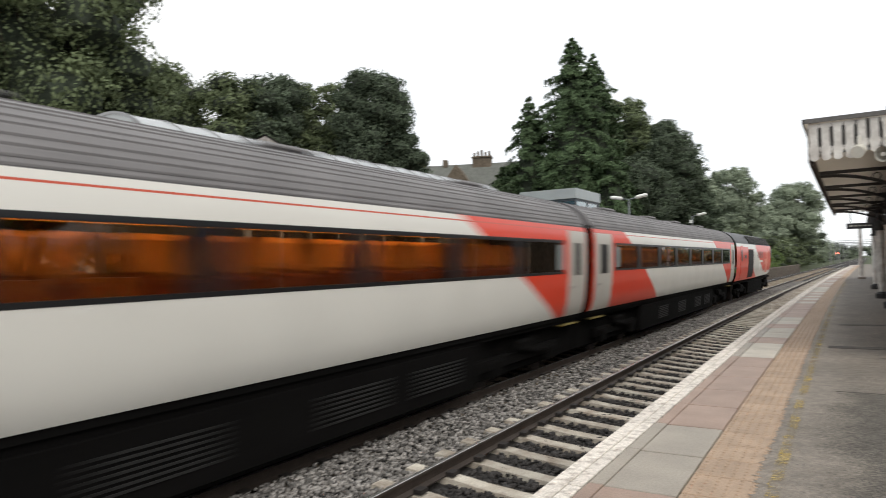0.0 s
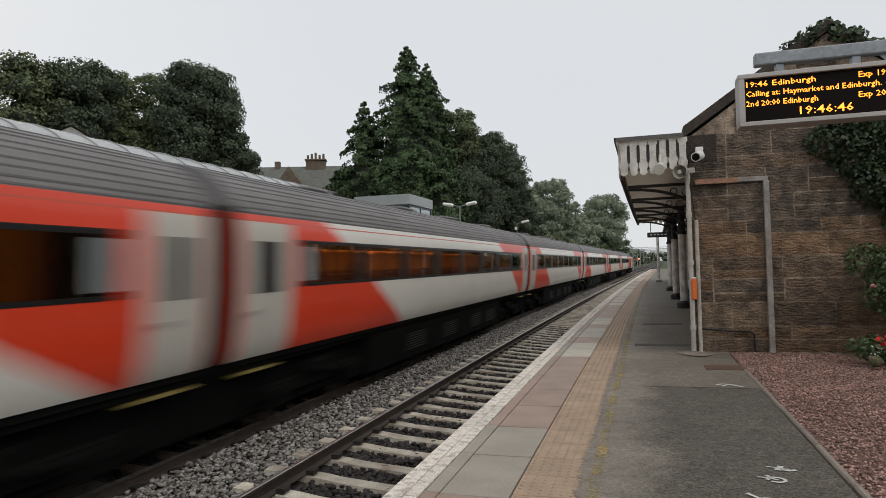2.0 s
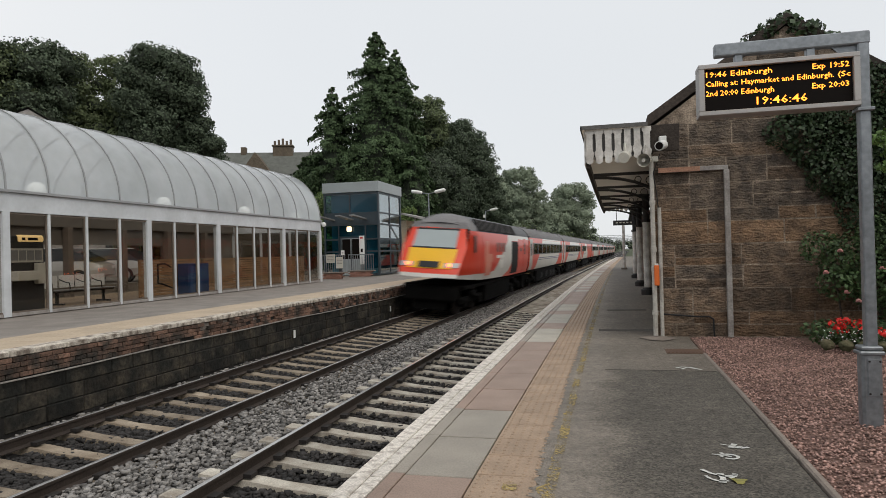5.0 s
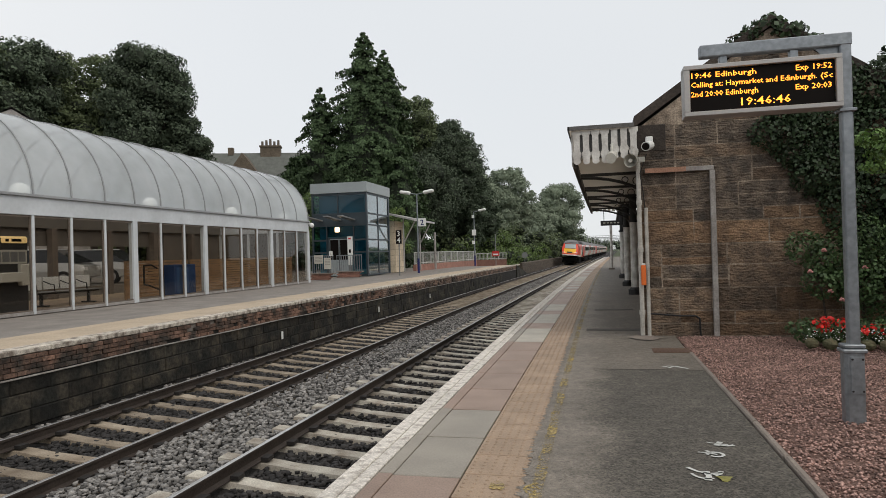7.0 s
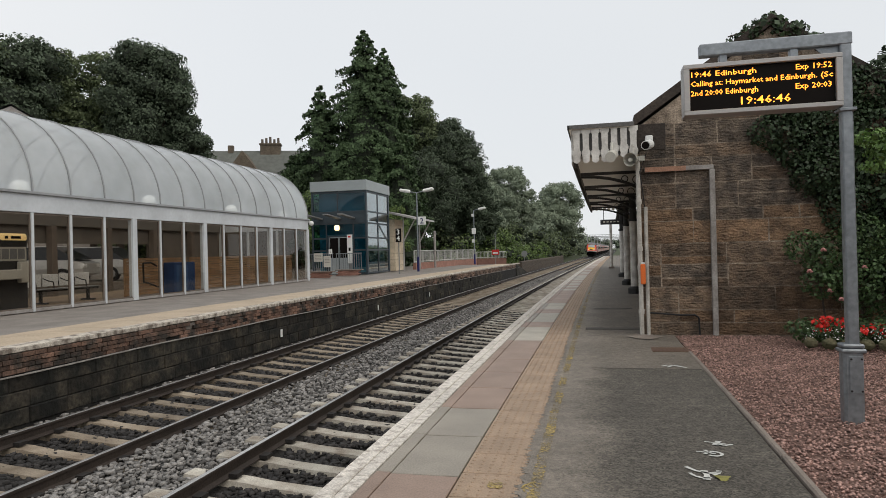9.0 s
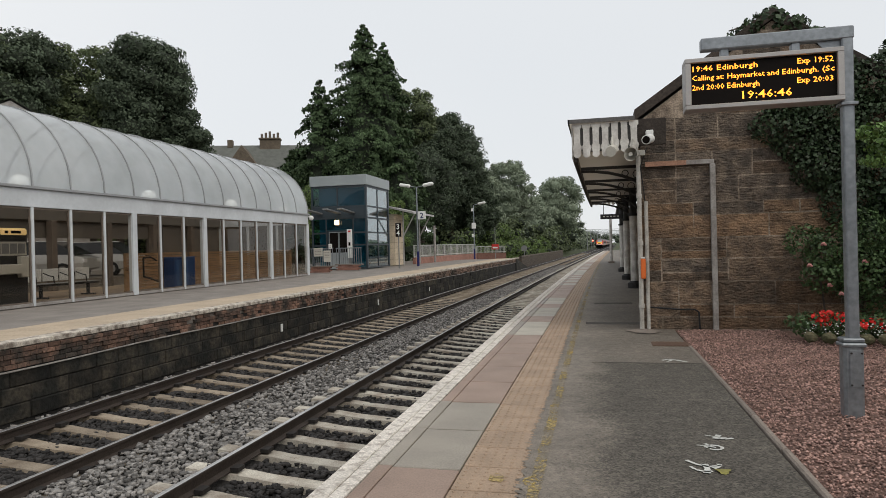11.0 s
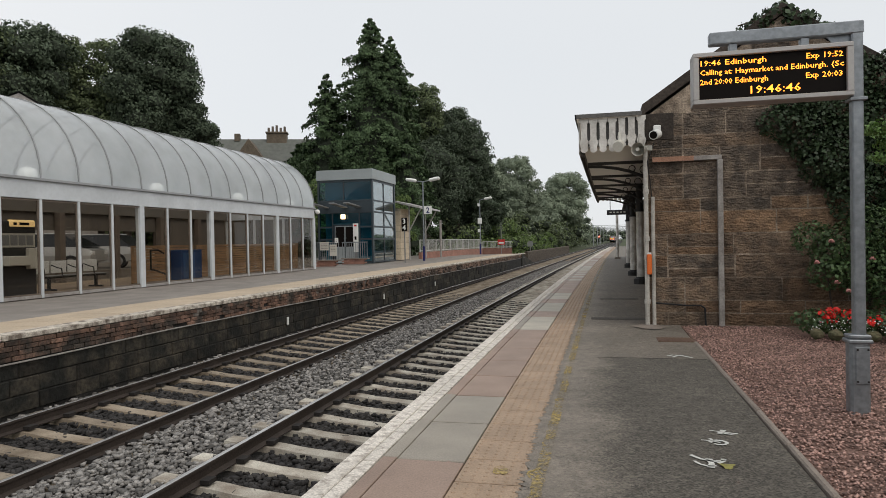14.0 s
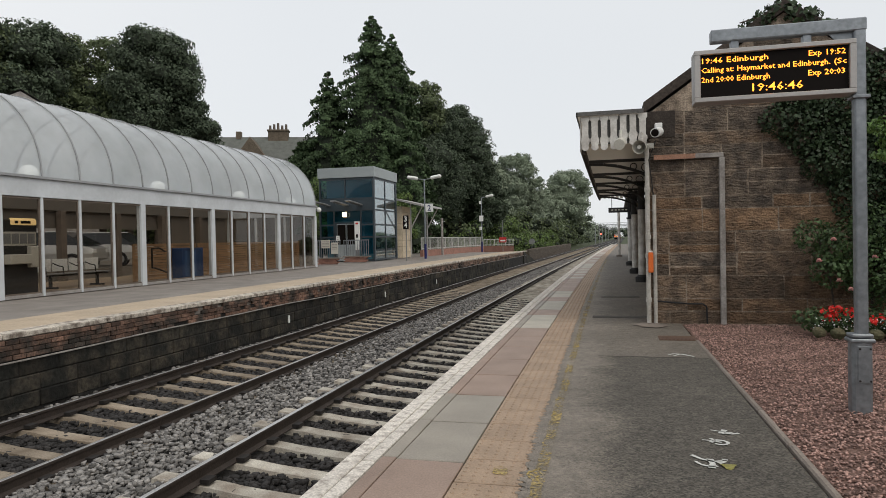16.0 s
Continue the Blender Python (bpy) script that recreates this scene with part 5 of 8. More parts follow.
plant("young_tree", br, 1000, 0.04, M_LEAF_BRIGHT, "light green fern-like leaves of a young tree", "tree", [([(4.4, 8.7, 0), (4.2, 8.6, 1.8), (3.3, 8.6, 2.55)], 0.018)])
bedp = thing("flower_bed", "low bed of red geraniums edged with mossy stones", "flower bed")
low = [(x, 9.9 - 0.25 * (x - 2.9), 0.22, 0.3, 0.3, 0.16) for x in np.arange(2.85, 5.2, 0.2)]
c_, d_ = leaf_cloud("bed", low, 3600, 0.045, None, "", "")
part_mesh("foliage", leaf_mesh("foliage", c_, d_, 0.042, r4), M_LEAF_SHRUB, bedp, kind="stuff")
petals, dirs = [], []
for k in range(38):
    cx, cy = r4.uniform(2.78, 4.9), 0
    cy = 9.75 - 0.25 * (cx - 2.9) + r4.uniform(-0.3, 0.2)
    cz = 0.30 + r4.uniform(-0.09, 0.13)
    d = r4.normal(0, 1, (26, 3))
    d /= np.linalg.norm(d, axis=1)[:, None]
    petals.append(np.array([cx, cy, cz]) + d * np.array([0.075, 0.075, 0.055]) * r4.uniform(0.8, 1.35))
    dirs.append(d)
part_mesh("geranium_bloom", leaf_mesh("geranium_bloom", np.concatenate(petals), np.concatenate(dirs), 0.034, r4), M_PETAL_RED, bedp, "bright red geranium blooms", kind="stuff")
white_c = np.stack([r4.uniform(2.7, 4.6, 260), np.zeros(260), r4.uniform(0.14, 0.30, 260)], 1)
white_c[:, 1] = 9.55 - 0.27 * (white_c[:, 0] - 2.8) + r4.uniform(-0.06, 0.12, 260)
part_mesh("alyssum_bloom", leaf_mesh("alyssum_bloom", white_c, np.tile((0.0, -0.5, 1.0), (260, 1)), 0.016, r4), M_WHITE, bedp, "tiny white edging blooms", kind="stuff")
for k in range(11):
    x = 2.72 + k * 0.2
    y = 10.0 - 0.28 * (x - 2.72) - 0.52
    c = B()
    ball(c, (0, 0, 0), 0.095, 8, 6)
    for v in c.verts:
        v.co = Vector((v.co.x * r4.uniform(0.85, 1.1), v.co.y * r4.uniform(0.7, 0.95), v.co.z * r4.uniform(0.65, 0.9))) + Vector((x, y, 0.10))
    part("edging_stone", c, M_MOSSY, bedp, "mossy rounded edging stone")

# ---- glazed waiting hall on the far platform ----
HX, HY0, HY1, BAY = -13.75, 10.1, 30.1, 1.25
HZ0, HZB, HZT = PLAT_L, 2.66, 3.12
VR, VXC, VH = 2.45, -16.2, 2.45
hall = thing("waiting_hall", "white-framed glazed waiting hall with a barrel-vaulted plastic roof", "building", kind="structure")
c = B()
box(c, (HX - 0.16, HY0, HZB), (HX, HY1, HZT), 0.008)
part("front_beam", c, M_FRAME_W, hall, "white fascia beam")
c = B()
box(c, (HX - 0.02, HY0, HZT), (HX + 0.07, HY1 + 0.05, HZT + 0.07), 0.006)
part("gutter", c, M_RIB, hall, "thin grey gutter")
wide = {0, 3, 7, 10, 14}
posts = [HY1 - 0.06 - i * BAY for i in range(17)]
for i, y in enumerate(posts):
    if y < HY0:
        continue
    w, d = (0.1, 0.16) if i in wide else (0.036, 0.09)
    c = B()
    box(c, (HX - d, y - w, HZ0 - 0.02), (HX + (0.012 if i in wide else 0.0), y + w, HZB + (0.02 if i in wide else 0)), 0.004)
    part("post", c, M_FRAME_W, hall)
c = B()
box(c, (HX - 0.1, HY0, HZ0 - 0.02), (HX - 0.005, HY1 - 0.1, HZ0 + 0.06), 0.004)
part("bottom_rail", c, M_PIPE, hall)
for a, b in zip(posts, posts[1:]):
    if b < HY0:
        continue
    c = B()
    box(c, (HX - 0.06, b + 0.04, HZ0 + 0.06), (HX - 0.052, a - 0.04, HZB))
    ob = part("pane", c, M_GLASS, hall)
    ob.visible_shadow = False
    c = B()
    for z0, z1 in ((HZB - 0.05, HZB - 0.003), (HZ0 + 0.062, HZ0 + 0.10)):
        box(c, (HX - 0.08, b + 0.04, z0), (HX - 0.035, a - 0.04, z1))
    for y0 in (b + 0.037, a - 0.075):
        box(c, (HX - 0.08, y0, HZ0 + 0.10), (HX - 0.035, y0 + 0.04, HZB - 0.05))
    part("pane_frame", c, M_COLBRICK, hall, "brown pane frame")


def vault_pt(a, r=VR):
    return VXC + r * math.cos(a), HZT + 0.06 + (r / VR) * VH * math.sin(a)


angles = [math.pi * k / 22 for k in range(23)]
for i, (a, b) in enumerate(zip(posts, posts[1:])):
    if b < HY0 - 1:
        continue
    c = B()
    r0 = [c.verts.new((vault_pt(q)[0], b, vault_pt(q)[1])) for q in angles]
    r1 = [c.verts.new((vault_pt(q)[0], a, vault_pt(q)[1])) for q in angles]
    for k in range(22):
        c.faces.new((r0[k], r1[k], r1[k + 1], r0[k + 1]))
    ob = part("roof_panel", c, M_POLY, hall, "cloudy weathered plastic roof sheet", smooth=True)
    ob.visible_shadow = False
for i, y in enumerate(posts):
    if y < HY0 - 1:
        continue
    c = B()
    for q0, q1 in zip(angles, angles[1:]):
        p0, p1 = vault_pt(q0, VR + 0.03), vault_pt(q1, VR + 0.03)
        p2, p3 = vault_pt(q1, VR - 0.05), vault_pt(q0, VR - 0.05)
        v = [c.verts.new((p[0], yy, p[1])) for yy in (y - 0.022, y + 0.022) for p in (p0, p1, p2, p3)]
        for f in ((0, 1, 2, 3), (7, 6, 5, 4), (0, 4, 5, 1), (2, 6, 7, 3)):
            c.faces.new([v[n_] for n_ in f])
    part("roof_rib", c, M_RIB, hall, "curved grey alloy rib")
# end gable of the vault
c = B()
ring = [c.verts.new((vault_pt(q)[0], HY1 - 0.03, vault_pt(q)[1])) for q in angles]
c.faces.new(ring)
ob = part("end_panel", c, M_POLY, hall)
ob.visible_shadow = False
c = B()
box(c, (VXC - VR, HY1 - 0.16, HZB), (HX - 0.16, HY1, HZT), 0.008)
part("end_beam", c, M_FRAME_W, hall)
c = B()
box(c, (VXC - VR, HY0, HZB), (VXC - VR + 0.16, HY1 - 0.16, HZT), 0.008)
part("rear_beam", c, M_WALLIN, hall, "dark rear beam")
c = B()
for x in (VXC - VR + 0.1, VXC - 0.8, VXC + 0.8):
    box(c, (x - 0.05, HY1 - 0.12, HZ0), (x + 0.05, HY1 - 0.02, HZB))
part("end_posts", c, M_FRAME_W, hall)
for x0, x1 in ((VXC - VR + 0.15, VXC - 0.85), (VXC - 0.75, VXC + 0.75), (VXC + 0.85, HX - 0.18)):
    c = B()
    box(c, (x0, HY1 - 0.07, HZ0 + 0.05), (x1, HY1 - 0.06, HZB))
    ob = part("pane", c, M_GLASS, hall)
    ob.visible_shadow = False
c = B()
box(c, (VXC - VR, HY0, HZ0 - 0.035), (HX - 0.11, HY1 - 0.17, HZ0 + 0.012))
solo("floor_hall", c, M_FLOORIN, "brown tiled floor of the waiting hall", "floor", kind="structure")
# rear arcade of brown columns with dark openings to the car park
for y in np.arange(11.2, 30, 2.7):
    c = B()
    box(c, (VXC - VR + 0.05, y - 0.12, HZ0), (VXC - VR + 0.3, y + 0.12, HZB), 0.01)
    solo("hall_column", c, M_COLBRICK, "square brown column at the back of the hall", "column", "hall columns", "structure")
c = B()
box(c, (VXC - VR - 0.1, 25.6, HZ0), (VXC - VR + 0.02, HY1 - 0.2, HZB))
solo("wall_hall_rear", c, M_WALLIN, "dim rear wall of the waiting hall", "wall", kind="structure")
c = B()
for y0, y1 in ((10.2, 25.5),):
    box(c, (VXC - VR - 0.06, y0, 2.05), (VXC - VR + 0.02, y1, HZB))
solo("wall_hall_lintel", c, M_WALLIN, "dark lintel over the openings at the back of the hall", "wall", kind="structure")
slats = thing("timber_screen", "varnished horizontal timber slat screen inside the glazing", "screen")
for i, (y0, y1) in enumerate(((17.9, 21.2), (21.35, 26.3), (26.4, 29.6))):
    for k in range(13):
        c = B()
        z = HZ0 + 0.08 + k * 0.092
        box(c, (HX - 0.72, y0, z), (HX - 0.69, y1, z + 0.078), 0.004)
        part("slat", c, M_TIMBER, slats)
for y in (18.0, 21.1, 21.45, 26.2, 26.5, 29.5):
    c = B()
    box(c, (HX - 0.78, y - 0.04, HZ0 + 0.012), (HX - 0.722, y + 0.04, HZ0 + 1.26))
    part("upright", c, M_TIMBER, slats)
hr = thing("handrail", "black bent tubular handrail inside the glazing", "handrail")
c = B()
tube(c, [(HX - 0.35, 18.6, PLAT_L + 0.45), (HX - 0.35, 18.35, PLAT_L + 0.5), (HX - 0.35, 18.35, PLAT_L + 1.1), (HX - 0.35, 18.7, PLAT_L + 1.12), (HX - 0.35, 19.0, PLAT_L + 1.0)], 0.028, 8)
tube(c, [(HX - 0.35, 18.6, PLAT_L + 0.45), (HX - 0.35, 19.15, PLAT_L + 0.28), (HX - 0.35, 19.2, PLAT_L + 0.012)], 0.028, 8)
part("rail", c, M_BLACK, hr)
bc = thing("blue_cabinet", "dark blue steel cabinet with a pale front panel", "cabinet")
c = B()
box(c, (HX - 0.65, 19.75, PLAT_L + 0.012), (HX - 0.22, 20.95, PLAT_L + 1.1), 0.02)
part("body", c, M_BLUE, bc)
c = B()
box(c, (HX - 0.218, 19.85, PLAT_L + 0.12), (HX - 0.205, 20.5, PLAT_L + 1.0), 0.004)
part("panel", c, mat("faded_blue_panel", (0.04, 0.10, 0.24), 0.4, var=0.1, bump=0.0), bc, "faded lighter blue panel")
seats = thing("bench_seating", "row of pale perforated steel bench seats on a beam", "bench")
for i in range(4):
    y = 15.4 + i * 0.62
    x = HX - 1.7
    c = B()
    box(c, (x - 0.22, y, PLAT_L + 0.42), (x + 0.22, y + 0.56, PLAT_L + 0.45), 0.01)
    part("seat", c, M_STEELGREY, seats)
    c = B()
    box(c, (x - 0.26, y, PLAT_L + 0.5), (x - 0.22, y + 0.56, PLAT_L + 0.86), 0.01)
    part("backrest", c, M_WHITE, seats)
    c = B()
    tube(c, [(x - 0.2, y - 0.02, PLAT_L + 0.74), (x + 0.02, y - 0.02, PLAT_L + 0.66), (x + 0.16, y - 0.02, PLAT_L + 0.64), (x + 0.18, y - 0.02, PLAT_L + 0.45)], 0.016, 6)
    part("armrest", c, M_PAINT_DK, seats)
c = B()
box(c, (HX - 1.75, 15.4, PLAT_L + 0.36), (HX - 1.65, 17.9, PLAT_L + 0.415))
for y in (15.7, 17.5):
    box(c, (HX - 1.95, y - 0.03, PLAT_L + 0.012), (HX - 1.45, y + 0.03, PLAT_L + 0.06))
    box(c, (HX - 1.74, y - 0.03, PLAT_L + 0.06), (HX - 1.66, y + 0.03, PLAT_L + 0.36))
part("beam", c, M_PAINT_DK, seats)
tm = thing("ticket_machine", "grey ticket machine under a lit yellow header", "ticket machine")
c = B()
box(c, (HX - 1.45, 13.30, PLAT_L + 0.012), (HX - 0.85, 14.45, PLAT_L + 1.95), 0.02)
part("body", c, M_PAINT_DK, tm)
c = B()
box(c, (HX - 0.95, 13.62, PLAT_L + 1.78), (HX - 0.82, 14.45, PLAT_L + 1.98), 0.05)
part("header_sign", c, M_SIGNGLOW, tm, "lit yellow header sign")
for y0, y1 in ((13.74, 13.84), (13.92, 14.22)):
    c = B()
    box(c, (HX - 0.8195, y0, PLAT_L + 1.84), (HX - 0.815, y1, PLAT_L + 1.91))
    part("lettering_bar", c, M_SCREEN, tm, "dark unreadable lettering")
c = B()
for k in range(4):
    box(c, (HX - 0.84, 13.42 + k * 0.24, PLAT_L + 1.32), (HX - 0.825, 13.62 + k * 0.24, PLAT_L + 1.58))
part("notices", c, M_STEELGREY, tm)
c = B()
box(c, (HX - 0.845, 13.35, PLAT_L + 1.27), (HX - 0.838, 14.40, PLAT_L + 1.63))
part("notice_board", c, M_CREAM, tm)
c = B()
box(c, (HX - 0.9, 13.40, PLAT_L + 0.8), (HX - 0.6, 14.05, PLAT_L + 1.05), 0.02)
part("shelf", c, M_CREAM, tm)
c = B()
box(c, (HX - 0.85, 14.10, PLAT_L + 0.7), (HX - 0.7, 14.40, PLAT_L + 1.25), 0.02)
part("keypad", c, M_CREAM, tm)
ns = thing("station_sign", "dark blue and white sign on the hall post", "sign")
c = B()
box(c, (HX + 0.02, 10.9, PLAT_L + 0.3), (HX + 0.06, 11.35, 2.95), 0.006)
part("panel", c, M_NAVY, ns)
c = B()
box(c, (HX + 0.061, 10.92, 2.72), (HX + 0.068, 11.33, 2.94), 0.002)
part("symbol_plate", c, M_WHITE, ns, "white plate with a dark symbol")
c = B()
box(c, (HX + 0.0685, 11.08, 2.76), (HX + 0.074, 11.17, 2.9))
part("symbol", c, M_NAVY, ns)
for y in (13.9, 18.9, 23.9, 28.4):
    gl = thing("globe_lamp", "white opal globe lamp inside the vaulted roof", "lamp", "globe lamps")
    c = B()
    ball(c, (HX - 0.5, y, HZT + 0.16), 0.24, 16, 10)
    part("globe", c, M_GLOBE, gl, smooth=True)
    c = B()
    cyl(c, (HX - 0.5, y, HZT - 0.3), (HX - 0.5, y, HZT - 0.06), 0.04, 8)
    box(c, (HX - 0.6, y - 0.04, HZT - 0.36), (HX - 0.16, y + 0.04, HZT - 0.3))
    part("stem", c, M_FRAME_W, gl)
sc = thing("dome_camera", "small white camera at the hall corner", "camera")
c = B()
ball(c, (HX + 0.14, HY1 + 0.06, 2.98), 0.12, 12, 8)
part("dome", c, M_WHITE, sc, smooth=True)
c = B()
box(c, (HX - 0.02, HY1 + 0.001, 3.02), (HX + 0.14, HY1 + 0.1, 3.1))
part("bracket", c, M_WHITE, sc)

# parked cars behind the hall
cp = B()
box(cp, (-34, 8, PLAT_L - 0.035), (VXC - VR - 0.2, 36, PLAT_L + 0.34))
solo("car_park", cp, M_TARMAC, "dark tarmac car park behind the hall", "road", kind="structure")


def car(x, y, turn, label):
    ca = thing("car", label, "car", "parked cars", at=pose(x, y, PLAT_L + 0.34, 0, 0, turn))
    bm = B()
    sec = [(-2.1, 0.45, 0.72, 0.78), (-1.9, 0.32, 0.86, 0.84), (-1.0, 0.25, 0.95, 0.88), (0.6, 0.25, 0.95, 0.88), (1.6, 0.28, 0.92, 0.87), (2.0, 0.4, 0.8, 0.8)]
    rings = []
    for yy, zb, zt, w in sec:
        rings.append([bm.verts.new(p) for p in ((-w, yy, zb), (-w - 0.02, yy, (zb + zt) / 2), (-w + 0.06, yy, zt), (w - 0.06, yy, zt), (w + 0.02, yy, (zb + zt) / 2), (w, yy, zb))])
    for a, b in zip(rings, rings[1:]):
        for i in range(6):
            bm.faces.new((a[i], a[(i + 1) % 6], b[(i + 1) % 6], b[i]))
    bm.faces.new(rings[0][::-1])
    bm.faces.new(rings[-1])
    part("body", bm, M_CARWHITE, ca)
    bm = B()
    sec = [(-1.35, 0.95, 0.78), (-0.7, 1.42, 0.62), (0.9, 1.44, 0.62), (1.75, 0.95, 0.78)]
    rings = [[bm.verts.new(p) for p in ((-0.8, yy, 0.93), (-w, yy, z), (w, yy, z), (0.8, yy, 0.93))] for yy, z, w in sec]
    for a, b in zip(rings, rings[1:]):
        for i in range(3):
            bm.faces.new((a[i], a[i + 1], b[i + 1], b[i]))
    bm.faces.new(rings[0][::-1])
    bm.faces.new(rings[-1])
    part("cabin_glass", bm, M_CARGLASS, ca, "dark car windows")
    bm = B()
    box(bm, (-0.6, -0.6, 1.425), (0.6, 0.85, 1.475), 0.02)
    part("roof", bm, M_CARWHITE, ca)
    for sx in (-0.8, 0.8):
        for yy in (-1.3, 1.3):
            bm = B()
            cyl(bm, (sx - 0.1, yy, 0.31), (sx + 0.1, yy, 0.31), 0.31, 16)
            wh = part("wheel", bm, M_BLACK, ca)
            bm = B()
            cyl(bm, (sx - 0.105, yy, 0.31), (sx + 0.105, yy, 0.31), 0.19, 12)
            part("rim", bm, M_ALU, wh)
    for sx in (-0.62, 0.62):
        bm = B()
        box(bm, (sx - 0.16, 1.86, 0.62), (sx + 0.16, 2.03, 0.76), 0.02)
        part("headlight", bm, M_WHITE, ca)


car(-21.0, 21.2, -70, "silver hatchback parked behind the hall")
car(-21.4, 24.6, -80, "pale saloon parked behind the hall")
car(-20.9, 17.9, -75, "silver estate car parked behind the hall")

# ---- lift tower ----
LX0, LX1, LY0, LY1, LZT = -17.0, -13.42, 37.7, 42.2, 5.9
lift = thing("lift_tower", "dark blue-grey glazed lift tower with a zinc fascia", "building", kind="structure")
c = B()
box(c, (LX0 - 0.05, LY0 - 0.05, LZT - 0.62), (LX1 + 0.05, LY1 + 0.05, LZT), 0.01)
part("fascia", c, M_LIFTBAND, lift, "grey zinc fascia band")
c = B()
for x, y in ((LX1 - 0.1, LY0), (LX0, LY0), (LX1 - 0.1, LY1 - 0.2), (LX0, LY1 - 0.2)):
    box(c, (x, y, PLAT_L), (x + 0.1, y + 0.2, LZT - 0.62))
for z in (PLAT_L + 0.02, 1.6, 2.35, 3.25, 3.95, LZT - 0.75):
    box(c, (LX0 + 0.1, LY0 + 0.02, z), (LX1 - 0.1, LY0 + 0.1, z + 0.1))
    box(c, (LX1 - 0.1, LY0 + 0.2, z), (LX1 - 0.02, LY1 - 0.2, z + 0.1))
box(c, (-15.33, LY0 + 0.015, 3.9), (-15.25, LY0 + 0.09, LZT - 0.63))
for x in (-16.05, -14.3):
    box(c, (x - 0.04, LY0 + 0.015, PLAT_L), (x + 0.04, LY0 + 0.09, 3.3))
for y in (39.9,):
    box(c, (LX1 - 0.09, y - 0.05, PLAT_L), (LX1 - 0.015, y + 0.05, LZT - 0.63))
part("frame", c, M_LIFTFRAME, lift, "dark slate-blue frame")
for y0, y1 in ((LY0 + 0.2, 39.85), (39.95, LY1 - 0.2)):
    for z0, z1 in ((PLAT_L + 0.12, 1.6), (1.7, 3.25), (3.35, LZT - 0.76)):
        c = B()
        box(c, (LX1 - 0.06, y0, z0), (LX1 - 0.045, y1, z1))
        part("side_pane", c, M_LIFTGLASS, lift)
for x0, x1, heights in ((LX0 + 0.1, -16.09, ((0.62, 1.6), (1.7, 2.35), (2.45, 3.25))), (-16.01, -14.34, ((2.62, 3.25),)), (-14.26, LX1 - 0.1, ((0.62, 1.6), (1.7, 2.35), (2.45, 3.25))), (LX0 + 0.1, -15.33, ((4.05, LZT - 0.76),)), (-15.25, LX1 - 0.1, ((4.05, LZT - 0.76),))):
    for z0, z1 in heights:
        c = B()
        box(c, (x0, LY0 + 0.05, z0), (x1, LY0 + 0.065, z1))
        part("front_pane", c, M_LIFTFRONT, lift)
c = B()
box(c, (LX0 + 0.1, LY0 + 0.04, 3.35), (LX1 - 0.1, LY0 + 0.08, 3.95))
part("spandrel", c, M_LIFTFRAME, lift)
c = B()
box(c, (LX0 + 0.3, LY0 + 0.5, PLAT_L), (LX1 - 0.3, LY1 - 0.3, LZT - 0.7))
part("shaft", c, mat("lift_shaft_teal", (0.10, 0.20, 0.23), 0.7, bump=0.05), lift)
c = B()
box(c, (-15.95, LY0 - 0.06, PLAT_L), (-14.48, LY0 + 0.012, 2.55), 0.005)
door = part("door_surround", c, M_LIFTFRAME, lift, "dark steel lift door surround")
for x0 in (-15.82, -15.18):
    c = B()
    box(c, (x0, LY0 - 0.085, PLAT_L + 0.02), (x0 + 0.60, LY0 - 0.061, 2.46), 0.003)
    leaf = part("door_leaf", c, M_LIFTBAND, door)
    c = B()
    box(c, (x0 + 0.03, LY0 - 0.092, 1.2), (x0 + 0.57, LY0 - 0.086, 2.42), 0.002)
    part("door_window", c, M_SCREEN, leaf, "dark glazed upper pane")
for x0 in (-16.4, -15.2, -14.3):
    c = B()
    box(c, (-0.16, -2.1, -0.04), (0.16, 0.0, 0.04), 0.01, pose(x0, LY0 - 0.02, 3.6, -4, 0, 0))
    part("awning_arm", c, M_STEELGREY, lift)
bl = thing("bulkhead_lamp", "lit square bulkhead lamp over the lift door", "lamp")
c = B()
box(c, (-15.42, LY0 - 0.24, 2.88), (-15.14, LY0 - 0.07, 3.18), 0.04)
part("diffuser", c, M_LAMPGLOW, bl, "glowing warm diffuser")
c = B()
box(c, (-15.4, LY0 - 0.069, 2.86), (-15.16, LY0 + 0.05, 3.2))
part("mount", c, M_PAINT_DK, bl)
sn = thing("help_post", "white and red help point panel by the lift", "sign")
c = B()
box(c, (-14.05, 36.0, PLAT_L + 0.7), (-13.75, 36.08, 2.55), 0.01)
part("panel", c, M_WHITE, sn)
c = B()
box(c, (-13.98, 35.99, 2.38), (-13.82, 36.0, 2.48))
part("red_band", c, M_RED, sn)
c = B()
box(c, (-13.96, 35.99, 1.6), (-13.84, 36.0, 1.8))
part("speaker_slot", c, M_SCREEN, sn, "black speaker slot")
c = B()
box(c, (-13.98, 36.02, PLAT_L), (-13.82, 36.06, PLAT_L + 0.7))
part("stand", c, M_STEELGREY, sn)
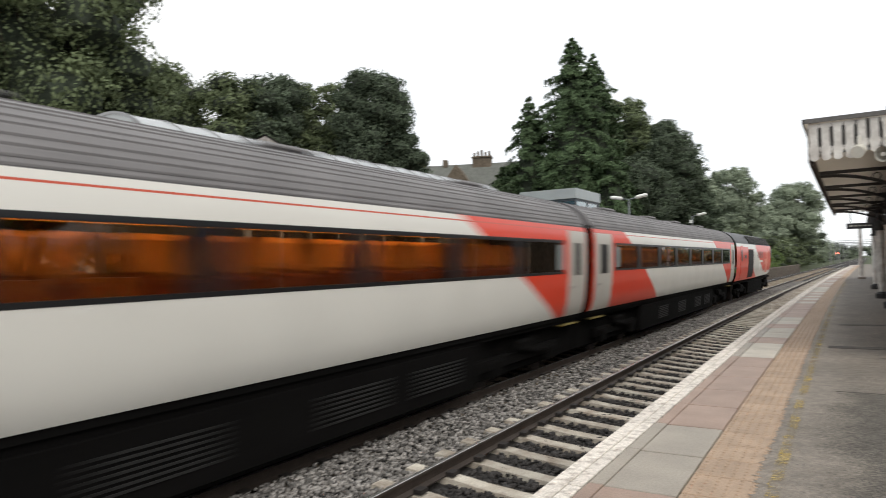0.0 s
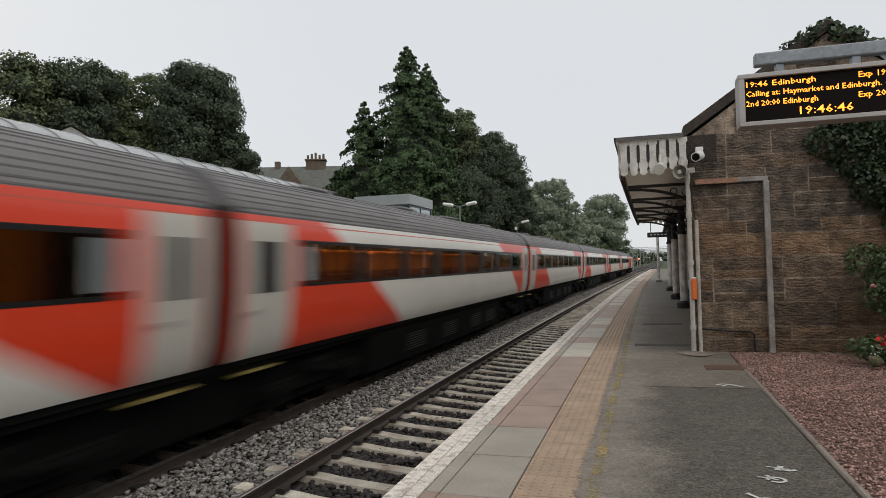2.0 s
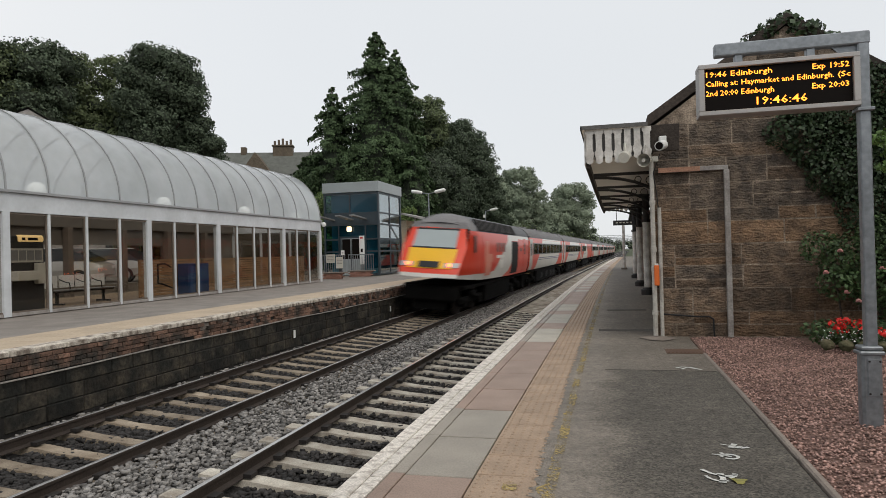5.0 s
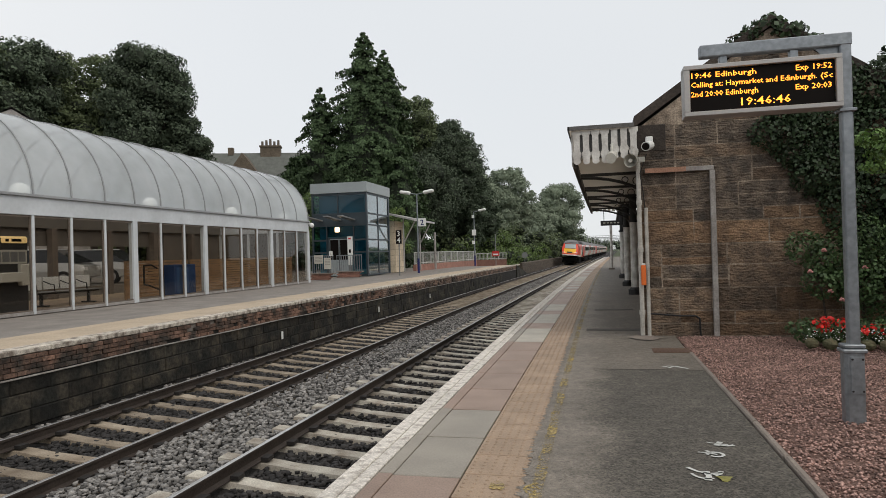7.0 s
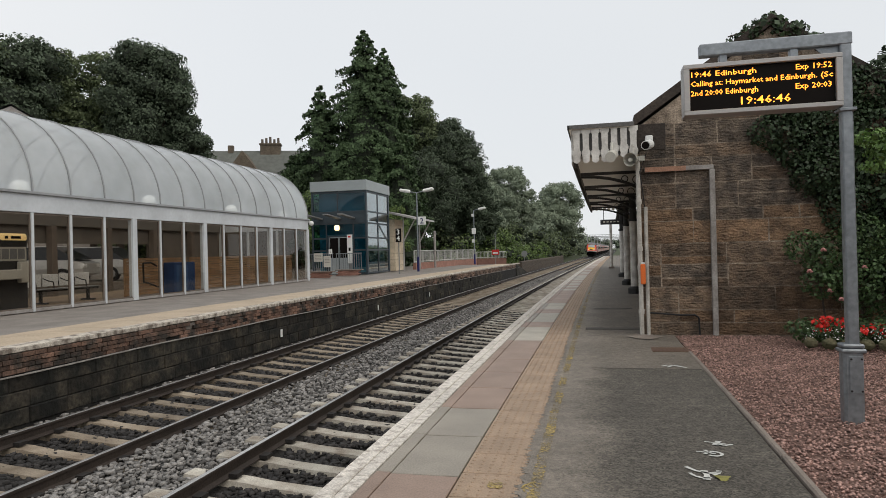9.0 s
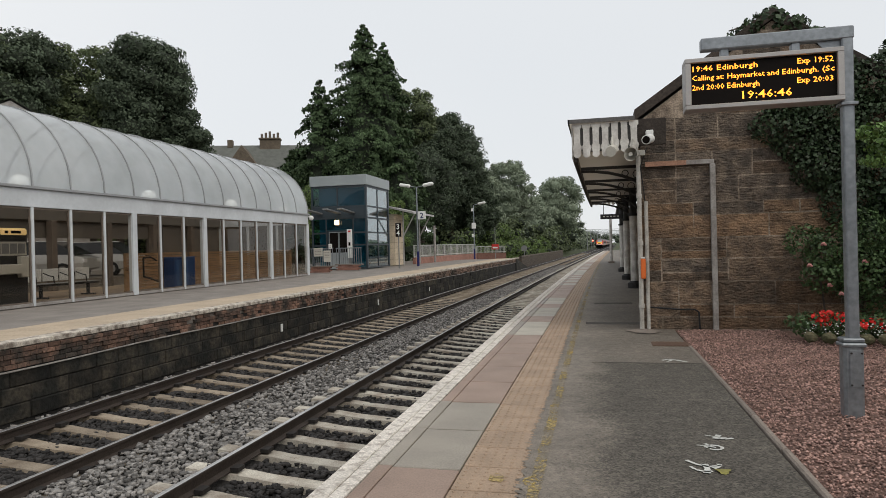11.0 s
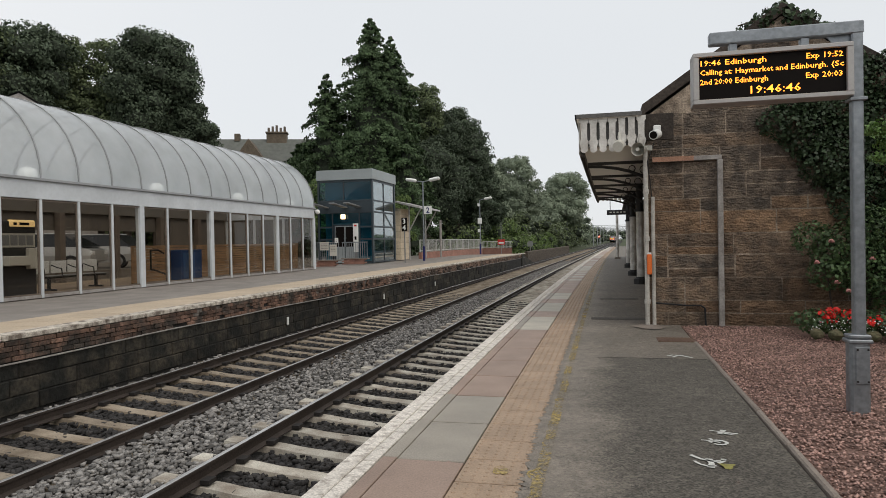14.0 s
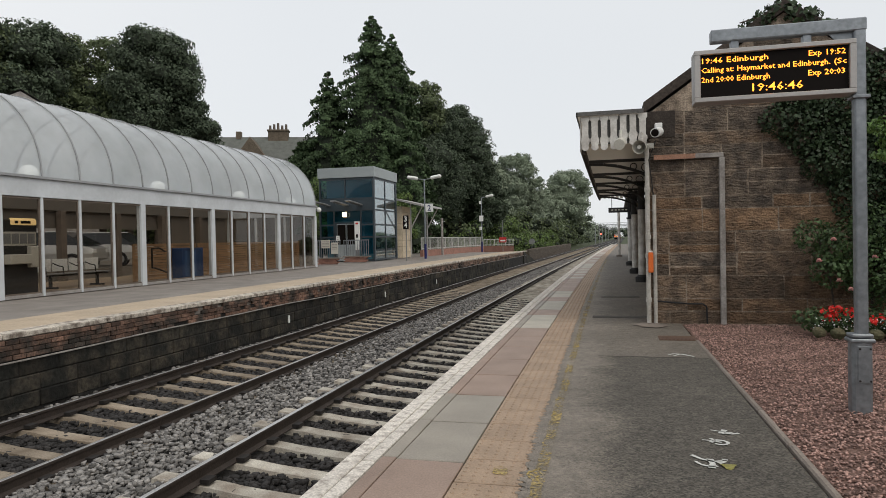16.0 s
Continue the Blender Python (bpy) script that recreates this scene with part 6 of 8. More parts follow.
for x0, x1, yw in ((-14.9, -13.6, 32.6), (-14.6, -13.1, 35.6)):
    pl = thing("brick_planter_wall", "low red brick wall topped by a grey railing", "wall", "brick planters", "structure")
    for r_ in range(4):
        for k in range(int((x1 - x0) / 0.225)):
            c = B()
            xx = x0 + k * 0.225 + (0.1 if r_ % 2 else 0)
            box(c, (xx, yw, PLAT_L + r_ * 0.075), (xx + 0.215, yw + 0.22, PLAT_L + r_ * 0.075 + 0.068), 0.004)
            part("brick", c, M_BRICK_RED, pl)
    c = B()
    box(c, (x0 - 0.04, yw - 0.04, PLAT_L + 0.3), (x1 + 0.1, yw + 0.26, PLAT_L + 0.36), 0.01)
    part("capping", c, M_KERB, pl)
    for k in range(12):
        c = B()
        xx = x0 + (x1 - x0) * k / 11
        box(c, (xx - 0.015, yw + 0.09, PLAT_L + 0.36), (xx + 0.015, yw + 0.12, PLAT_L + 1.25))
        part("baluster", c, M_GALV, pl)
    c = B()
    box(c, (x0 - 0.03, yw + 0.08, PLAT_L + 1.25), (x1 + 0.03, yw + 0.13, PLAT_L + 1.3))
    part("top_rail", c, M_GALV, pl)
for x, z, w, h in ((-14.6, 1.05, 0.5, 0.45), (-14.05, 0.75, 0.4, 0.6), (-13.75, 1.45, 0.2, 0.25)):
    c = B()
    box(c, (x, 32.55, z), (x + w, 32.57, z + h), 0.004)
    po = solo("notice", c, M_CREAM if w > 0.3 else M_WHITE, "pale printed notice fixed to the railing", "sign", "railing notices")
    for k in range(4):
        c = B()
        box(c, (x + 0.06, 32.545, z + h - 0.12 - 0.08 * k), (x + w - 0.06, 32.5495, z + h - 0.09 - 0.08 * k))
        part("lettering_bar", c, M_PIPE, po)

# ---- ashlar shelter, signs, lamps, railings ----
aw = B()
box(aw, (-13.95, 43.4, PLAT_L), (-13.45, 45.3, 3.75))
ash = solo("wall_ashlar", aw, M_MORTAR, "pale ashlar stone wall of a small shelter", "wall", kind="structure")
for r_ in range(9):
    y = 43.4
    while y < 45.2:
        w = 0.62 if (r_ + int(y * 3)) % 2 else 0.95
        w = min(w, 45.3 - y)
        c = B()
        box(c, (-13.46, y + 0.008, PLAT_L + r_ * 0.395 + 0.008), (-13.42, y + w - 0.008, PLAT_L + r_ * 0.395 + 0.388), 0.008)
        part("stone_block", c, M_ASHLAR, ash)
        y += w
for r_ in range(9):
    c = B()
    box(c, (-13.94, 43.36, PLAT_L + r_ * 0.395 + 0.008), (-13.46, 43.4, PLAT_L + r_ * 0.395 + 0.388), 0.008)
    part("stone_block", c, M_ASHLAR, ash)
c = B()
v = [c.verts.new(p) for p in ((-14.2, 42.8, 4.25), (-11.9, 42.8, 3.68), (-11.9, 48.7, 3.68), (-14.2, 48.7, 4.25))]
w_ = [c.verts.new(p_.co + Vector((0, 0, 0.12))) for p_ in v]
c.faces.new(v[::-1])
c.faces.new(w_)
for i in range(4):
    c.faces.new((v[i], v[(i + 1) % 4], w_[(i + 1) % 4], w_[i]))
for y in (43.7, 48.0):
    cyl(c, (-12.9, y, PLAT_L), (-12.9, y, 3.94), 0.05, 8)
    cyl(c, (-12.9, y, 2.2), (-12.05, y, 3.74), 0.05, 8)
solo("shelter_roof", c, M_ALU, "thin sloping grey shelter roof on bent steel posts", "roof", kind="structure")
cs34 = thing("car_stop_sign", "black car stop sign with white numerals on a post", "sign")
c = B()
cyl(c, (-11.25, 37.1, PLAT_L), (-11.25, 37.1, 2.1), 0.035, 8)
part("post", c, M_STEELGREY, cs34)
c = B()
box(c, (-11.42, 37.03, 2.05), (-11.08, 37.1, 2.85), 0.008)
part("plate", c, M_SCREEN, cs34)


def plain_text(body, size, material, m, parent):
    cu = bpy.data.curves.new("lettering", "FONT")
    cu.body, cu.size, cu.align_x, cu.extrude, cu.offset = body, size, "CENTER", 0.002, 0.006
    cu.resolution_u = 2
    tmp = bpy.data.objects.new("tmp", cu)
    scene.collection.objects.link(tmp)
    bpy.context.view_layer.update()
    me = bpy.data.meshes.new_from_object(tmp.evaluated_get(bpy.context.evaluated_depsgraph_get()))
    bpy.data.objects.remove(tmp)
    me.materials.clear()
    ob = part_mesh("numeral", me, material, parent)
    ob.matrix_basis = m
    return ob


plain_text("3", 0.42, M_WHITE, pose(-11.25, 37.02, 2.5, 90), cs34)
plain_text("4", 0.42, M_WHITE, pose(-11.25, 37.02, 2.13, 90), cs34)


def lamp_post(x, y, h, heads, label):
    lp = thing("lamp_post", label, "lamp post", "platform lamps")
    c = B()
    cyl(c, (x, y, PLAT_L + 0.95), (x, y, h), 0.055, 10, 0.04)
    part("pole", c, M_GALV, lp)
    c = B()
    cyl(c, (x, y, PLAT_L), (x, y, PLAT_L + 0.95), 0.08, 10)
    part("pole_base", c, M_NAVY, lp, "navy painted lower pole")
    for s in heads:
        c = B()
        cyl(c, (x, y, h - 0.02), (x + s * 0.55, y, h + 0.08), 0.025, 8)
        part("bracket", c, M_GALV, lp)
        c = B()
        box(c, (-0.36, -0.16, -0.09), (0.36, 0.16, 0.12), 0.07, pose(x + s * 0.78, y, h + 0.12, 0, -s * 10, 0))
        part("lantern", c, M_WHITE, lp, "pale lantern head")
    return lp


lamp_post(-11.18, 41.1, 5.3, (-1, 1), "twin-headed platform lamp with a navy base")
c = B()
box(c, (-11.1, 41.0, 3.2), (-10.6, 41.06, 3.72), 0.006)
p2 = solo("platform_number_sign", c, M_WHITE, "white platform number sign on the lamp post", "sign")
plain_text("2", 0.5, M_NAVY, pose(-10.85, 40.99, 3.28, 90), p2)
l2 = lamp_post(-10.92, 60.1, 5.2, (1,), "single-headed platform lamp with a camera")
for z, s in ((3.0, 0.28), (2.2, 0.16), (4.6, 0.14)):
    c = B()
    box(c, (-11.1, 59.9, z), (-11.1 + s * 1.3, 60.02, z + s * 1.9), 0.01)
    part("equipment_box", c, M_WHITE, l2, "small white equipment box")
c = B()
cyl(c, (-12.45, 50.9, PLAT_L), (-12.45, 50.9, 3.1), 0.09, 10)
solo("white_post", c, M_PIPE, "plain pale post behind the railing", "post")


def railing(x0, y0, x1, y1, n, zt):
    f = thing("railing", "grey galvanised steel platform railing with close bars", "railing", "railings", "structure")
    for k in range(n + 1):
        t = k / n
        x, y = x0 + (x1 - x0) * t, y0 + (y1 - y0) * t
        r_ = 0.035 if k % 8 == 0 else 0.014
        c = B()
        box(c, (x - r_, y - r_, PLAT_L + 0.45), (x + r_, y + r_, zt))
        part("bar" if k % 8 else "post", c, M_RAILPAINT, f)
    for z in (zt, PLAT_L + 0.55):
        c = B()
        cyl(c, (x0, y0, z), (x1, y1, z), 0.03, 6)
        part("rail", c, M_RAILPAINT, f)
    c = B()
    d = Vector((x1 - x0, y1 - y0, 0)).normalized()
    nn = Vector((-d.y, d.x, 0)) * 0.12
    v = [c.verts.new(Vector(p) + q) for p in ((x0, y0, PLAT_L - 0.3), (x1, y1, PLAT_L - 0.3)) for q in (nn, -nn)]
    w_ = [c.verts.new(p_.co + Vector((0, 0, 0.75))) for p_ in v]
    for fc in ((0, 1, 3, 2),):
        c.faces.new([w_[i] for i in fc])
    for a, b in ((0, 1), (1, 3), (3, 2), (2, 0)):
        c.faces.new((v[a], v[b], w_[b], w_[a]))
    part("plinth", c, M_BRICK_RED, f, "low red brick plinth")


railing(-13.2, 47.4, -11.9, 66.0, 76, 1.55)
railing(-11.9, 66.5, -8.9, 67.0, 22, 1.3)
rsn = thing("warning_sign", "red and white warning sign on a pole", "sign")
c = B()
cyl(c, (-9.55, 64.0, -0.5), (-9.55, 64.0, 3.2), 0.035, 8)
part("pole", c, M_STEELGREY, rsn)
c = B()
box(c, (-9.9, 63.93, 1.0), (-9.2, 63.96, 1.5), 0.005)
part("plate", c, M_RED, rsn)
c = B()
box(c, (-9.8, 63.92, 1.1), (-9.3, 63.929, 1.25))
part("lettering_bar", c, M_WHITE, rsn)
rd = thing("round_track_sign", "round grey sign board on a post by the line", "sign")
c = B()
cyl(c, (-8.2, 78, 0.95), (-8.2, 78.03, 0.95), 0.36, 16)
part("disc", c, M_STEELGREY, rd)
c = B()
cyl(c, (-8.2, 78.06, -1.2), (-8.2, 78.06, 1.0), 0.04, 8)
part("post", c, M_STEELGREY, rd)

# ---- houses beyond the station ----
hs1 = thing("stone_house", "old stone house with a slate roof and tall chimney", "house")
hm = pose(-38.7, 70.0, 0.55, 0, 0, 20)
c = B()
box(c, (-8, -3, GROUND_Z), (8, 4, 10.0), m=hm)
part("wall", c, M_HOUSE, hs1)
c = B()
a = [hm @ Vector(p) for p in ((-8, -3.4, 9.8), (8, -3.4, 9.8), (8, 0.5, 13.3), (-8, 0.5, 13.3), (-8, 4.4, 9.8), (8, 4.4, 9.8))]
v = [c.verts.new(p) for p in a]
for f in ((0, 1, 2, 3), (3, 2, 5, 4), (0, 3, 4), (1, 5, 2)):
    c.faces.new([v[i] for i in f])
part("roof", c, M_SLATE, hs1)
c = B()
a = [hm @ Vector(p) for p in ((-2.5, -4.5, 9.8), (1.5, -4.5, 9.8), (-0.5, -4.5, 12.6), (-0.5, -0.4, 12.6), (-2.5, -2.0, 9.8), (1.5, -2, 9.8))]
v = [c.verts.new(p) for p in a]
for f in ((0, 1, 2), (0, 2, 3, 4), (1, 5, 3, 2)):
    c.faces.new([v[i] for i in f])
part("dormer_gable", c, M_HOUSE, hs1, "stone dormer gable")
c = B()
box(c, (0.8, -0.1, 12.6), (3.1, 1.1, 13.9), 0.03, hm)
box(c, (0.7, -0.2, 13.9), (3.2, 1.2, 14.1), 0.03, hm)
ch = part("chimney", c, M_HOUSE, hs1)
for k in range(5):
    c = B()
    p = hm @ Vector((1.0 + k * 0.46, 0.5, 14.1))
    cyl(c, p, p + Vector((0, 0, 0.55 + 0.14 * (k % 3))), 0.16, 8, 0.14)
    part("chimney_pot", c, M_COLBRICK, ch)
for x in (-7.8, -2.6, 7.8):
    c = B()
    box(c, (x - 0.3, 0.1, 13.0), (x + 0.3, 0.9, 13.9), 0.02, hm)
    part("finial", c, M_HOUSE, hs1)
hs2 = thing("gabled_house", "pale gabled roof showing over the hall vault", "house")
hm = pose(-26.6, 25.0, 0.2, 0, 0, -35)
c = B()
box(c, (-4, -3, GROUND_Z), (2.6, 3, 6.3), m=hm)
part("wall", c, M_PIPE, hs2)
c = B()
v = [c.verts.new(hm @ Vector(p)) for p in ((-4.2, -3.2, 6.25), (2.8, -3.2, 6.25), (2.8, 0, 8.05), (-4.2, 0, 8.05), (-4.2, 3.2, 6.25), (2.8, 3.2, 6.25))]
for f in ((0, 1, 2, 3), (3, 2, 5, 4), (0, 3, 4)):
    c.faces.new([v[i] for i in f])
part("roof", c, M_SLATE, hs2)
c = B()
v = [c.verts.new(hm @ Vector(p)) for p in ((2.7, -3.1, 6.25), (2.7, 3.1, 6.25), (2.7, 0, 7.97))]
c.faces.new(v)
part("gable", c, M_PIPE, hs2)

# ---- trees and hedges ----
M_LEAF_DARK = mat("broad_leaf_dark", (0.078, 0.103, 0.066), 0.7, var=0.25, scale=0.4, grain=3, bump=0.0, island=0.2, spec=0.2)
M_LEAF_MID = mat("broad_leaf_mid", (0.122, 0.152, 0.076), 0.7, var=0.28, scale=0.4, grain=3, bump=0.0, island=0.2, spec=0.2)
M_LEAF_CONIFER = mat("conifer_frond", (0.072, 0.112, 0.052), 0.7, var=0.28, scale=0.4, grain=3, bump=0.0, island=0.2, spec=0.2)
# distance haze is put into this pale, low-contrast leaf colour
M_LEAF_HAZE = mat("haze_paled_leaf", (0.23, 0.27, 0.195), 0.9, var=0.14, scale=0.3, grain=3, bump=0.0, island=0.1, spec=0.15)
M_LEAF_LIGHT = mat("light_leaf", (0.125, 0.18, 0.058), 0.7, var=0.28, scale=0.4, grain=3, bump=0.0, island=0.2, spec=0.2)
# shade between the leaves is put into this near-black filler colour
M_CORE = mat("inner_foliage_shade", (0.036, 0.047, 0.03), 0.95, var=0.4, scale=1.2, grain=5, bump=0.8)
r6 = np.random.default_rng(11)


def crown_mesh(blobs, count, size):
    count, size = int(count * 1.3), size * 0.82
    blobs = np.array(blobs)
    w = (blobs[:, 3] * blobs[:, 4] + blobs[:, 3] * blobs[:, 5]) ** 0.95
    pick = r6.choice(len(blobs), count, p=w / w.sum())
    d = r6.normal(0, 1, (count, 3))
    d /= np.linalg.norm(d, axis=1)[:, None]
    rad = 0.62 + 0.46 * r6.random((count, 1)) ** 0.7
    c = blobs[pick, :3] + d * rad * blobs[pick, 3:]
    return leaf_mesh("crown", c, d, size, r6, 0.32)


def broad_tree(x, y, top, r, base, material, label, count=9000, size=0.26, masses=20, core=True, open_crown=False):
    """Tapered trunk, forking limbs and a crown of leaf sprays on boughs that carry smaller tufts."""
    t = thing("tree", label, "tree", "trees round the station")
    h = top - base
    zc, rz = base + h * 0.52, h * 0.52
    boughs, tufts = [], []
    for k in range(masses):
        u = (k + 0.5) / masses
        a = k * 2.399 + r6.normal(0, 0.35)
        v = 1 - 1.85 * u
        q = math.sqrt(max(0.0, 1 - v * v)) * r6.uniform(0.75, 1.05)
        br = r * r6.uniform(0.27, 0.40) * (0.8 if open_crown else 1.0)
        bx = x + (r - br * 0.85) * q * math.cos(a)
        by = y + (r - br * 0.85) * q * math.sin(a)
        bz = min(zc + (rz - br * 0.7) * v * r6.uniform(0.9, 1.03), top - br * 0.75)
        boughs.append((bx, by, bz, br, br, br * 0.78))
        for _ in range(11):
            d = r6.normal(0, 1, 3) + np.array([0, 0, 0.25])
            d /= np.linalg.norm(d)
            tr = br * r6.uniform(0.24, 0.46)
            tufts.append((bx + d[0] * br * 0.85, by + d[1] * br * 0.85, bz + d[2] * br * 0.68, tr, tr, tr * 0.72))
    if not open_crown:
        boughs.append((x, y, zc, r * 0.62, r * 0.62, rz * 0.66))
    part_mesh("crown", crown_mesh(tufts + boughs, count, size), material, t, kind="stuff")
    b = B()
    cyl(b, (x, y, GROUND_Z), (x, y, base + h * 0.25), 0.045 * r + 0.18, 10, 0.03 * r + 0.1)
    cyl(b, (x, y, base + h * 0.25), (x, y, base + h * 0.8), 0.03 * r + 0.1, 8, 0.04)
    for p in boughs[:masses]:
        st = Vector((x, y, base + h * r6.uniform(0.05, 0.45)))
        mid = st.lerp(Vector(p[:3]), 0.55) + Vector((0, 0, 0.3))
        cyl(b, st, mid, 0.11, 6, 0.06)
        cyl(b, mid, Vector(p[:3]), 0.06, 6, 0.02)
    part("trunk", b, M_BARK, t)
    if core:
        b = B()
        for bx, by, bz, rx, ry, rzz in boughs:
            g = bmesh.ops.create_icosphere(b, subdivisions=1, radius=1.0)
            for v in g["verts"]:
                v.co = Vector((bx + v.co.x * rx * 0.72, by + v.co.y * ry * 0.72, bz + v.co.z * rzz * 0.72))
        part("inner_foliage", b, M_LEAF_HAZE if material is M_LEAF_HAZE else M_CORE, t, "inner foliage filler coloured as shade, or haze on far trees", kind="stuff")
    return t


def conifer(x, y, top, r, base, label, count=14000, lean=0.0):
    """Whorls of long drooping boughs with a ragged outline and hanging sprays."""
    t = thing("conifer", label, "tree", "trees round the station")
    h = top - base
    nb = int(14 * h * (r / 5) ** 0.5) + 24
    ub = np.sort(r6.random(nb) ** 0.85)
    ab = np.arange(nb) * 2.399 + r6.normal(0, 0.5, nb)
    lb = (r * (1 - ub ** 3) + 0.2) * r6.uniform(0.62, 1.18, nb)
    rise = r6.uniform(-0.1, 0.35, nb)
    pick = r6.choice(nb, count, p=(lb + 0.35) ** 1.25 / ((lb + 0.35) ** 1.25).sum())
    sf = 0.2 + 0.8 * r6.random(count) ** 0.7
    q = lb[pick] * sf
    spread = (0.07 + 0.17 * lb[pick] * (1.06 - sf)) * 1.1
    ang = ab[pick]
    side = r6.normal(0, 1, count) * spread
    z = base + ub[pick] * h + rise[pick] * q - 0.36 * q * sf - np.abs(r6.normal(0, 0.24, count)) * (0.4 + 0.25 * lb[pick])
    c = np.stack([x + q * np.cos(ang) + lean * ub[pick] - side * np.sin(ang), y + q * np.sin(ang) + side * np.cos(ang), z], 1)
    c[:, 2] = np.minimum(c[:, 2], top)
    d = np.stack([np.cos(ang), np.sin(ang), 0.35 * np.ones(count)], 1)
    part_mesh("crown", leaf_mesh("crown", c, d, 0.175, r6), M_LEAF_CONIFER, t, kind="stuff")
    b = B()
    cyl(b, (x, y, GROUND_Z), (x + lean, y, top - 0.1), 0.35, 10, 0.03)
    for k in range(0, nb, 3):
        e = Vector((x + lean * ub[k] + lb[k] * 0.8 * math.cos(ab[k]), y + lb[k] * 0.8 * math.sin(ab[k]), base + ub[k] * h + (rise[k] - 0.3) * lb[k] * 0.8))
        cyl(b, (x + lean * ub[k], y, base + ub[k] * h), e, 0.06, 5, 0.015)
    part("trunk", b, M_BARK, t)
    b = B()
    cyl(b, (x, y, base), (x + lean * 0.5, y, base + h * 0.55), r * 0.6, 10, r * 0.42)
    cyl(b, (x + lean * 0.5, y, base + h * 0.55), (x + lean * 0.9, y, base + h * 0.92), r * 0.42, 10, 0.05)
    part("inner_foliage", b, M_CORE, t, "inner foliage filler coloured as shade, or haze on far trees", kind="stuff")
    return t


broad_tree(-38.5, 19.5, 23.0, 7.2, 1.0, M_LEAF_MID, "tall dark broadleaved tree by the car park", 52000, 0.19, 34)
broad_tree(-50.5, 35.6, 20.0, 5.2, 5.0, M_LEAF_MID, "rounded green tree behind the car park", 18000, 0.198)
broad_tree(-46.0, 30.0, 15.5, 5.0, 3.0, M_LEAF_MID, "lower green tree behind the car park", 12000, 0.198)
broad_tree(-41.0, 35.0, 16.8, 4.8, 4.0, M_LEAF_MID, "spreading green tree behind the hall", 20000, 0.178, 24)
broad_tree(-38.8, 38.0, 17.1, 4.4, 4.0, M_LEAF_DARK, "dark broadleaved tree behind the hall", 24000, 0.168, 26)
broad_tree(-37.6, 43.2, 17.6, 4.3, 5.5, M_LEAF_MID, "thin-crowned green tree with gaps of sky", 17000, 0.158, 20, core=False, open_crown=True)
broad_tree(-39.1, 41.5, 17.3, 3.4, 6.0, M_LEAF_MID, "green tree that fills the gap behind the hall", 16000, 0.16, 20)
broad_tree(-34.6, 42.5, 14.6, 4.2, 3.0, M_LEAF_MID, "lower green tree behind the hall", 20000, 0.168, 22)
broad_tree(-31.2, 41.4, 17.0, 3.75, 6.4, M_LEAF_DARK, "large dark rounded lime tree behind the hall", 36000, 0.150, 30)
broad_tree(-28.7, 42.4, 11.6, 2.2, 7.6, M_LEAF_DARK, "drooping lower limb of a dark tree", 7000, 0.145, 10)
broad_tree(-31.5, 44.5, 11.2, 4.2, 2.5, M_LEAF_DARK, "green shrubs below the lime tree", 16000, 0.162)
conifer(-21.5, 60.2, 23.0, 5.0, 1.0, "tall dark pointed conifer", 52000, 0.2)
conifer(-19.5, 60.8, 21.2, 2.6, 9.0, "slender second top of a dark conifer", 14000)
conifer(-25.3, 58.6, 17.6, 3.2, 1.0, "smaller dark conifer beside a taller one", 22000)
conifer(-28.0, 58.8, 11.5, 2.6, 4.0, "low dark conifer branches near the house", 8000)
conifer(-17.5, 59.0, 12.0, 3.0, 1.0, "broad lower conifer beside the lift tower", 16000)
broad_tree(-20.3, 73.5, 19.7, 4.2, 8.0, M_LEAF_MID, "green broadleaved tree behind the conifers", 20000, 0.188)
broad_tree(-16.2, 74.5, 16.7, 4.4, 4.5, M_LEAF_DARK, "dark rounded broadleaved tree by the line", 24000, 0.185, 26)
broad_tree(-18.6, 70.0, 12.5, 5.6, 2.0, M_LEAF_DARK, "dense dark tree beside the railing", 26000, 0.175, 26)
broad_tree(-13.9, 76.0, 10.0, 3.6, 1.0, M_LEAF_DARK, "dark green tree at the platform end", 16000, 0.175)
broad_tree(-16.2, 52.0, 5.3, 1.6, 0.5, M_LEAF_LIGHT, "bright green bush beside the lift tower", 6400, 0.1, 10)
broad_tree(-22.5, 53.0, 7.2, 3.0, 1.0, M_LEAF_LIGHT, "light green foliage behind the lift tower", 12000, 0.125, 14)
broad_tree(-14.8, 117.0, 16.4, 5.2, 3.0, M_LEAF_HAZE, "hazy green tree in the distance", 16000, 0.25, 20)
broad_tree(-17.5, 100.0, 13.5, 4.8, 1.5, M_LEAF_HAZE, "hazy mid green trackside tree", 14000, 0.24, 20)
broad_tree(-8.0, 154.0, 16.9, 6.2, 3.0, M_LEAF_HAZE, "rounded hazy tree in the distance", 16000, 0.30, 22)
broad_tree(-14.0, 150.0, 12.5, 6.0, 2.0, M_LEAF_HAZE, "hazy tree in the distance", 11000, 0.32, 18)


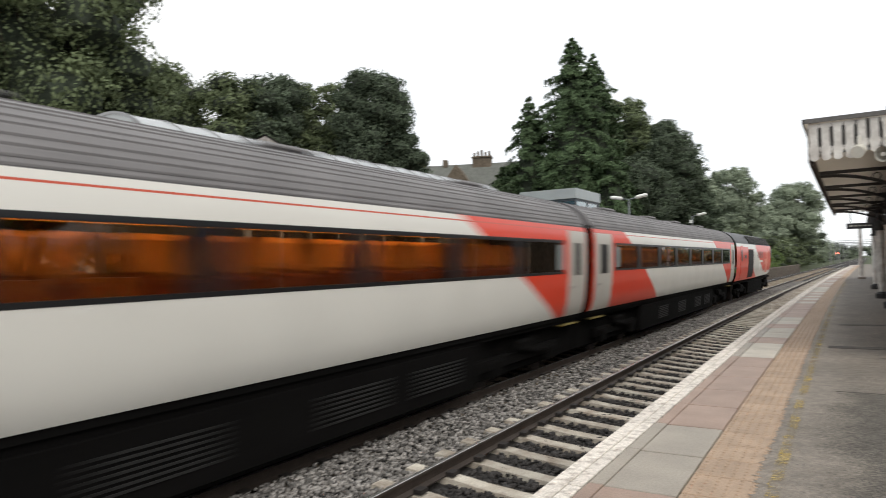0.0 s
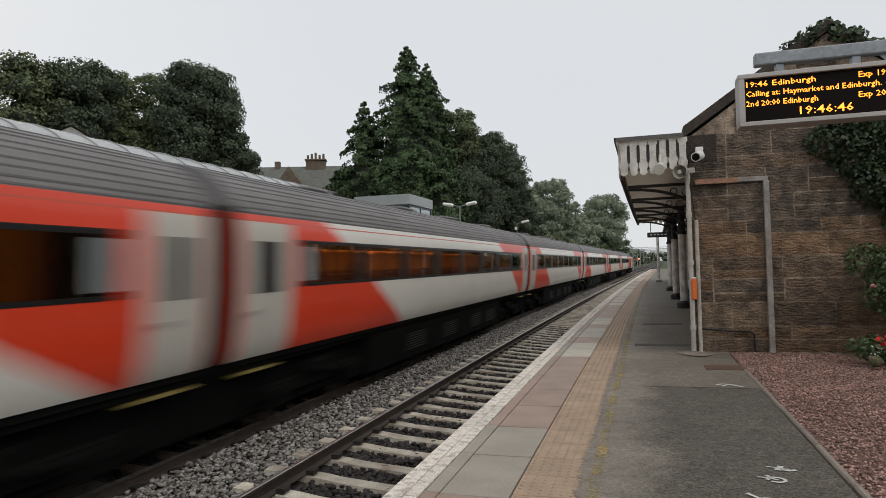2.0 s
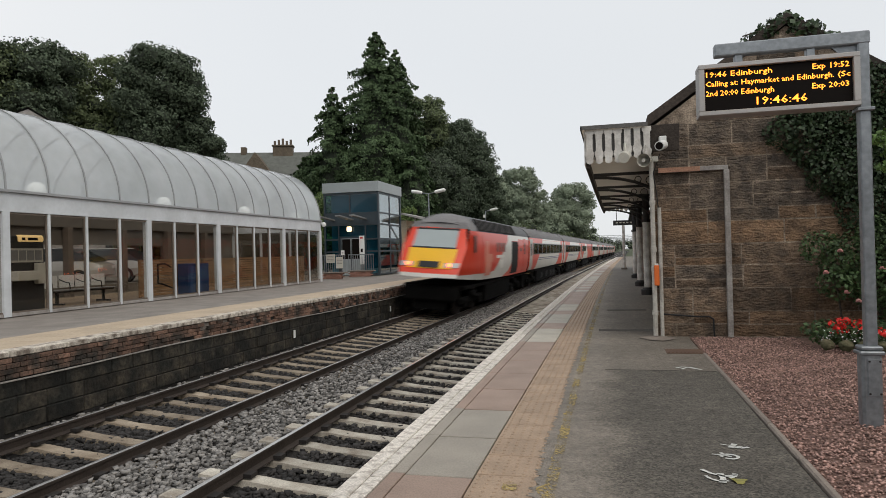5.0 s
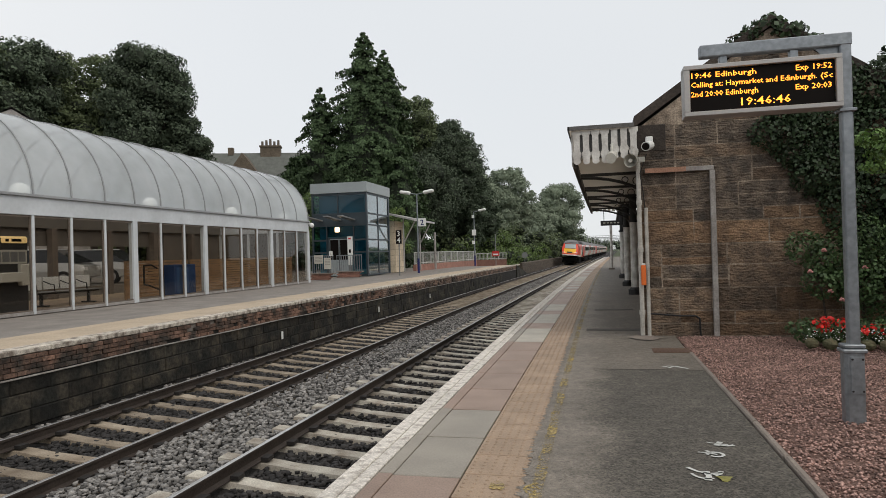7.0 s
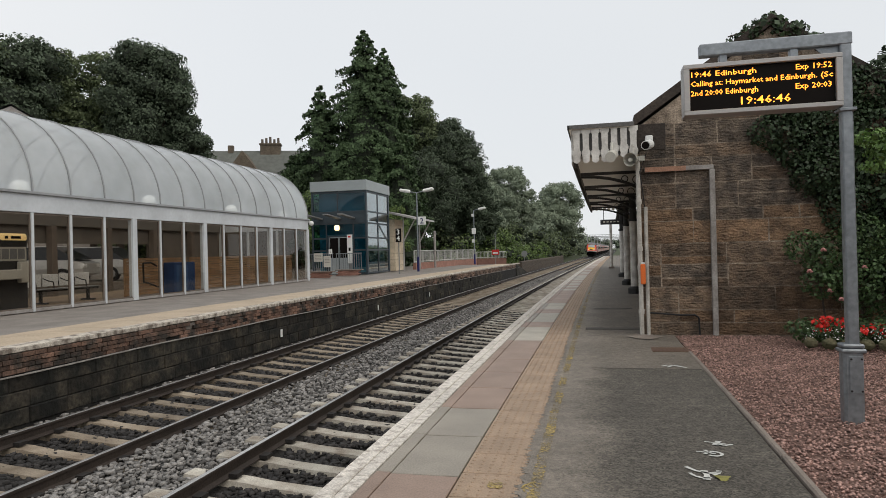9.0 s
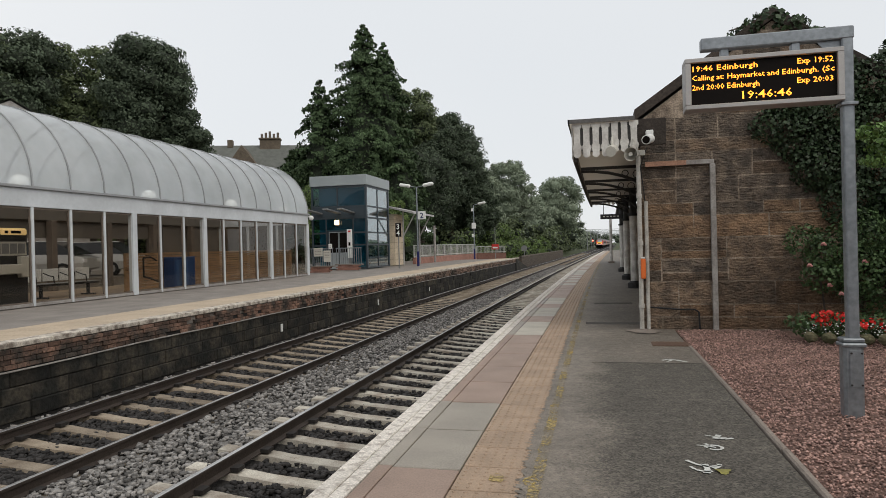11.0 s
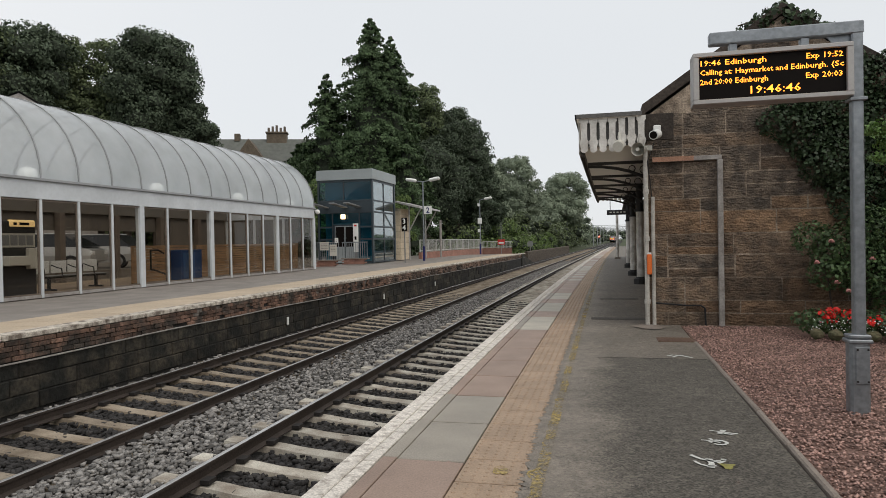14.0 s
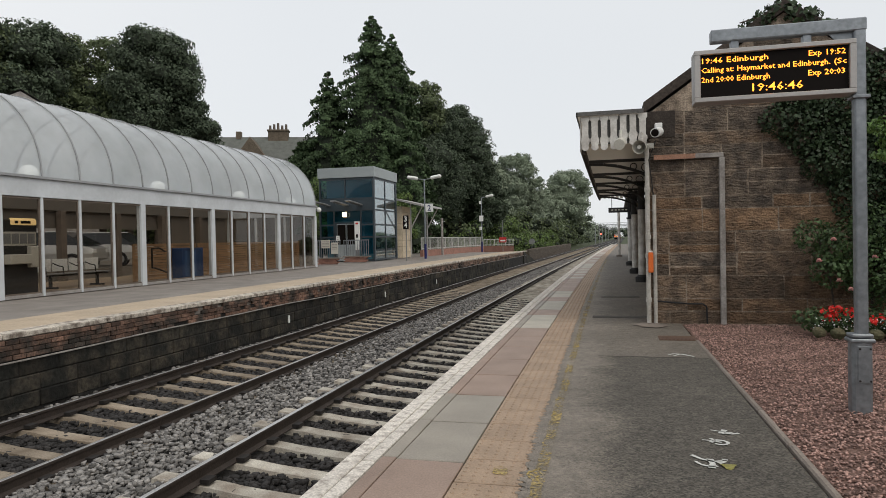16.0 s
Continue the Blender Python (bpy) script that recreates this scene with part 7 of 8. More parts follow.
def hedge(x0, y0, x1, y1, h0, h1, w, material, label, count, size):
    blobs = []
    n = int(math.hypot(x1 - x0, y1 - y0) / 1.3)
    for k in range(n):
        t = k / n
        hh = h0 + (h1 - h0) * t
        for _ in range(3):
            rr = r6.uniform(0.5, 1.0) * w * 0.55
            z = GROUND_Z + r6.uniform(0.2, 1.0) * (hh - GROUND_Z - rr * 0.6)
            blobs.append((x0 + (x1 - x0) * t + r6.normal(0, w * 0.35), y0 + (y1 - y0) * t + r6.normal(0, 0.5), z, rr, rr, rr * 0.8))
    th = thing("hedge", label, "hedge", "trackside hedges")
    part_mesh("foliage", crown_mesh(blobs, count, size), material, th, kind="stuff")
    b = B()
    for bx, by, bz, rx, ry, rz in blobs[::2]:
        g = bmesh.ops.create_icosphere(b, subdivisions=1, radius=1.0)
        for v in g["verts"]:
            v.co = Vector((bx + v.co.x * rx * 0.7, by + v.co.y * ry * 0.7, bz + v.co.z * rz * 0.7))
    part("inner_foliage", b, M_CORE, th, "inner foliage filler coloured as shade, or haze on far trees", kind="stuff")


hedge(-14.5, 68, -12.0, 96, 3.6, 4.6, 2.8, M_LEAF_LIGHT, "overgrown light green trackside bushes", 9000, 0.2)
hedge(-17.5, 72, -14.0, 120, 6.5, 7.5, 3.5, M_LEAF_MID, "tall overgrown trackside bushes", 9000, 0.3)
hedge(-10.4, 72, -8.9, 128, 1.6, 3.2, 1.8, M_LEAF_LIGHT, "bright green creeper over the boundary wall", 6000, 0.2)
hedge(-9.6, 118, -6.6, 190, 5.0, 6.2, 3.0, M_LEAF_MID, "dark green trackside bushes far along the line", 8000, 0.3)
hedge(-13.5, 130, -7.0, 230, 7.5, 8.5, 5.0, M_LEAF_HAZE, "hazy trees far along the line", 7000, 0.45)
hedge(-14.0, 240, -4.0, 480, 8.0, 10.0, 8.0, M_LEAF_HAZE, "distant hazy trees beside the line", 8000, 0.8)
hedge(-30.0, 640, 70.0, 650, 9.0, 11.0, 9.0, M_LEAF_HAZE, "hazy belt of trees where the line goes out of sight", 3000, 1.0)
hedge(30.0, 120, 40.0, 480, 3.0, 5.0, 6.0, M_LEAF_HAZE, "distant hazy trees beyond the station", 6000, 0.9)
hedge(-75, 10, -55, 90, 10, 12, 9, M_LEAF_MID, "belt of trees beyond the car park", 9000, 0.6)
hedge(-40, -40, -60, 10, 9, 10, 8, M_LEAF_MID, "belt of trees behind the car park", 5000, 0.6)
hedge(9, -20, 9, 40, 4, 5, 3, M_LEAF_MID, "dark garden hedge behind the station", 6000, 0.3)

# ---- overhead line gantries, signal and post far along the line ----
M_GANTRY = mat("pale_gantry_steel", (0.36, 0.37, 0.38), 0.6, 0.3, var=0.1, bump=0.0)
for y in (250, 285, 320, 370, 430):
    o = bend(y)
    g = thing("line_gantry", "pale steel overhead line gantry across both tracks", "gantry", "overhead gantries")
    for x in (-10.5, 1.6):
        c = B()
        box(c, (x + o - 0.12, y - 0.12, GROUND_Z), (x + o + 0.12, y + 0.12, 6.6))
        part("mast", c, M_GANTRY, g)
    c = B()
    for z in (5.6, 6.3):
        box(c, (-10.5 + o, y - 0.06, z - 0.06), (1.6 + o, y + 0.06, z + 0.06))
    for k in range(10):
        xx = -10.5 + 1.21 * k + o
        cyl(c, (xx, y, 5.6 if k % 2 else 6.3), (xx + 1.21, y, 6.3 if k % 2 else 5.6), 0.035, 5)
    part("boom", c, M_GANTRY, g)
    for x in (-6.7, -3.2):
        c = B()
        cyl(c, (x + o, y, 5.6), (x + o, y, 4.2), 0.05, 5)
        cyl(c, (x + o - 0.9, y, 4.4), (x + o + 0.6, y, 4.7), 0.035, 5)
        part("registration_arm", c, M_GANTRY, g)
sg = thing("colour_light_signal", "colour light signal on a post showing red", "signal")
sx, sy = -9.6 + bend(280), 280
c = B()
cyl(c, (sx, sy, GROUND_Z), (sx, sy, 2.4), 0.08, 8)
part("post", c, M_GANTRY, sg)
c = B()
box(c, (sx - 0.3, sy - 0.1, 2.0), (sx + 0.3, sy + 0.1, 3.6), 0.03)
part("head", c, M_PAINT_DK, sg)
c = B()
cyl(c, (sx, sy - 0.14, 2.35), (sx, sy - 0.11, 2.35), 0.3, 12)
part("lamp", c, M_SIGNALRED, sg, "glowing red signal lamp")
pp = thing("white_platform_post", "white post at the end of the near platform", "post")
c = B()
cyl(c, (1.05, 46.5, 0), (1.05, 46.5, 3.2), 0.09, 10)
part("shaft", c, M_PAINT_W, pp)
c = B()
box(c, (0.85, 46.3, -0.01), (1.25, 46.7, 0.12), 0.02)
part("foot", c, M_KERB, pp)

# ---- the train: two power cars and nine coaches ----
WHITE_PAINT, RED_PAINT = (0.67, 0.655, 0.61), (0.66, 0.045, 0.012)


def livery(name, tests, line=None, stripes=False, base=WHITE_PAINT, over=RED_PAINT):
    """Paint with slanting colour breaks: each test (a, b, c, q) colours where a*y + b*z + q*z*z > c; all tests of a group must hold."""
    m = bpy.data.materials.new(name)
    m.use_nodes = True
    n, l = m.node_tree.nodes, m.node_tree.links
    p = n["Principled BSDF"]
    p.inputs["Roughness"].default_value = 0.38
    p.inputs["Coat Weight"].default_value = 0.25
    tc, sp = n.new("ShaderNodeTexCoord"), n.new("ShaderNodeSeparateXYZ")
    l.new(tc.outputs["Object"], sp.inputs[0])

    def math_node(op, a, b):
        q = n.new("ShaderNodeMath")
        q.operation = op
        for i, v in enumerate((a, b)):
            if isinstance(v, (int, float)):
                q.inputs[i].default_value = v
            else:
                l.new(v, q.inputs[i])
        return q.outputs[0]

    def test(a, b, c, q=0.0):
        left = math_node("ADD", math_node("MULTIPLY", sp.outputs[1], a), math_node("MULTIPLY", sp.outputs[2], b))
        if q:
            left = math_node("ADD", left, math_node("MULTIPLY", math_node("MULTIPLY", sp.outputs[2], sp.outputs[2]), q))
        return math_node("GREATER_THAN", left, c)

    mask = None
    for group in tests:
        g = None
        for t in group:
            g = test(*t) if g is None else math_node("MULTIPLY", g, test(*t))
        mask = g if mask is None else math_node("MAXIMUM", mask, g)

    def mix(f, a, b):
        q = n.new("ShaderNodeMix")
        q.data_type = "RGBA"
        l.new(f, q.inputs[0])
        for i, v in ((6, a), (7, b)):
            if isinstance(v, tuple):
                q.inputs[i].default_value = (*v, 1)
            else:
                l.new(v, q.inputs[i])
        return q.outputs[2]

    col = mix(mask, base, over)
    if line:
        col = mix(math_node("MULTIPLY", test(0, 1, line), test(0, -1, -line - 0.022)), col, (0.5, 0.06, 0.02))
    if stripes:
        for z, w in ((1.80, 0.05), (1.69, 0.04)):
            band = math_node("MULTIPLY", test(0, 1, z), test(0, -1, -z - w))
            band = math_node("MULTIPLY", band, math_node("MULTIPLY", test(1, 0, -6.6), test(-1, 0, -7.4 if stripes is True else stripes)))
            col = mix(band, col, (0.03, 0.03, 0.16))
    nz, mr = n.new("ShaderNodeTexNoise"), n.new("ShaderNodeMapRange")
    nz.inputs["Scale"].default_value, nz.inputs["Detail"].default_value = 1.2, 5
    l.new(tc.outputs["Object"], nz.inputs["Vector"])
    mr.inputs[3].default_value, mr.inputs[4].default_value = 0.86, 1.08
    l.new(nz.outputs["Fac"], mr.inputs[0])
    mu = n.new("ShaderNodeMix")
    mu.data_type, mu.blend_type = "RGBA", "MULTIPLY"
    mu.inputs[0].default_value = 1.0
    l.new(col, mu.inputs[6])
    l.new(mr.outputs[0], mu.inputs[7])
    l.new(mu.outputs[2], p.inputs["Base Color"])
    return m


# paint breaks: front end and rear end of each kind of coach
STD = livery("coach_paint_standard", [[(1, 2.1, 11.1 - 3.75 + 2.1 * 1.98)], [(-1, -1.9, 11.1 - 4.85 - 1.9 * 2.05)]], line=3.02)
FIRST = livery("coach_paint_first", [[(1, -4.39, 0.85, 0.644)], [(-1, 1.9, 10.15)]], line=3.02, stripes=True)
BUFFET = livery("coach_paint_buffet", [[(1, 1.6, 11.1 - 11.2 + 1.6 * 2.38)], [(-1, 1.9, 10.15)]], line=3.02, stripes=1.6)
SLOPE = (0.42, -1, -2.33)
POWER = livery("power_car_paint", [[SLOPE, (0, 1, 1.9), (-1, 0, -2.46)], [SLOPE, (0, -1, -1.9), (-1, 12.55, 9.36, -3.32)], [(0, -1, -1.45), (-1, 0, 1.9)], [(0, 1, 2.95), (1, 0, 4.4)], [(0, 1, 2.84), (1, 0, 1.3), (-1, 0, -4.55)]], base=RED_PAINT, over=WHITE_PAINT)
M_RED_TRAIN = mat("train_red_paint", RED_PAINT, 0.38, var=0.08, scale=1.2, bump=0.0, coat=0.25, obj=True)
M_DKRED = mat("dark_red_glazing", (0.16, 0.018, 0.010), 0.3, var=0.1, bump=0.0, obj=True)
M_COACHROOF = mat("coach_roof_grey", (0.175, 0.168, 0.17), 0.6, var=0.25, scale=1.5, grain=20, bump=0.05, obj=True)
M_PCROOF = mat("power_car_roof_grey", (0.05, 0.05, 0.052), 0.5, var=0.2, scale=1.5, grain=20, bump=0.05, obj=True)
M_UNDER = mat("brake_dust_underframe", (0.007, 0.0066, 0.0064), 0.95, var=0.35, scale=2, grain=20, bump=0.3, spec=0.05, obj=True)
M_BAND = mat("black_window_band", (0.010, 0.010, 0.011), 0.35, var=0.1, bump=0.0, obj=True)
M_DOORPAINT = mat("pale_grey_door_paint", (0.47, 0.45, 0.41), 0.4, var=0.08, bump=0.02, obj=True)
M_TRAINGLASS = glass_mat("tinted_coach_glass", (0.72, 0.66, 0.58), 0.02, 1.4)
# lamplight is put into the headrest amber, shade below it into the seat maroon
M_HEADREST = mat("headrest_lamplight_amber", (0.55, 0.27, 0.085), 0.9, var=0.2, scale=4, bump=0.1, obj=True)
M_SEAT = mat("coach_seat_shade_maroon", (0.16, 0.045, 0.022), 0.9, var=0.25, scale=4, bump=0.1, obj=True)
M_COACHIN = mat("coach_lining", (0.55, 0.33, 0.13), 0.7, var=0.15, bump=0.0, obj=True)
M_COACHLIGHT = glow_mat("coach_ceiling_light", (1.0, 0.55, 0.18), 7.0)
M_SCREENGLASS = mat("cab_windscreen", (0.30, 0.34, 0.345), 0.12, var=0.05, bump=0.0, coat=0.6, obj=True)
M_NOSEYELLOW = mat("warning_yellow", (0.75, 0.42, 0.015), 0.4, var=0.06, bump=0.0, obj=True)
M_T_WHITE = mat("train_white_paint", (0.70, 0.68, 0.64), 0.4, var=0.06, bump=0.0, obj=True)
M_T_BLACK = mat("train_black_rubber", (0.012, 0.012, 0.013), 0.7, var=0.2, bump=0.05, obj=True)
M_T_WHEEL = mat("train_wheel_steel", (0.05, 0.04, 0.035), 0.7, 0.3, var=0.2, bump=0.05, obj=True)
M_T_ALU = mat("train_handle_alloy", (0.42, 0.40, 0.385), 0.45, 0.45, var=0.06, bump=0.0, obj=True)
M_LOUVRE = mat("dusty_louvre", (0.016, 0.0155, 0.015), 0.8, bump=0.05, obj=True)
M_STEP = mat("yellow_step_edge", (0.26, 0.20, 0.06), 0.7, bump=0.0, obj=True)

HALF = [(1.21, 1.0), (1.245, 1.06), (1.305, 1.2), (1.348, 1.4), (1.363, 1.65), (1.37, 2.05), (1.352, 2.50), (1.335, 2.78), (1.305, 3.0), (1.27, 3.12)]
ROOF = [(1.27, 3.12), (1.2, 3.27), (1.06, 3.45), (0.85, 3.60), (0.55, 3.72), (0.2, 3.78)]


def side_x(z):
    for (x0, z0), (x1, z1) in zip(HALF, HALF[1:]):
        if z0 <= z <= z1:
            return x0 + (x1 - x0) * (z - z0) / (z1 - z0)
    return HALF[-1][0]


def side_strip(bm, y0, y1, z0, z1, out=0.0, side=1, thick=0.05):
    """A curved panel of the bodyside between two heights."""
    zs = sorted({z0, z1, *[z for _, z in HALF if z0 < z < z1]})
    rows, skin = [], []
    for z in zs:
        xo = side_x(z) + out
        rows.append([bm.verts.new((side * xx, y, z)) for xx, y in ((xo, y0), (xo, y1), (xo - thick, y1), (xo - thick, y0))])
        skin.append([bm.verts.new((side * xo, y, z)) for y in (y0, y1)])
    for a, b in zip(rows, rows[1:]):
        for i in range(1, 4):
            bm.faces.new((a[i], a[(i + 1) % 4], b[(i + 1) % 4], b[i]))
    for a, b in zip(skin, skin[1:]):
        bm.faces.new((a[0], a[1], b[1], b[0])).smooth = True
    bm.faces.new(rows[0])
    bm.faces.new(rows[-1][::-1])
    return bm


def bogie(parent, y, wheel_r=0.457, spread=1.3):
    b = B()
    for s in (-1, 1):
        box(b, (s * 1.02 - 0.09, y - 1.9, 0.42), (s * 1.02 + 0.09, y + 1.9, 0.66), 0.03)
        for yy in (y - spread, y + spread):
            box(b, (s * 1.05 - 0.14, yy - 0.2, 0.28), (s * 1.05 + 0.14, yy + 0.2, 0.62), 0.04)
        box(b, (s * 1.06 - 0.12, y - 0.45, 0.62), (s * 1.06 + 0.12, y + 0.45, 0.88), 0.05)
        cyl(b, (s * 1.16, y - 0.5, 0.75), (s * 1.16, y + 0.9, 0.55), 0.05, 8)
    box(b, (-1.0, y - 0.3, 0.5), (1.0, y + 0.3, 0.85))
    bg = part("bogie", b, M_UNDER, parent, "sooty steel bogie frame")
    for yy in (y - spread, y + spread):
        for s in (-1, 1):
            b = B()
            cyl(b, (s * 0.7, yy, wheel_r), (s * 0.84, yy, wheel_r), wheel_r, 20)
            part("wheel", b, M_T_WHEEL, bg, "worn steel wheel")
        b = B()
        cyl(b, (-0.7, yy, wheel_r), (0.7, yy, wheel_r), 0.08, 8)
        part("axle", b, M_UNDER, bg)


def roof_part(parent, y0, y1, material, ridges=True):
    b = B()
    prof = ROOF + [(-x, z) for x, z in ROOF[::-1]]
    r0, r1 = [b.verts.new((x, y0, z)) for x, z in prof], [b.verts.new((x, y1, z)) for x, z in prof]
    for i in range(len(prof) - 1):
        b.faces.new((r0[i], r1[i], r1[i + 1], r0[i + 1]))
    b.faces.new(r0)
    b.faces.new(r1[::-1])
    rf = part("roof", b, material, parent, "grimy grey ribbed roof")
    if ridges:
        for (x0, z0), (x1, z1) in zip(ROOF, ROOF[1:]):
            for f in (0.15, 0.6):
                x, z = x0 + (x1 - x0) * f, z0 + (z1 - z0) * f
                for s in (-1, 1):
                    b = B()
                    cyl(b, (s * x, y0 + 0.1, z), (s * x, y1 - 0.1, z), 0.016, 4)
                    part("roof_rib", b, material, rf)


def coach(paint, label, plan):
    """plan: window bays as (y0, y1); front is +y."""
    L = 10.82
    co = thing("coach", label, "train coach", "coaches of the train")
    kitchen = plan == "buffet"
    band = (-9.25, -2.4) if kitchen else (-9.25, 9.35)
    wz0, wz1 = 2.07, 2.80
    for s in (-1, 1):
        b = B()
        side_strip(b, -L, L, 1.11, wz0, 0, s)
        side_strip(b, -L, L, wz1, 3.12, 0, s)
        side_strip(b, -L, band[0], wz0, wz1, 0, s)
        side_strip(b, band[1], L, wz0, wz1, 0, s)
        part("bodyside", b, paint, co, "glossy painted bodyside")
        b = B()
        for y0, y1, z0, z1 in ((-10.7, 10.7, 1.17, wz0 - 0.01), (-10.7, 10.7, wz1 + 0.01, 3.1), (-10.7, band[0] - 0.02, wz0 - 0.01, wz1 + 0.01), (band[1] + 0.02, 10.7, wz0 - 0.01, wz1 + 0.01)):
            side_strip(b, y0, y1, z0, z1, -0.056, s, 0.01)
        part("lining", b, M_COACHIN, co, "warm tan interior lining")
        n = 3 if kitchen else 8
        w = (band[1] - band[0]) / n
        b = B()
        for k in range(n + 1):
            y = band[0] + k * w
            a0, a1 = max(band[0], y - 0.19), min(band[1], y + 0.19)
            side_strip(b, a0, a1, wz0 + 0.05, wz1 - 0.06, 0.004, s, 0.04)
        side_strip(b, band[0], band[1], wz0, wz0 + 0.05, 0.004, s, 0.04)
        side_strip(b, band[0], band[1], wz1 - 0.06, wz1, 0.004, s, 0.04)
        part("window_band", b, M_BAND, co, "gloss black window band")
        for k in range(n):
            b = B()
            y = band[0] + k * w
            side_strip(b, y + 0.19, y + w - 0.19, wz0 + 0.05, wz1 - 0.06, -0.004, s, 0.008)
            part("window", b, M_TRAINGLASS, co)
        if kitchen:
            for y0, y1 in ((8.45, 9.2), (6.1, 7.4), (3.6, 4.5), (1.2, 2.2), (-1.1, -0.1)):
                b = B()
                side_strip(b, y0, y1, 2.42, 2.80, 0.006, s, 0.02)
                part("small_window", b, M_BAND, co, "small dark kitchen window")
        for y0, y1 in ((-10.75, -9.45), (9.65, 10.75)):
            b = B()
            side_strip(b, y0, y1, 1.11, 3.02, 0.008, s, 0.03)
            red_end = kitchen and y0 > 0
            dr = part("door", b, M_RED_TRAIN if red_end else M_DOORPAINT, co, "red slam door" if red_end else "pale grey slam door")
            b = B()
            side_strip(b, y0 + 0.35, y1 - 0.35, 2.02, 2.75, 0.012, s, 0.01)
            part("door_window", b, M_BAND, dr)
            b = B()
            box(b, (s * (side_x(1.8) + 0.006), y0 + 0.15, 1.74), (s * (side_x(1.8) + 0.03), y0 + 0.4, 1.79))
            part("door_handle", b, M_T_ALU, dr)
        for y in ([-9.15] if kitchen else [-9.15, 9.0]):
            b = B()
            side_strip(b, y, y + 0.32, 2.16, 2.70, 0.009, s, 0.004)
            part("vestibule_pane", b, M_SCREENGLASS, co, "pale frosted pane")
    roof_part(co, -L, L, M_COACHROOF)
    for y in (-6.9, -2.0, 2.0, 6.9):
        b = B()
        box(b, (-0.4, y - 0.5, 3.76), (0.4, y + 0.5, 3.84), 0.03)
        part("roof_vent", b, M_COACHROOF, co)
    for y0, y1 in ((-L, -L + 0.06), (L - 0.06, L)):
        b = B()
        box(b, (-1.27, y0, 1.0), (1.27, y1, 3.2))
        part("end_wall", b, M_UNDER, co)
    for s in (-1, 1):
        b = B()
        box(b, (-0.62, s * L, 1.2), (0.62, s * (L + 0.27), 3.25))
        part("gangway", b, M_T_BLACK, co, "black rubber gangway bellows")
    b = B()
    box(b, (-1.24, -L + 0.07, 1.02), (1.24, L - 0.07, 1.16))
    part("floor", b, M_UNDER, co)
    b = B()
    box(b, (-1.15, -L + 0.3, 3.12), (1.15, L - 0.3, 3.15))
    part("ceiling", b, M_COACHIN, co)
    b = B()
    for s in (-1, 1):
        box(b, (s * 0.55 - 0.12, -9.2, 3.08), (s * 0.55 + 0.12, 9.2, 3.11))
    part("ceiling_light", b, M_COACHLIGHT, co, "warm glowing ceiling lights")
    b = B()
    box(b, (-0.46, 0, 1.16), (0.46, 0.14, 2.22), 0.03)
    box(b, (-0.46, 0.14, 1.16), (0.46, 0.55, 1.62), 0.03)
    seat_me = bpy.data.meshes.new("seat")
    b.to_mesh(seat_me)
    b.free()
    seat_me.materials.append(M_SEAT)
    b = B()
    box(b, (-0.2, -0.06, -0.21), (0.2, 0.06, 0.21), 0.05)
    head_me = bpy.data.meshes.new("headrest")
    b.to_mesh(head_me)
    b.free()
    head_me.materials.append(M_HEADREST)
    y = -9.0
    while y < (band[1] - 0.8):
        for x in (-0.75, 0.75):
            st = part_mesh("seat", seat_me, None, co)
            st.location = (x, y, 0)
            for hx in (-0.24, 0.24):
                part_mesh("headrest", head_me, None, st, "headrest with lamplight in its amber colour").location = (hx, 0.07, 2.43)
        y += 0.98
    for s in (-1, 1):
        b = B()
        box(b, (s * 0.98 - 0.22, band[0] + 0.2, 2.74), (s * 0.98 + 0.22, band[1] - 0.2, 2.78))
        part("luggage_rack", b, M_COACHIN, co)
    b = B()
    box(b, (-1.2, -6.0, 0.10), (1.2, 6.0, 0.99), 0.08)
    # full-length box added to block light and darken the space underneath
    box(b, (-1.0, -11.06, 0.14), (1.0, 11.06, 1.0), 0.05)
    part("underframe_skirt", b, M_UNDER, co, "dark equipment skirts and an added light-blocking box below the floor")
    for y in (-3.8, -1.0, 1.9, 3.9):
        b = B()
        for k in range(7):
            box(b, (1.202, y, 0.36 + k * 0.06), (1.214, y + 1.3, 0.385 + k * 0.06))
        part("louvre", b, M_LOUVRE, co)
    for s in (-1, 1):
        for y in (-10.1, 10.15):
            b = B()
            box(b, (s * 1.15 - 0.12, y - 0.45, 0.89), (s * 1.15 + 0.12, y + 0.45, 0.91))
            part("step", b, M_STEP, co, "yellow-edged footstep")
    b = B()
    for s in (-1, 1):
        box(b, (s * 1.14 - 0.05, -L, 0.93), (s * 1.14 + 0.05, L, 1.12))
    part("solebar", b, M_UNDER, co)
    for ch in co.children:
        ch.location.z += 0.09
    for y in (-8.0, 8.0):
        bogie(co, y)
    return co


NOSE = [(-5.5, 3.78), (-6.1, 3.68), (-6.5, 3.42), (-7.12, 2.42), (-7.66, 1.66), (-7.82, 1.36), (-7.88, 1.1)]


def nose_y(z):
    for (y0, z0), (y1, z1) in zip(NOSE, NOSE[1:]):
        if z1 <= z <= z0:
            return y0 + (y1 - y0) * (z0 - z) / (z0 - z1)
    return NOSE[-1][0]


def nose_w(y):
    return 1.0 if y > -5.2 else 1.0 - 0.24 * ((-5.2 - y) / 3.4) ** 1.7


def nose_lift(y, z):
    """The lower edge sweeps up towards the nose."""
    u = min(1.0, max(0.0, (-2.0 - y) / 6.6))
    return z + 0.30 * u ** 1.2 * max(0.0, (3.0 - z) / 2.0)


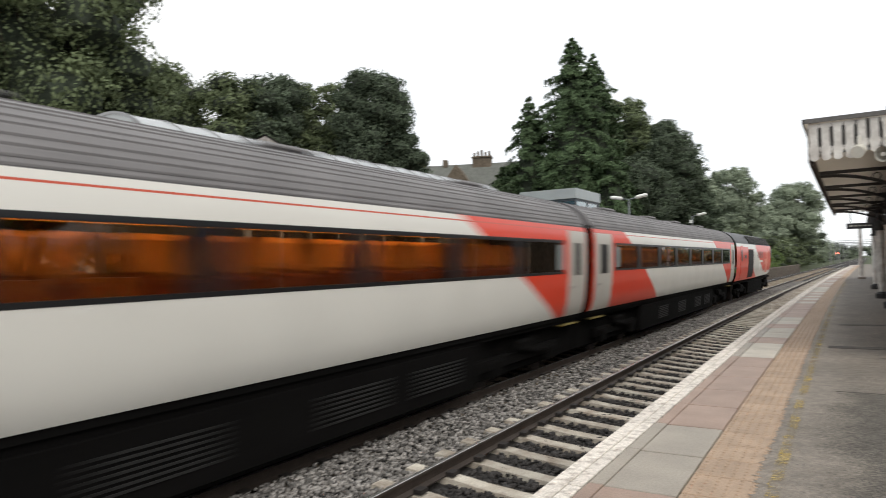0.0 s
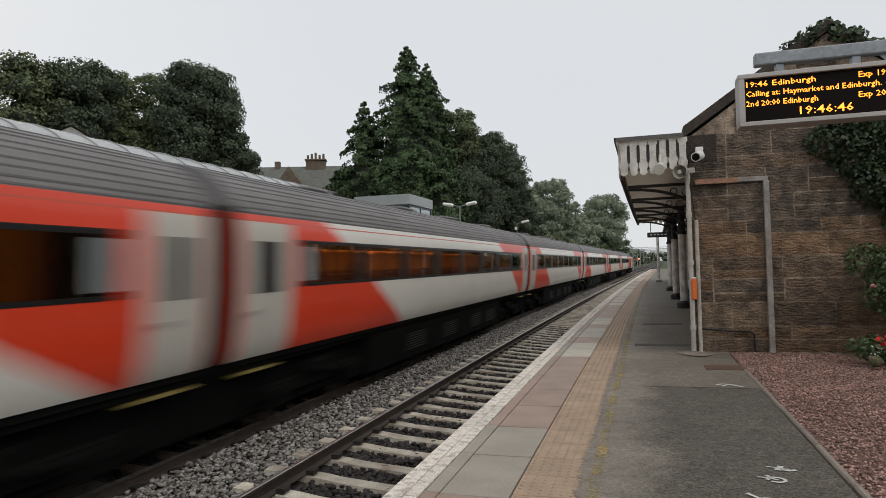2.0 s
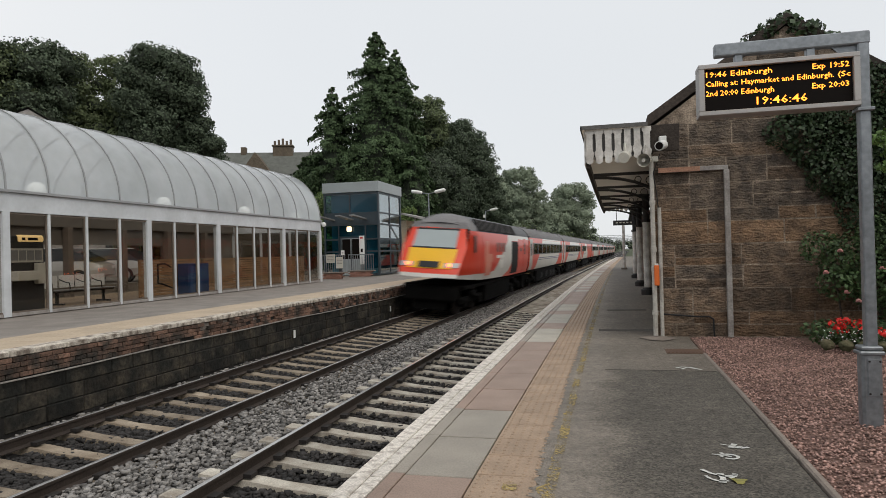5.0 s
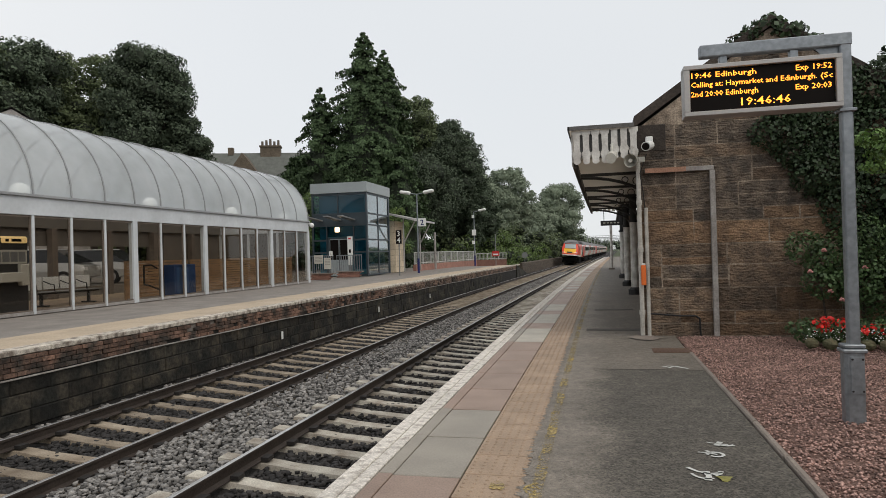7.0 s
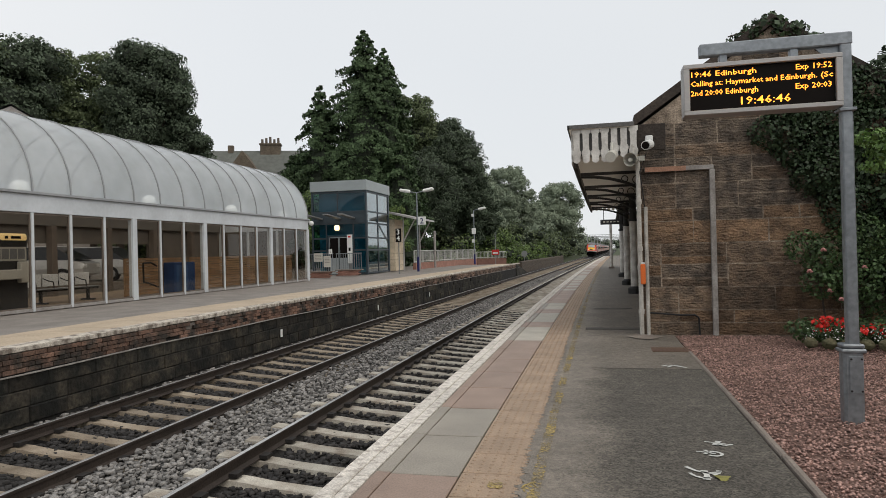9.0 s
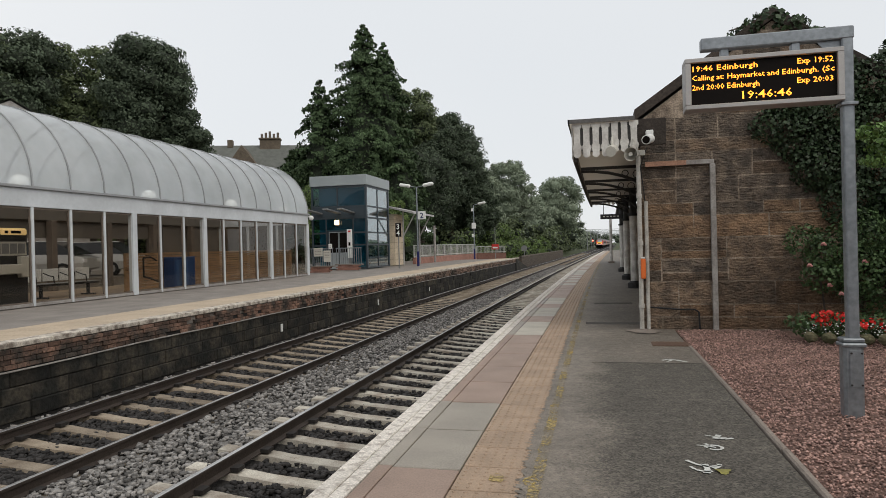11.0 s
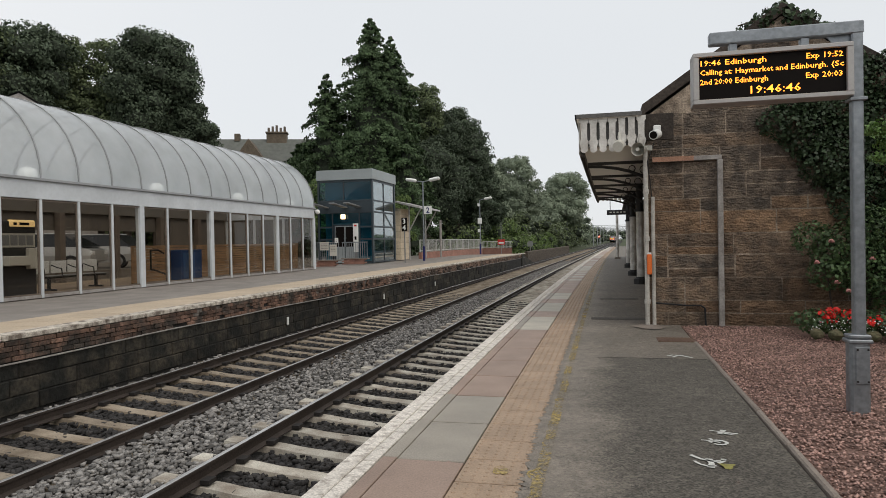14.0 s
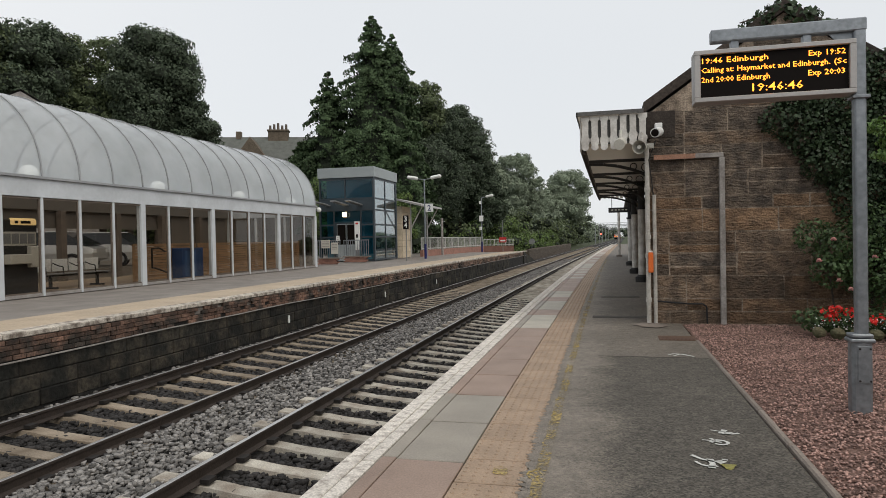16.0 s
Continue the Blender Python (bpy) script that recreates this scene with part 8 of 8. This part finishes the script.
def cab_half(z, y):
    w = max(side_x(max(z, 1.0)), 1.28)
    if z > 3.12:
        w = 1.27 - (z - 3.12) * 0.75
    return w * nose_w(y)


def power_car(label):
    """Gangway end at +y, raked cab nose at -y."""
    pc = thing("power_car", label, "locomotive", "power cars")
    yb = 8.6
    # bodysides as far as the nose allows at each height
    zs = [1.08, 1.14, 1.36, 1.66, 2.05, 2.42, 2.78, 3.0, 3.12]
    for s in (-1, 1):
        b = B()
        ys = [yb, 2.0, -4.5, -5.5, -6.2, -6.6, -7.0, -7.45, -7.9, -8.3, -8.52, -8.6]
        grid = []
        for z in zs:
            ny = nose_y(max(z, 1.1))
            row = []
            for y in ys:
                yy = max(y, ny)
                row.append(b.verts.new((s * cab_half(z, yy), yy, nose_lift(yy, z))))
            grid.append(row)
        for a, c in zip(grid, grid[1:]):
            for i in range(len(ys) - 1):
                if (a[i].co - a[i + 1].co).length < 1e-5 and (c[i].co - c[i + 1].co).length < 1e-5:
                    continue
                b.faces.new((a[i], a[i + 1], c[i + 1], c[i])).smooth = True
        bmesh.ops.remove_doubles(b, verts=b.verts, dist=1e-4)
        part("bodyside", b, POWER, pc, "red painted bodyside with white flashes")
    # raked front between the sides, in bands of paint
    def front(z1, z0, x0, x1, out, mtl, name, label_=""):
        b = B()
        n = 8
        zz = sorted({z0, z1, *[z for _, z in NOSE if z0 < z < z1]}, reverse=True)
        rows = []
        for z in zz:
            y = nose_y(z)
            w = cab_half(z, y)
            rows.append([b.verts.new((w * (x0 + (x1 - x0) * k / n), y - out - 0.2 * (1 - (x0 + (x1 - x0) * k / n) ** 2) * min(1, (3.6 - z) * 0.7), nose_lift(y, z))) for k in range(n + 1)])
        for a, c in zip(rows, rows[1:]):
            for k in range(n):
                b.faces.new((a[k], a[k + 1], c[k + 1], c[k]))
        return part(name, b, mtl, pc, label_, smooth=True)

    front(3.42, 1.1, -1, 1, 0.0, M_RED_TRAIN, "nose", "red raked nose")
    front(3.42, 3.18, -1, 1, 0.012, M_COACHROOF, "cab_roof_front", "dark front of the domed cab roof")
    front(3.12, 2.38, -0.68, 0.68, 0.03, M_SCREENGLASS, "windscreen", "wide raked cab windscreen")
    front(3.17, 3.10, -0.72, 0.72, 0.034, M_BAND, "windscreen_surround")
    front(2.39, 2.33, -0.72, 0.72, 0.034, M_BAND, "windscreen_surround")
    front(2.32, 1.48, -0.76, 0.76, 0.025, M_NOSEYELLOW, "warning_panel", "bright yellow warning panel")
    front(1.78, 1.52, -0.34, 0.34, 0.05, M_BAND, "coupler_hatch", "black coupler hatch")
    front(1.26, 1.10, -1, 1, 0.02, M_T_WHITE, "lower_valance", "white lower valance")
    for s in (-1, 1):
        front(1.74, 1.54, s * 0.5 if s > 0 else -0.95, 0.95 if s > 0 else -0.5, 0.045, M_SCREENGLASS, "headlight", "clear headlight cluster")
        b = B()
        cyl(b, (s * 0.78, nose_y(1.63) - 0.26, 1.82), (s * 0.78, nose_y(1.63) - 0.12, 1.82), 0.065, 12)
        part("tail_lamp", b, M_TAILRED, pc, "glowing red tail lamp")
        b = B()
        side_strip(b, -6.32, -6.0, 2.3, 2.95, 0.01, s, 0.02)
        part("cab_side_window", b, M_BAND, pc)
        b = B()
        side_strip(b, -4.9, -4.25, 1.44, 3.0, 0.008, s, 0.03)
        part("cab_door", b, M_RED_TRAIN, pc)
        b = B()
        side_strip(b, 2.46, 4.5, 1.17, 2.82, 0.004, s, 0.02)
        gr = part("radiator_grille", b, M_T_BLACK, pc, "black louvred radiator grille")
        for k in range(16):
            b = B()
            side_strip(b, 2.5, 4.46, 1.21 + k * 0.1, 1.24 + k * 0.1, 0.02, s, 0.02)
            part("grille_slat", b, M_LOUVRE, gr)
        b = B()
        side_strip(b, 6.5, 7.35, 1.1, 3.0, 0.008, s, 0.03)
        gd = part("guard_door", b, M_RED_TRAIN, pc, "red guard compartment door")
        b = B()
        side_strip(b, 6.72, 7.14, 2.15, 2.75, 0.014, s, 0.02)
        part("door_window", b, M_BAND, gd)
        b = B()
        side_strip(b, 5.2, 5.85, 2.3, 2.48, 0.006, s, 0.02)
        part("vent", b, M_BAND, pc)
        # pale crossed emblem and swash on the side
        for y0, y1, z0, z1, out in ((-4.3, -3.55, 2.02, 2.76, 0.004), (-4.7, -2.75, 1.88, 2.22, 0.007), (-4.15, -3.0, 1.32, 1.92, 0.010)):
            b = B()
            side_strip(b, y0, y1, z0, z1, out, s, 0.01)
            part("emblem_bar", b, M_EMBLEM, pc, "faint pale emblem stroke")
        for y0 in (-1.75, -0.85, -0.05):
            b = B()
            side_strip(b, y0, y0 + 0.55, 2.3, 2.72, 0.006, s, 0.01)
            part("engine_room_window", b, M_DKRED, pc, "dark red engine room window")
        b = B()
        side_strip(b, -1.7, 0.2, 2.03, 2.16, 0.006, s, 0.012)
        side_strip(b, -0.75, 0.1, 1.55, 1.93, 0.006, s, 0.012)
        part("swash", b, M_T_WHITE, pc, "white swash emblem")
        b = B()
        for k in range(9):
            z0 = 3.17 + k * 0.052
            xx = 1.26 - k * 0.033
            box(b, (s * xx - 0.03, -5.4, z0), (s * xx + 0.03, 3.9, z0 + 0.026))
        part("roof_louvre", b, M_T_BLACK, pc, "black louvred roof intake")
        b = B()
        for k in range(8):
            z0, xx = 3.2 + k * 0.052, 1.265 - k * 0.033
            box(b, (s * xx - 0.036, -5.3, z0), (s * xx + 0.036, 3.85, z0 + 0.012))
        part("roof_louvre_edge", b, M_COACHROOF, pc, kind="stuff")
    roof_part(pc, -5.5, yb, M_PCROOF, False)
    b = B()
    rings = []
    for y, zt in ((-5.5, 3.78), (-6.1, 3.66), (-6.4, 3.5), (-6.56, 3.40)):
        k = (zt - 3.12) / (3.78 - 3.12)
        rings.append([b.verts.new((x * nose_w(y), y - 0.12 * (1 - (x / 1.27) ** 2) * (1 - k), 3.12 + (z - 3.12) * k)) for x, z in ROOF + [(-x, z) for x, z in ROOF[::-1]]])
    for a, c in zip(rings, rings[1:]):
        for i in range(len(a) - 1):
            b.faces.new((a[i], a[i + 1], c[i + 1], c[i]))
    part("cab_roof", b, M_COACHROOF, pc, "dark domed cab roof", smooth=True)
    b = B()
    box(b, (-1.25, yb - 0.05, 1.0), (1.25, yb, 3.2))
    box(b, (-0.62, yb, 1.2), (0.62, yb + 0.28, 3.2))
    part("end_wall", b, M_UNDER, pc)
    b = B()
    box(b, (-1.2, -7.0, 0.9), (1.2, yb, 1.02))
    box(b, (-1.2, -3.1, 0.14), (1.2, 3.1, 0.9), 0.05)
    # inner box added between the wheels to keep light from crossing under
    box(b, (-0.62, -7.5, 0.14), (0.62, 8.4, 0.9))
    box(b, (-1.0, -7.7, 0.45), (1.0, -6.8, 1.0), 0.08)
    part("underframe", b, M_UNDER, pc, "sooty underframe and fuel tank with an added light-blocking box")
    for ch in pc.children:
        ch.location.z += 0.09
    for y in (-5.2, 5.2):
        bogie(pc, y, 0.5, 1.3)
    return pc


M_EMBLEM = mat("faded_emblem", (0.66, 0.24, 0.17), 0.45, var=0.08, bump=0.0, obj=True)
std = coach(STD, "white and red standard class coach with a black window band", "std")
first = coach(FIRST, "white and red first class coach with thin blue stripes", "first")
buffet = coach(BUFFET, "buffet coach with a red kitchen end and small windows", "buffet")
rear_power = power_car("red diesel power car with a yellow raked nose")

PITCH, SPEED, GAP0, T_GAP0 = 22.2, 40.45, 9.26, 0.4
train = []
for k in range(-2, 7):
    if k == 4:
        ob = buffet
    elif k == 5:
        ob = first
    elif k == 6:
        ob = copy_thing(first, Matrix.Identity(4))
    elif k == -2:
        ob = std
    else:
        ob = copy_thing(std, Matrix.Identity(4))
    train.append((ob, -PITCH * k - PITCH / 2, 0))
lead_power = copy_thing(rear_power, Matrix.Identity(4))
train.append((rear_power, -PITCH * 7 - 8.9, 0))
train.append((lead_power, PITCH * 2 + 8.9, 180))
LEAN = math.degrees(math.atan(CANT_SLOPE))
RAIL_MID = RAIL_LOW + CANT / 2


def motions():
    """The train runs away along the far track at an even speed."""
    for ob, offset, turn in train:
        rows = []
        for i in range(33):
            t = i * 0.5
            y = GAP0 + SPEED * (t - T_GAP0) + offset
            m = pose(CENTRE_L + bend(y), y, RAIL_MID, 0, LEAN, math.degrees(-heading(y))) @ pose(0, 0, 0, 0, 0, turn)
            if turn:
                m = pose(CENTRE_L + bend(y), y, RAIL_MID, 0, 0, math.degrees(-heading(y)) + 180) @ pose(0, 0, 0, 0, -LEAN, 0)
            rows.append((t, m))
        walk(ob, rows)


motions()
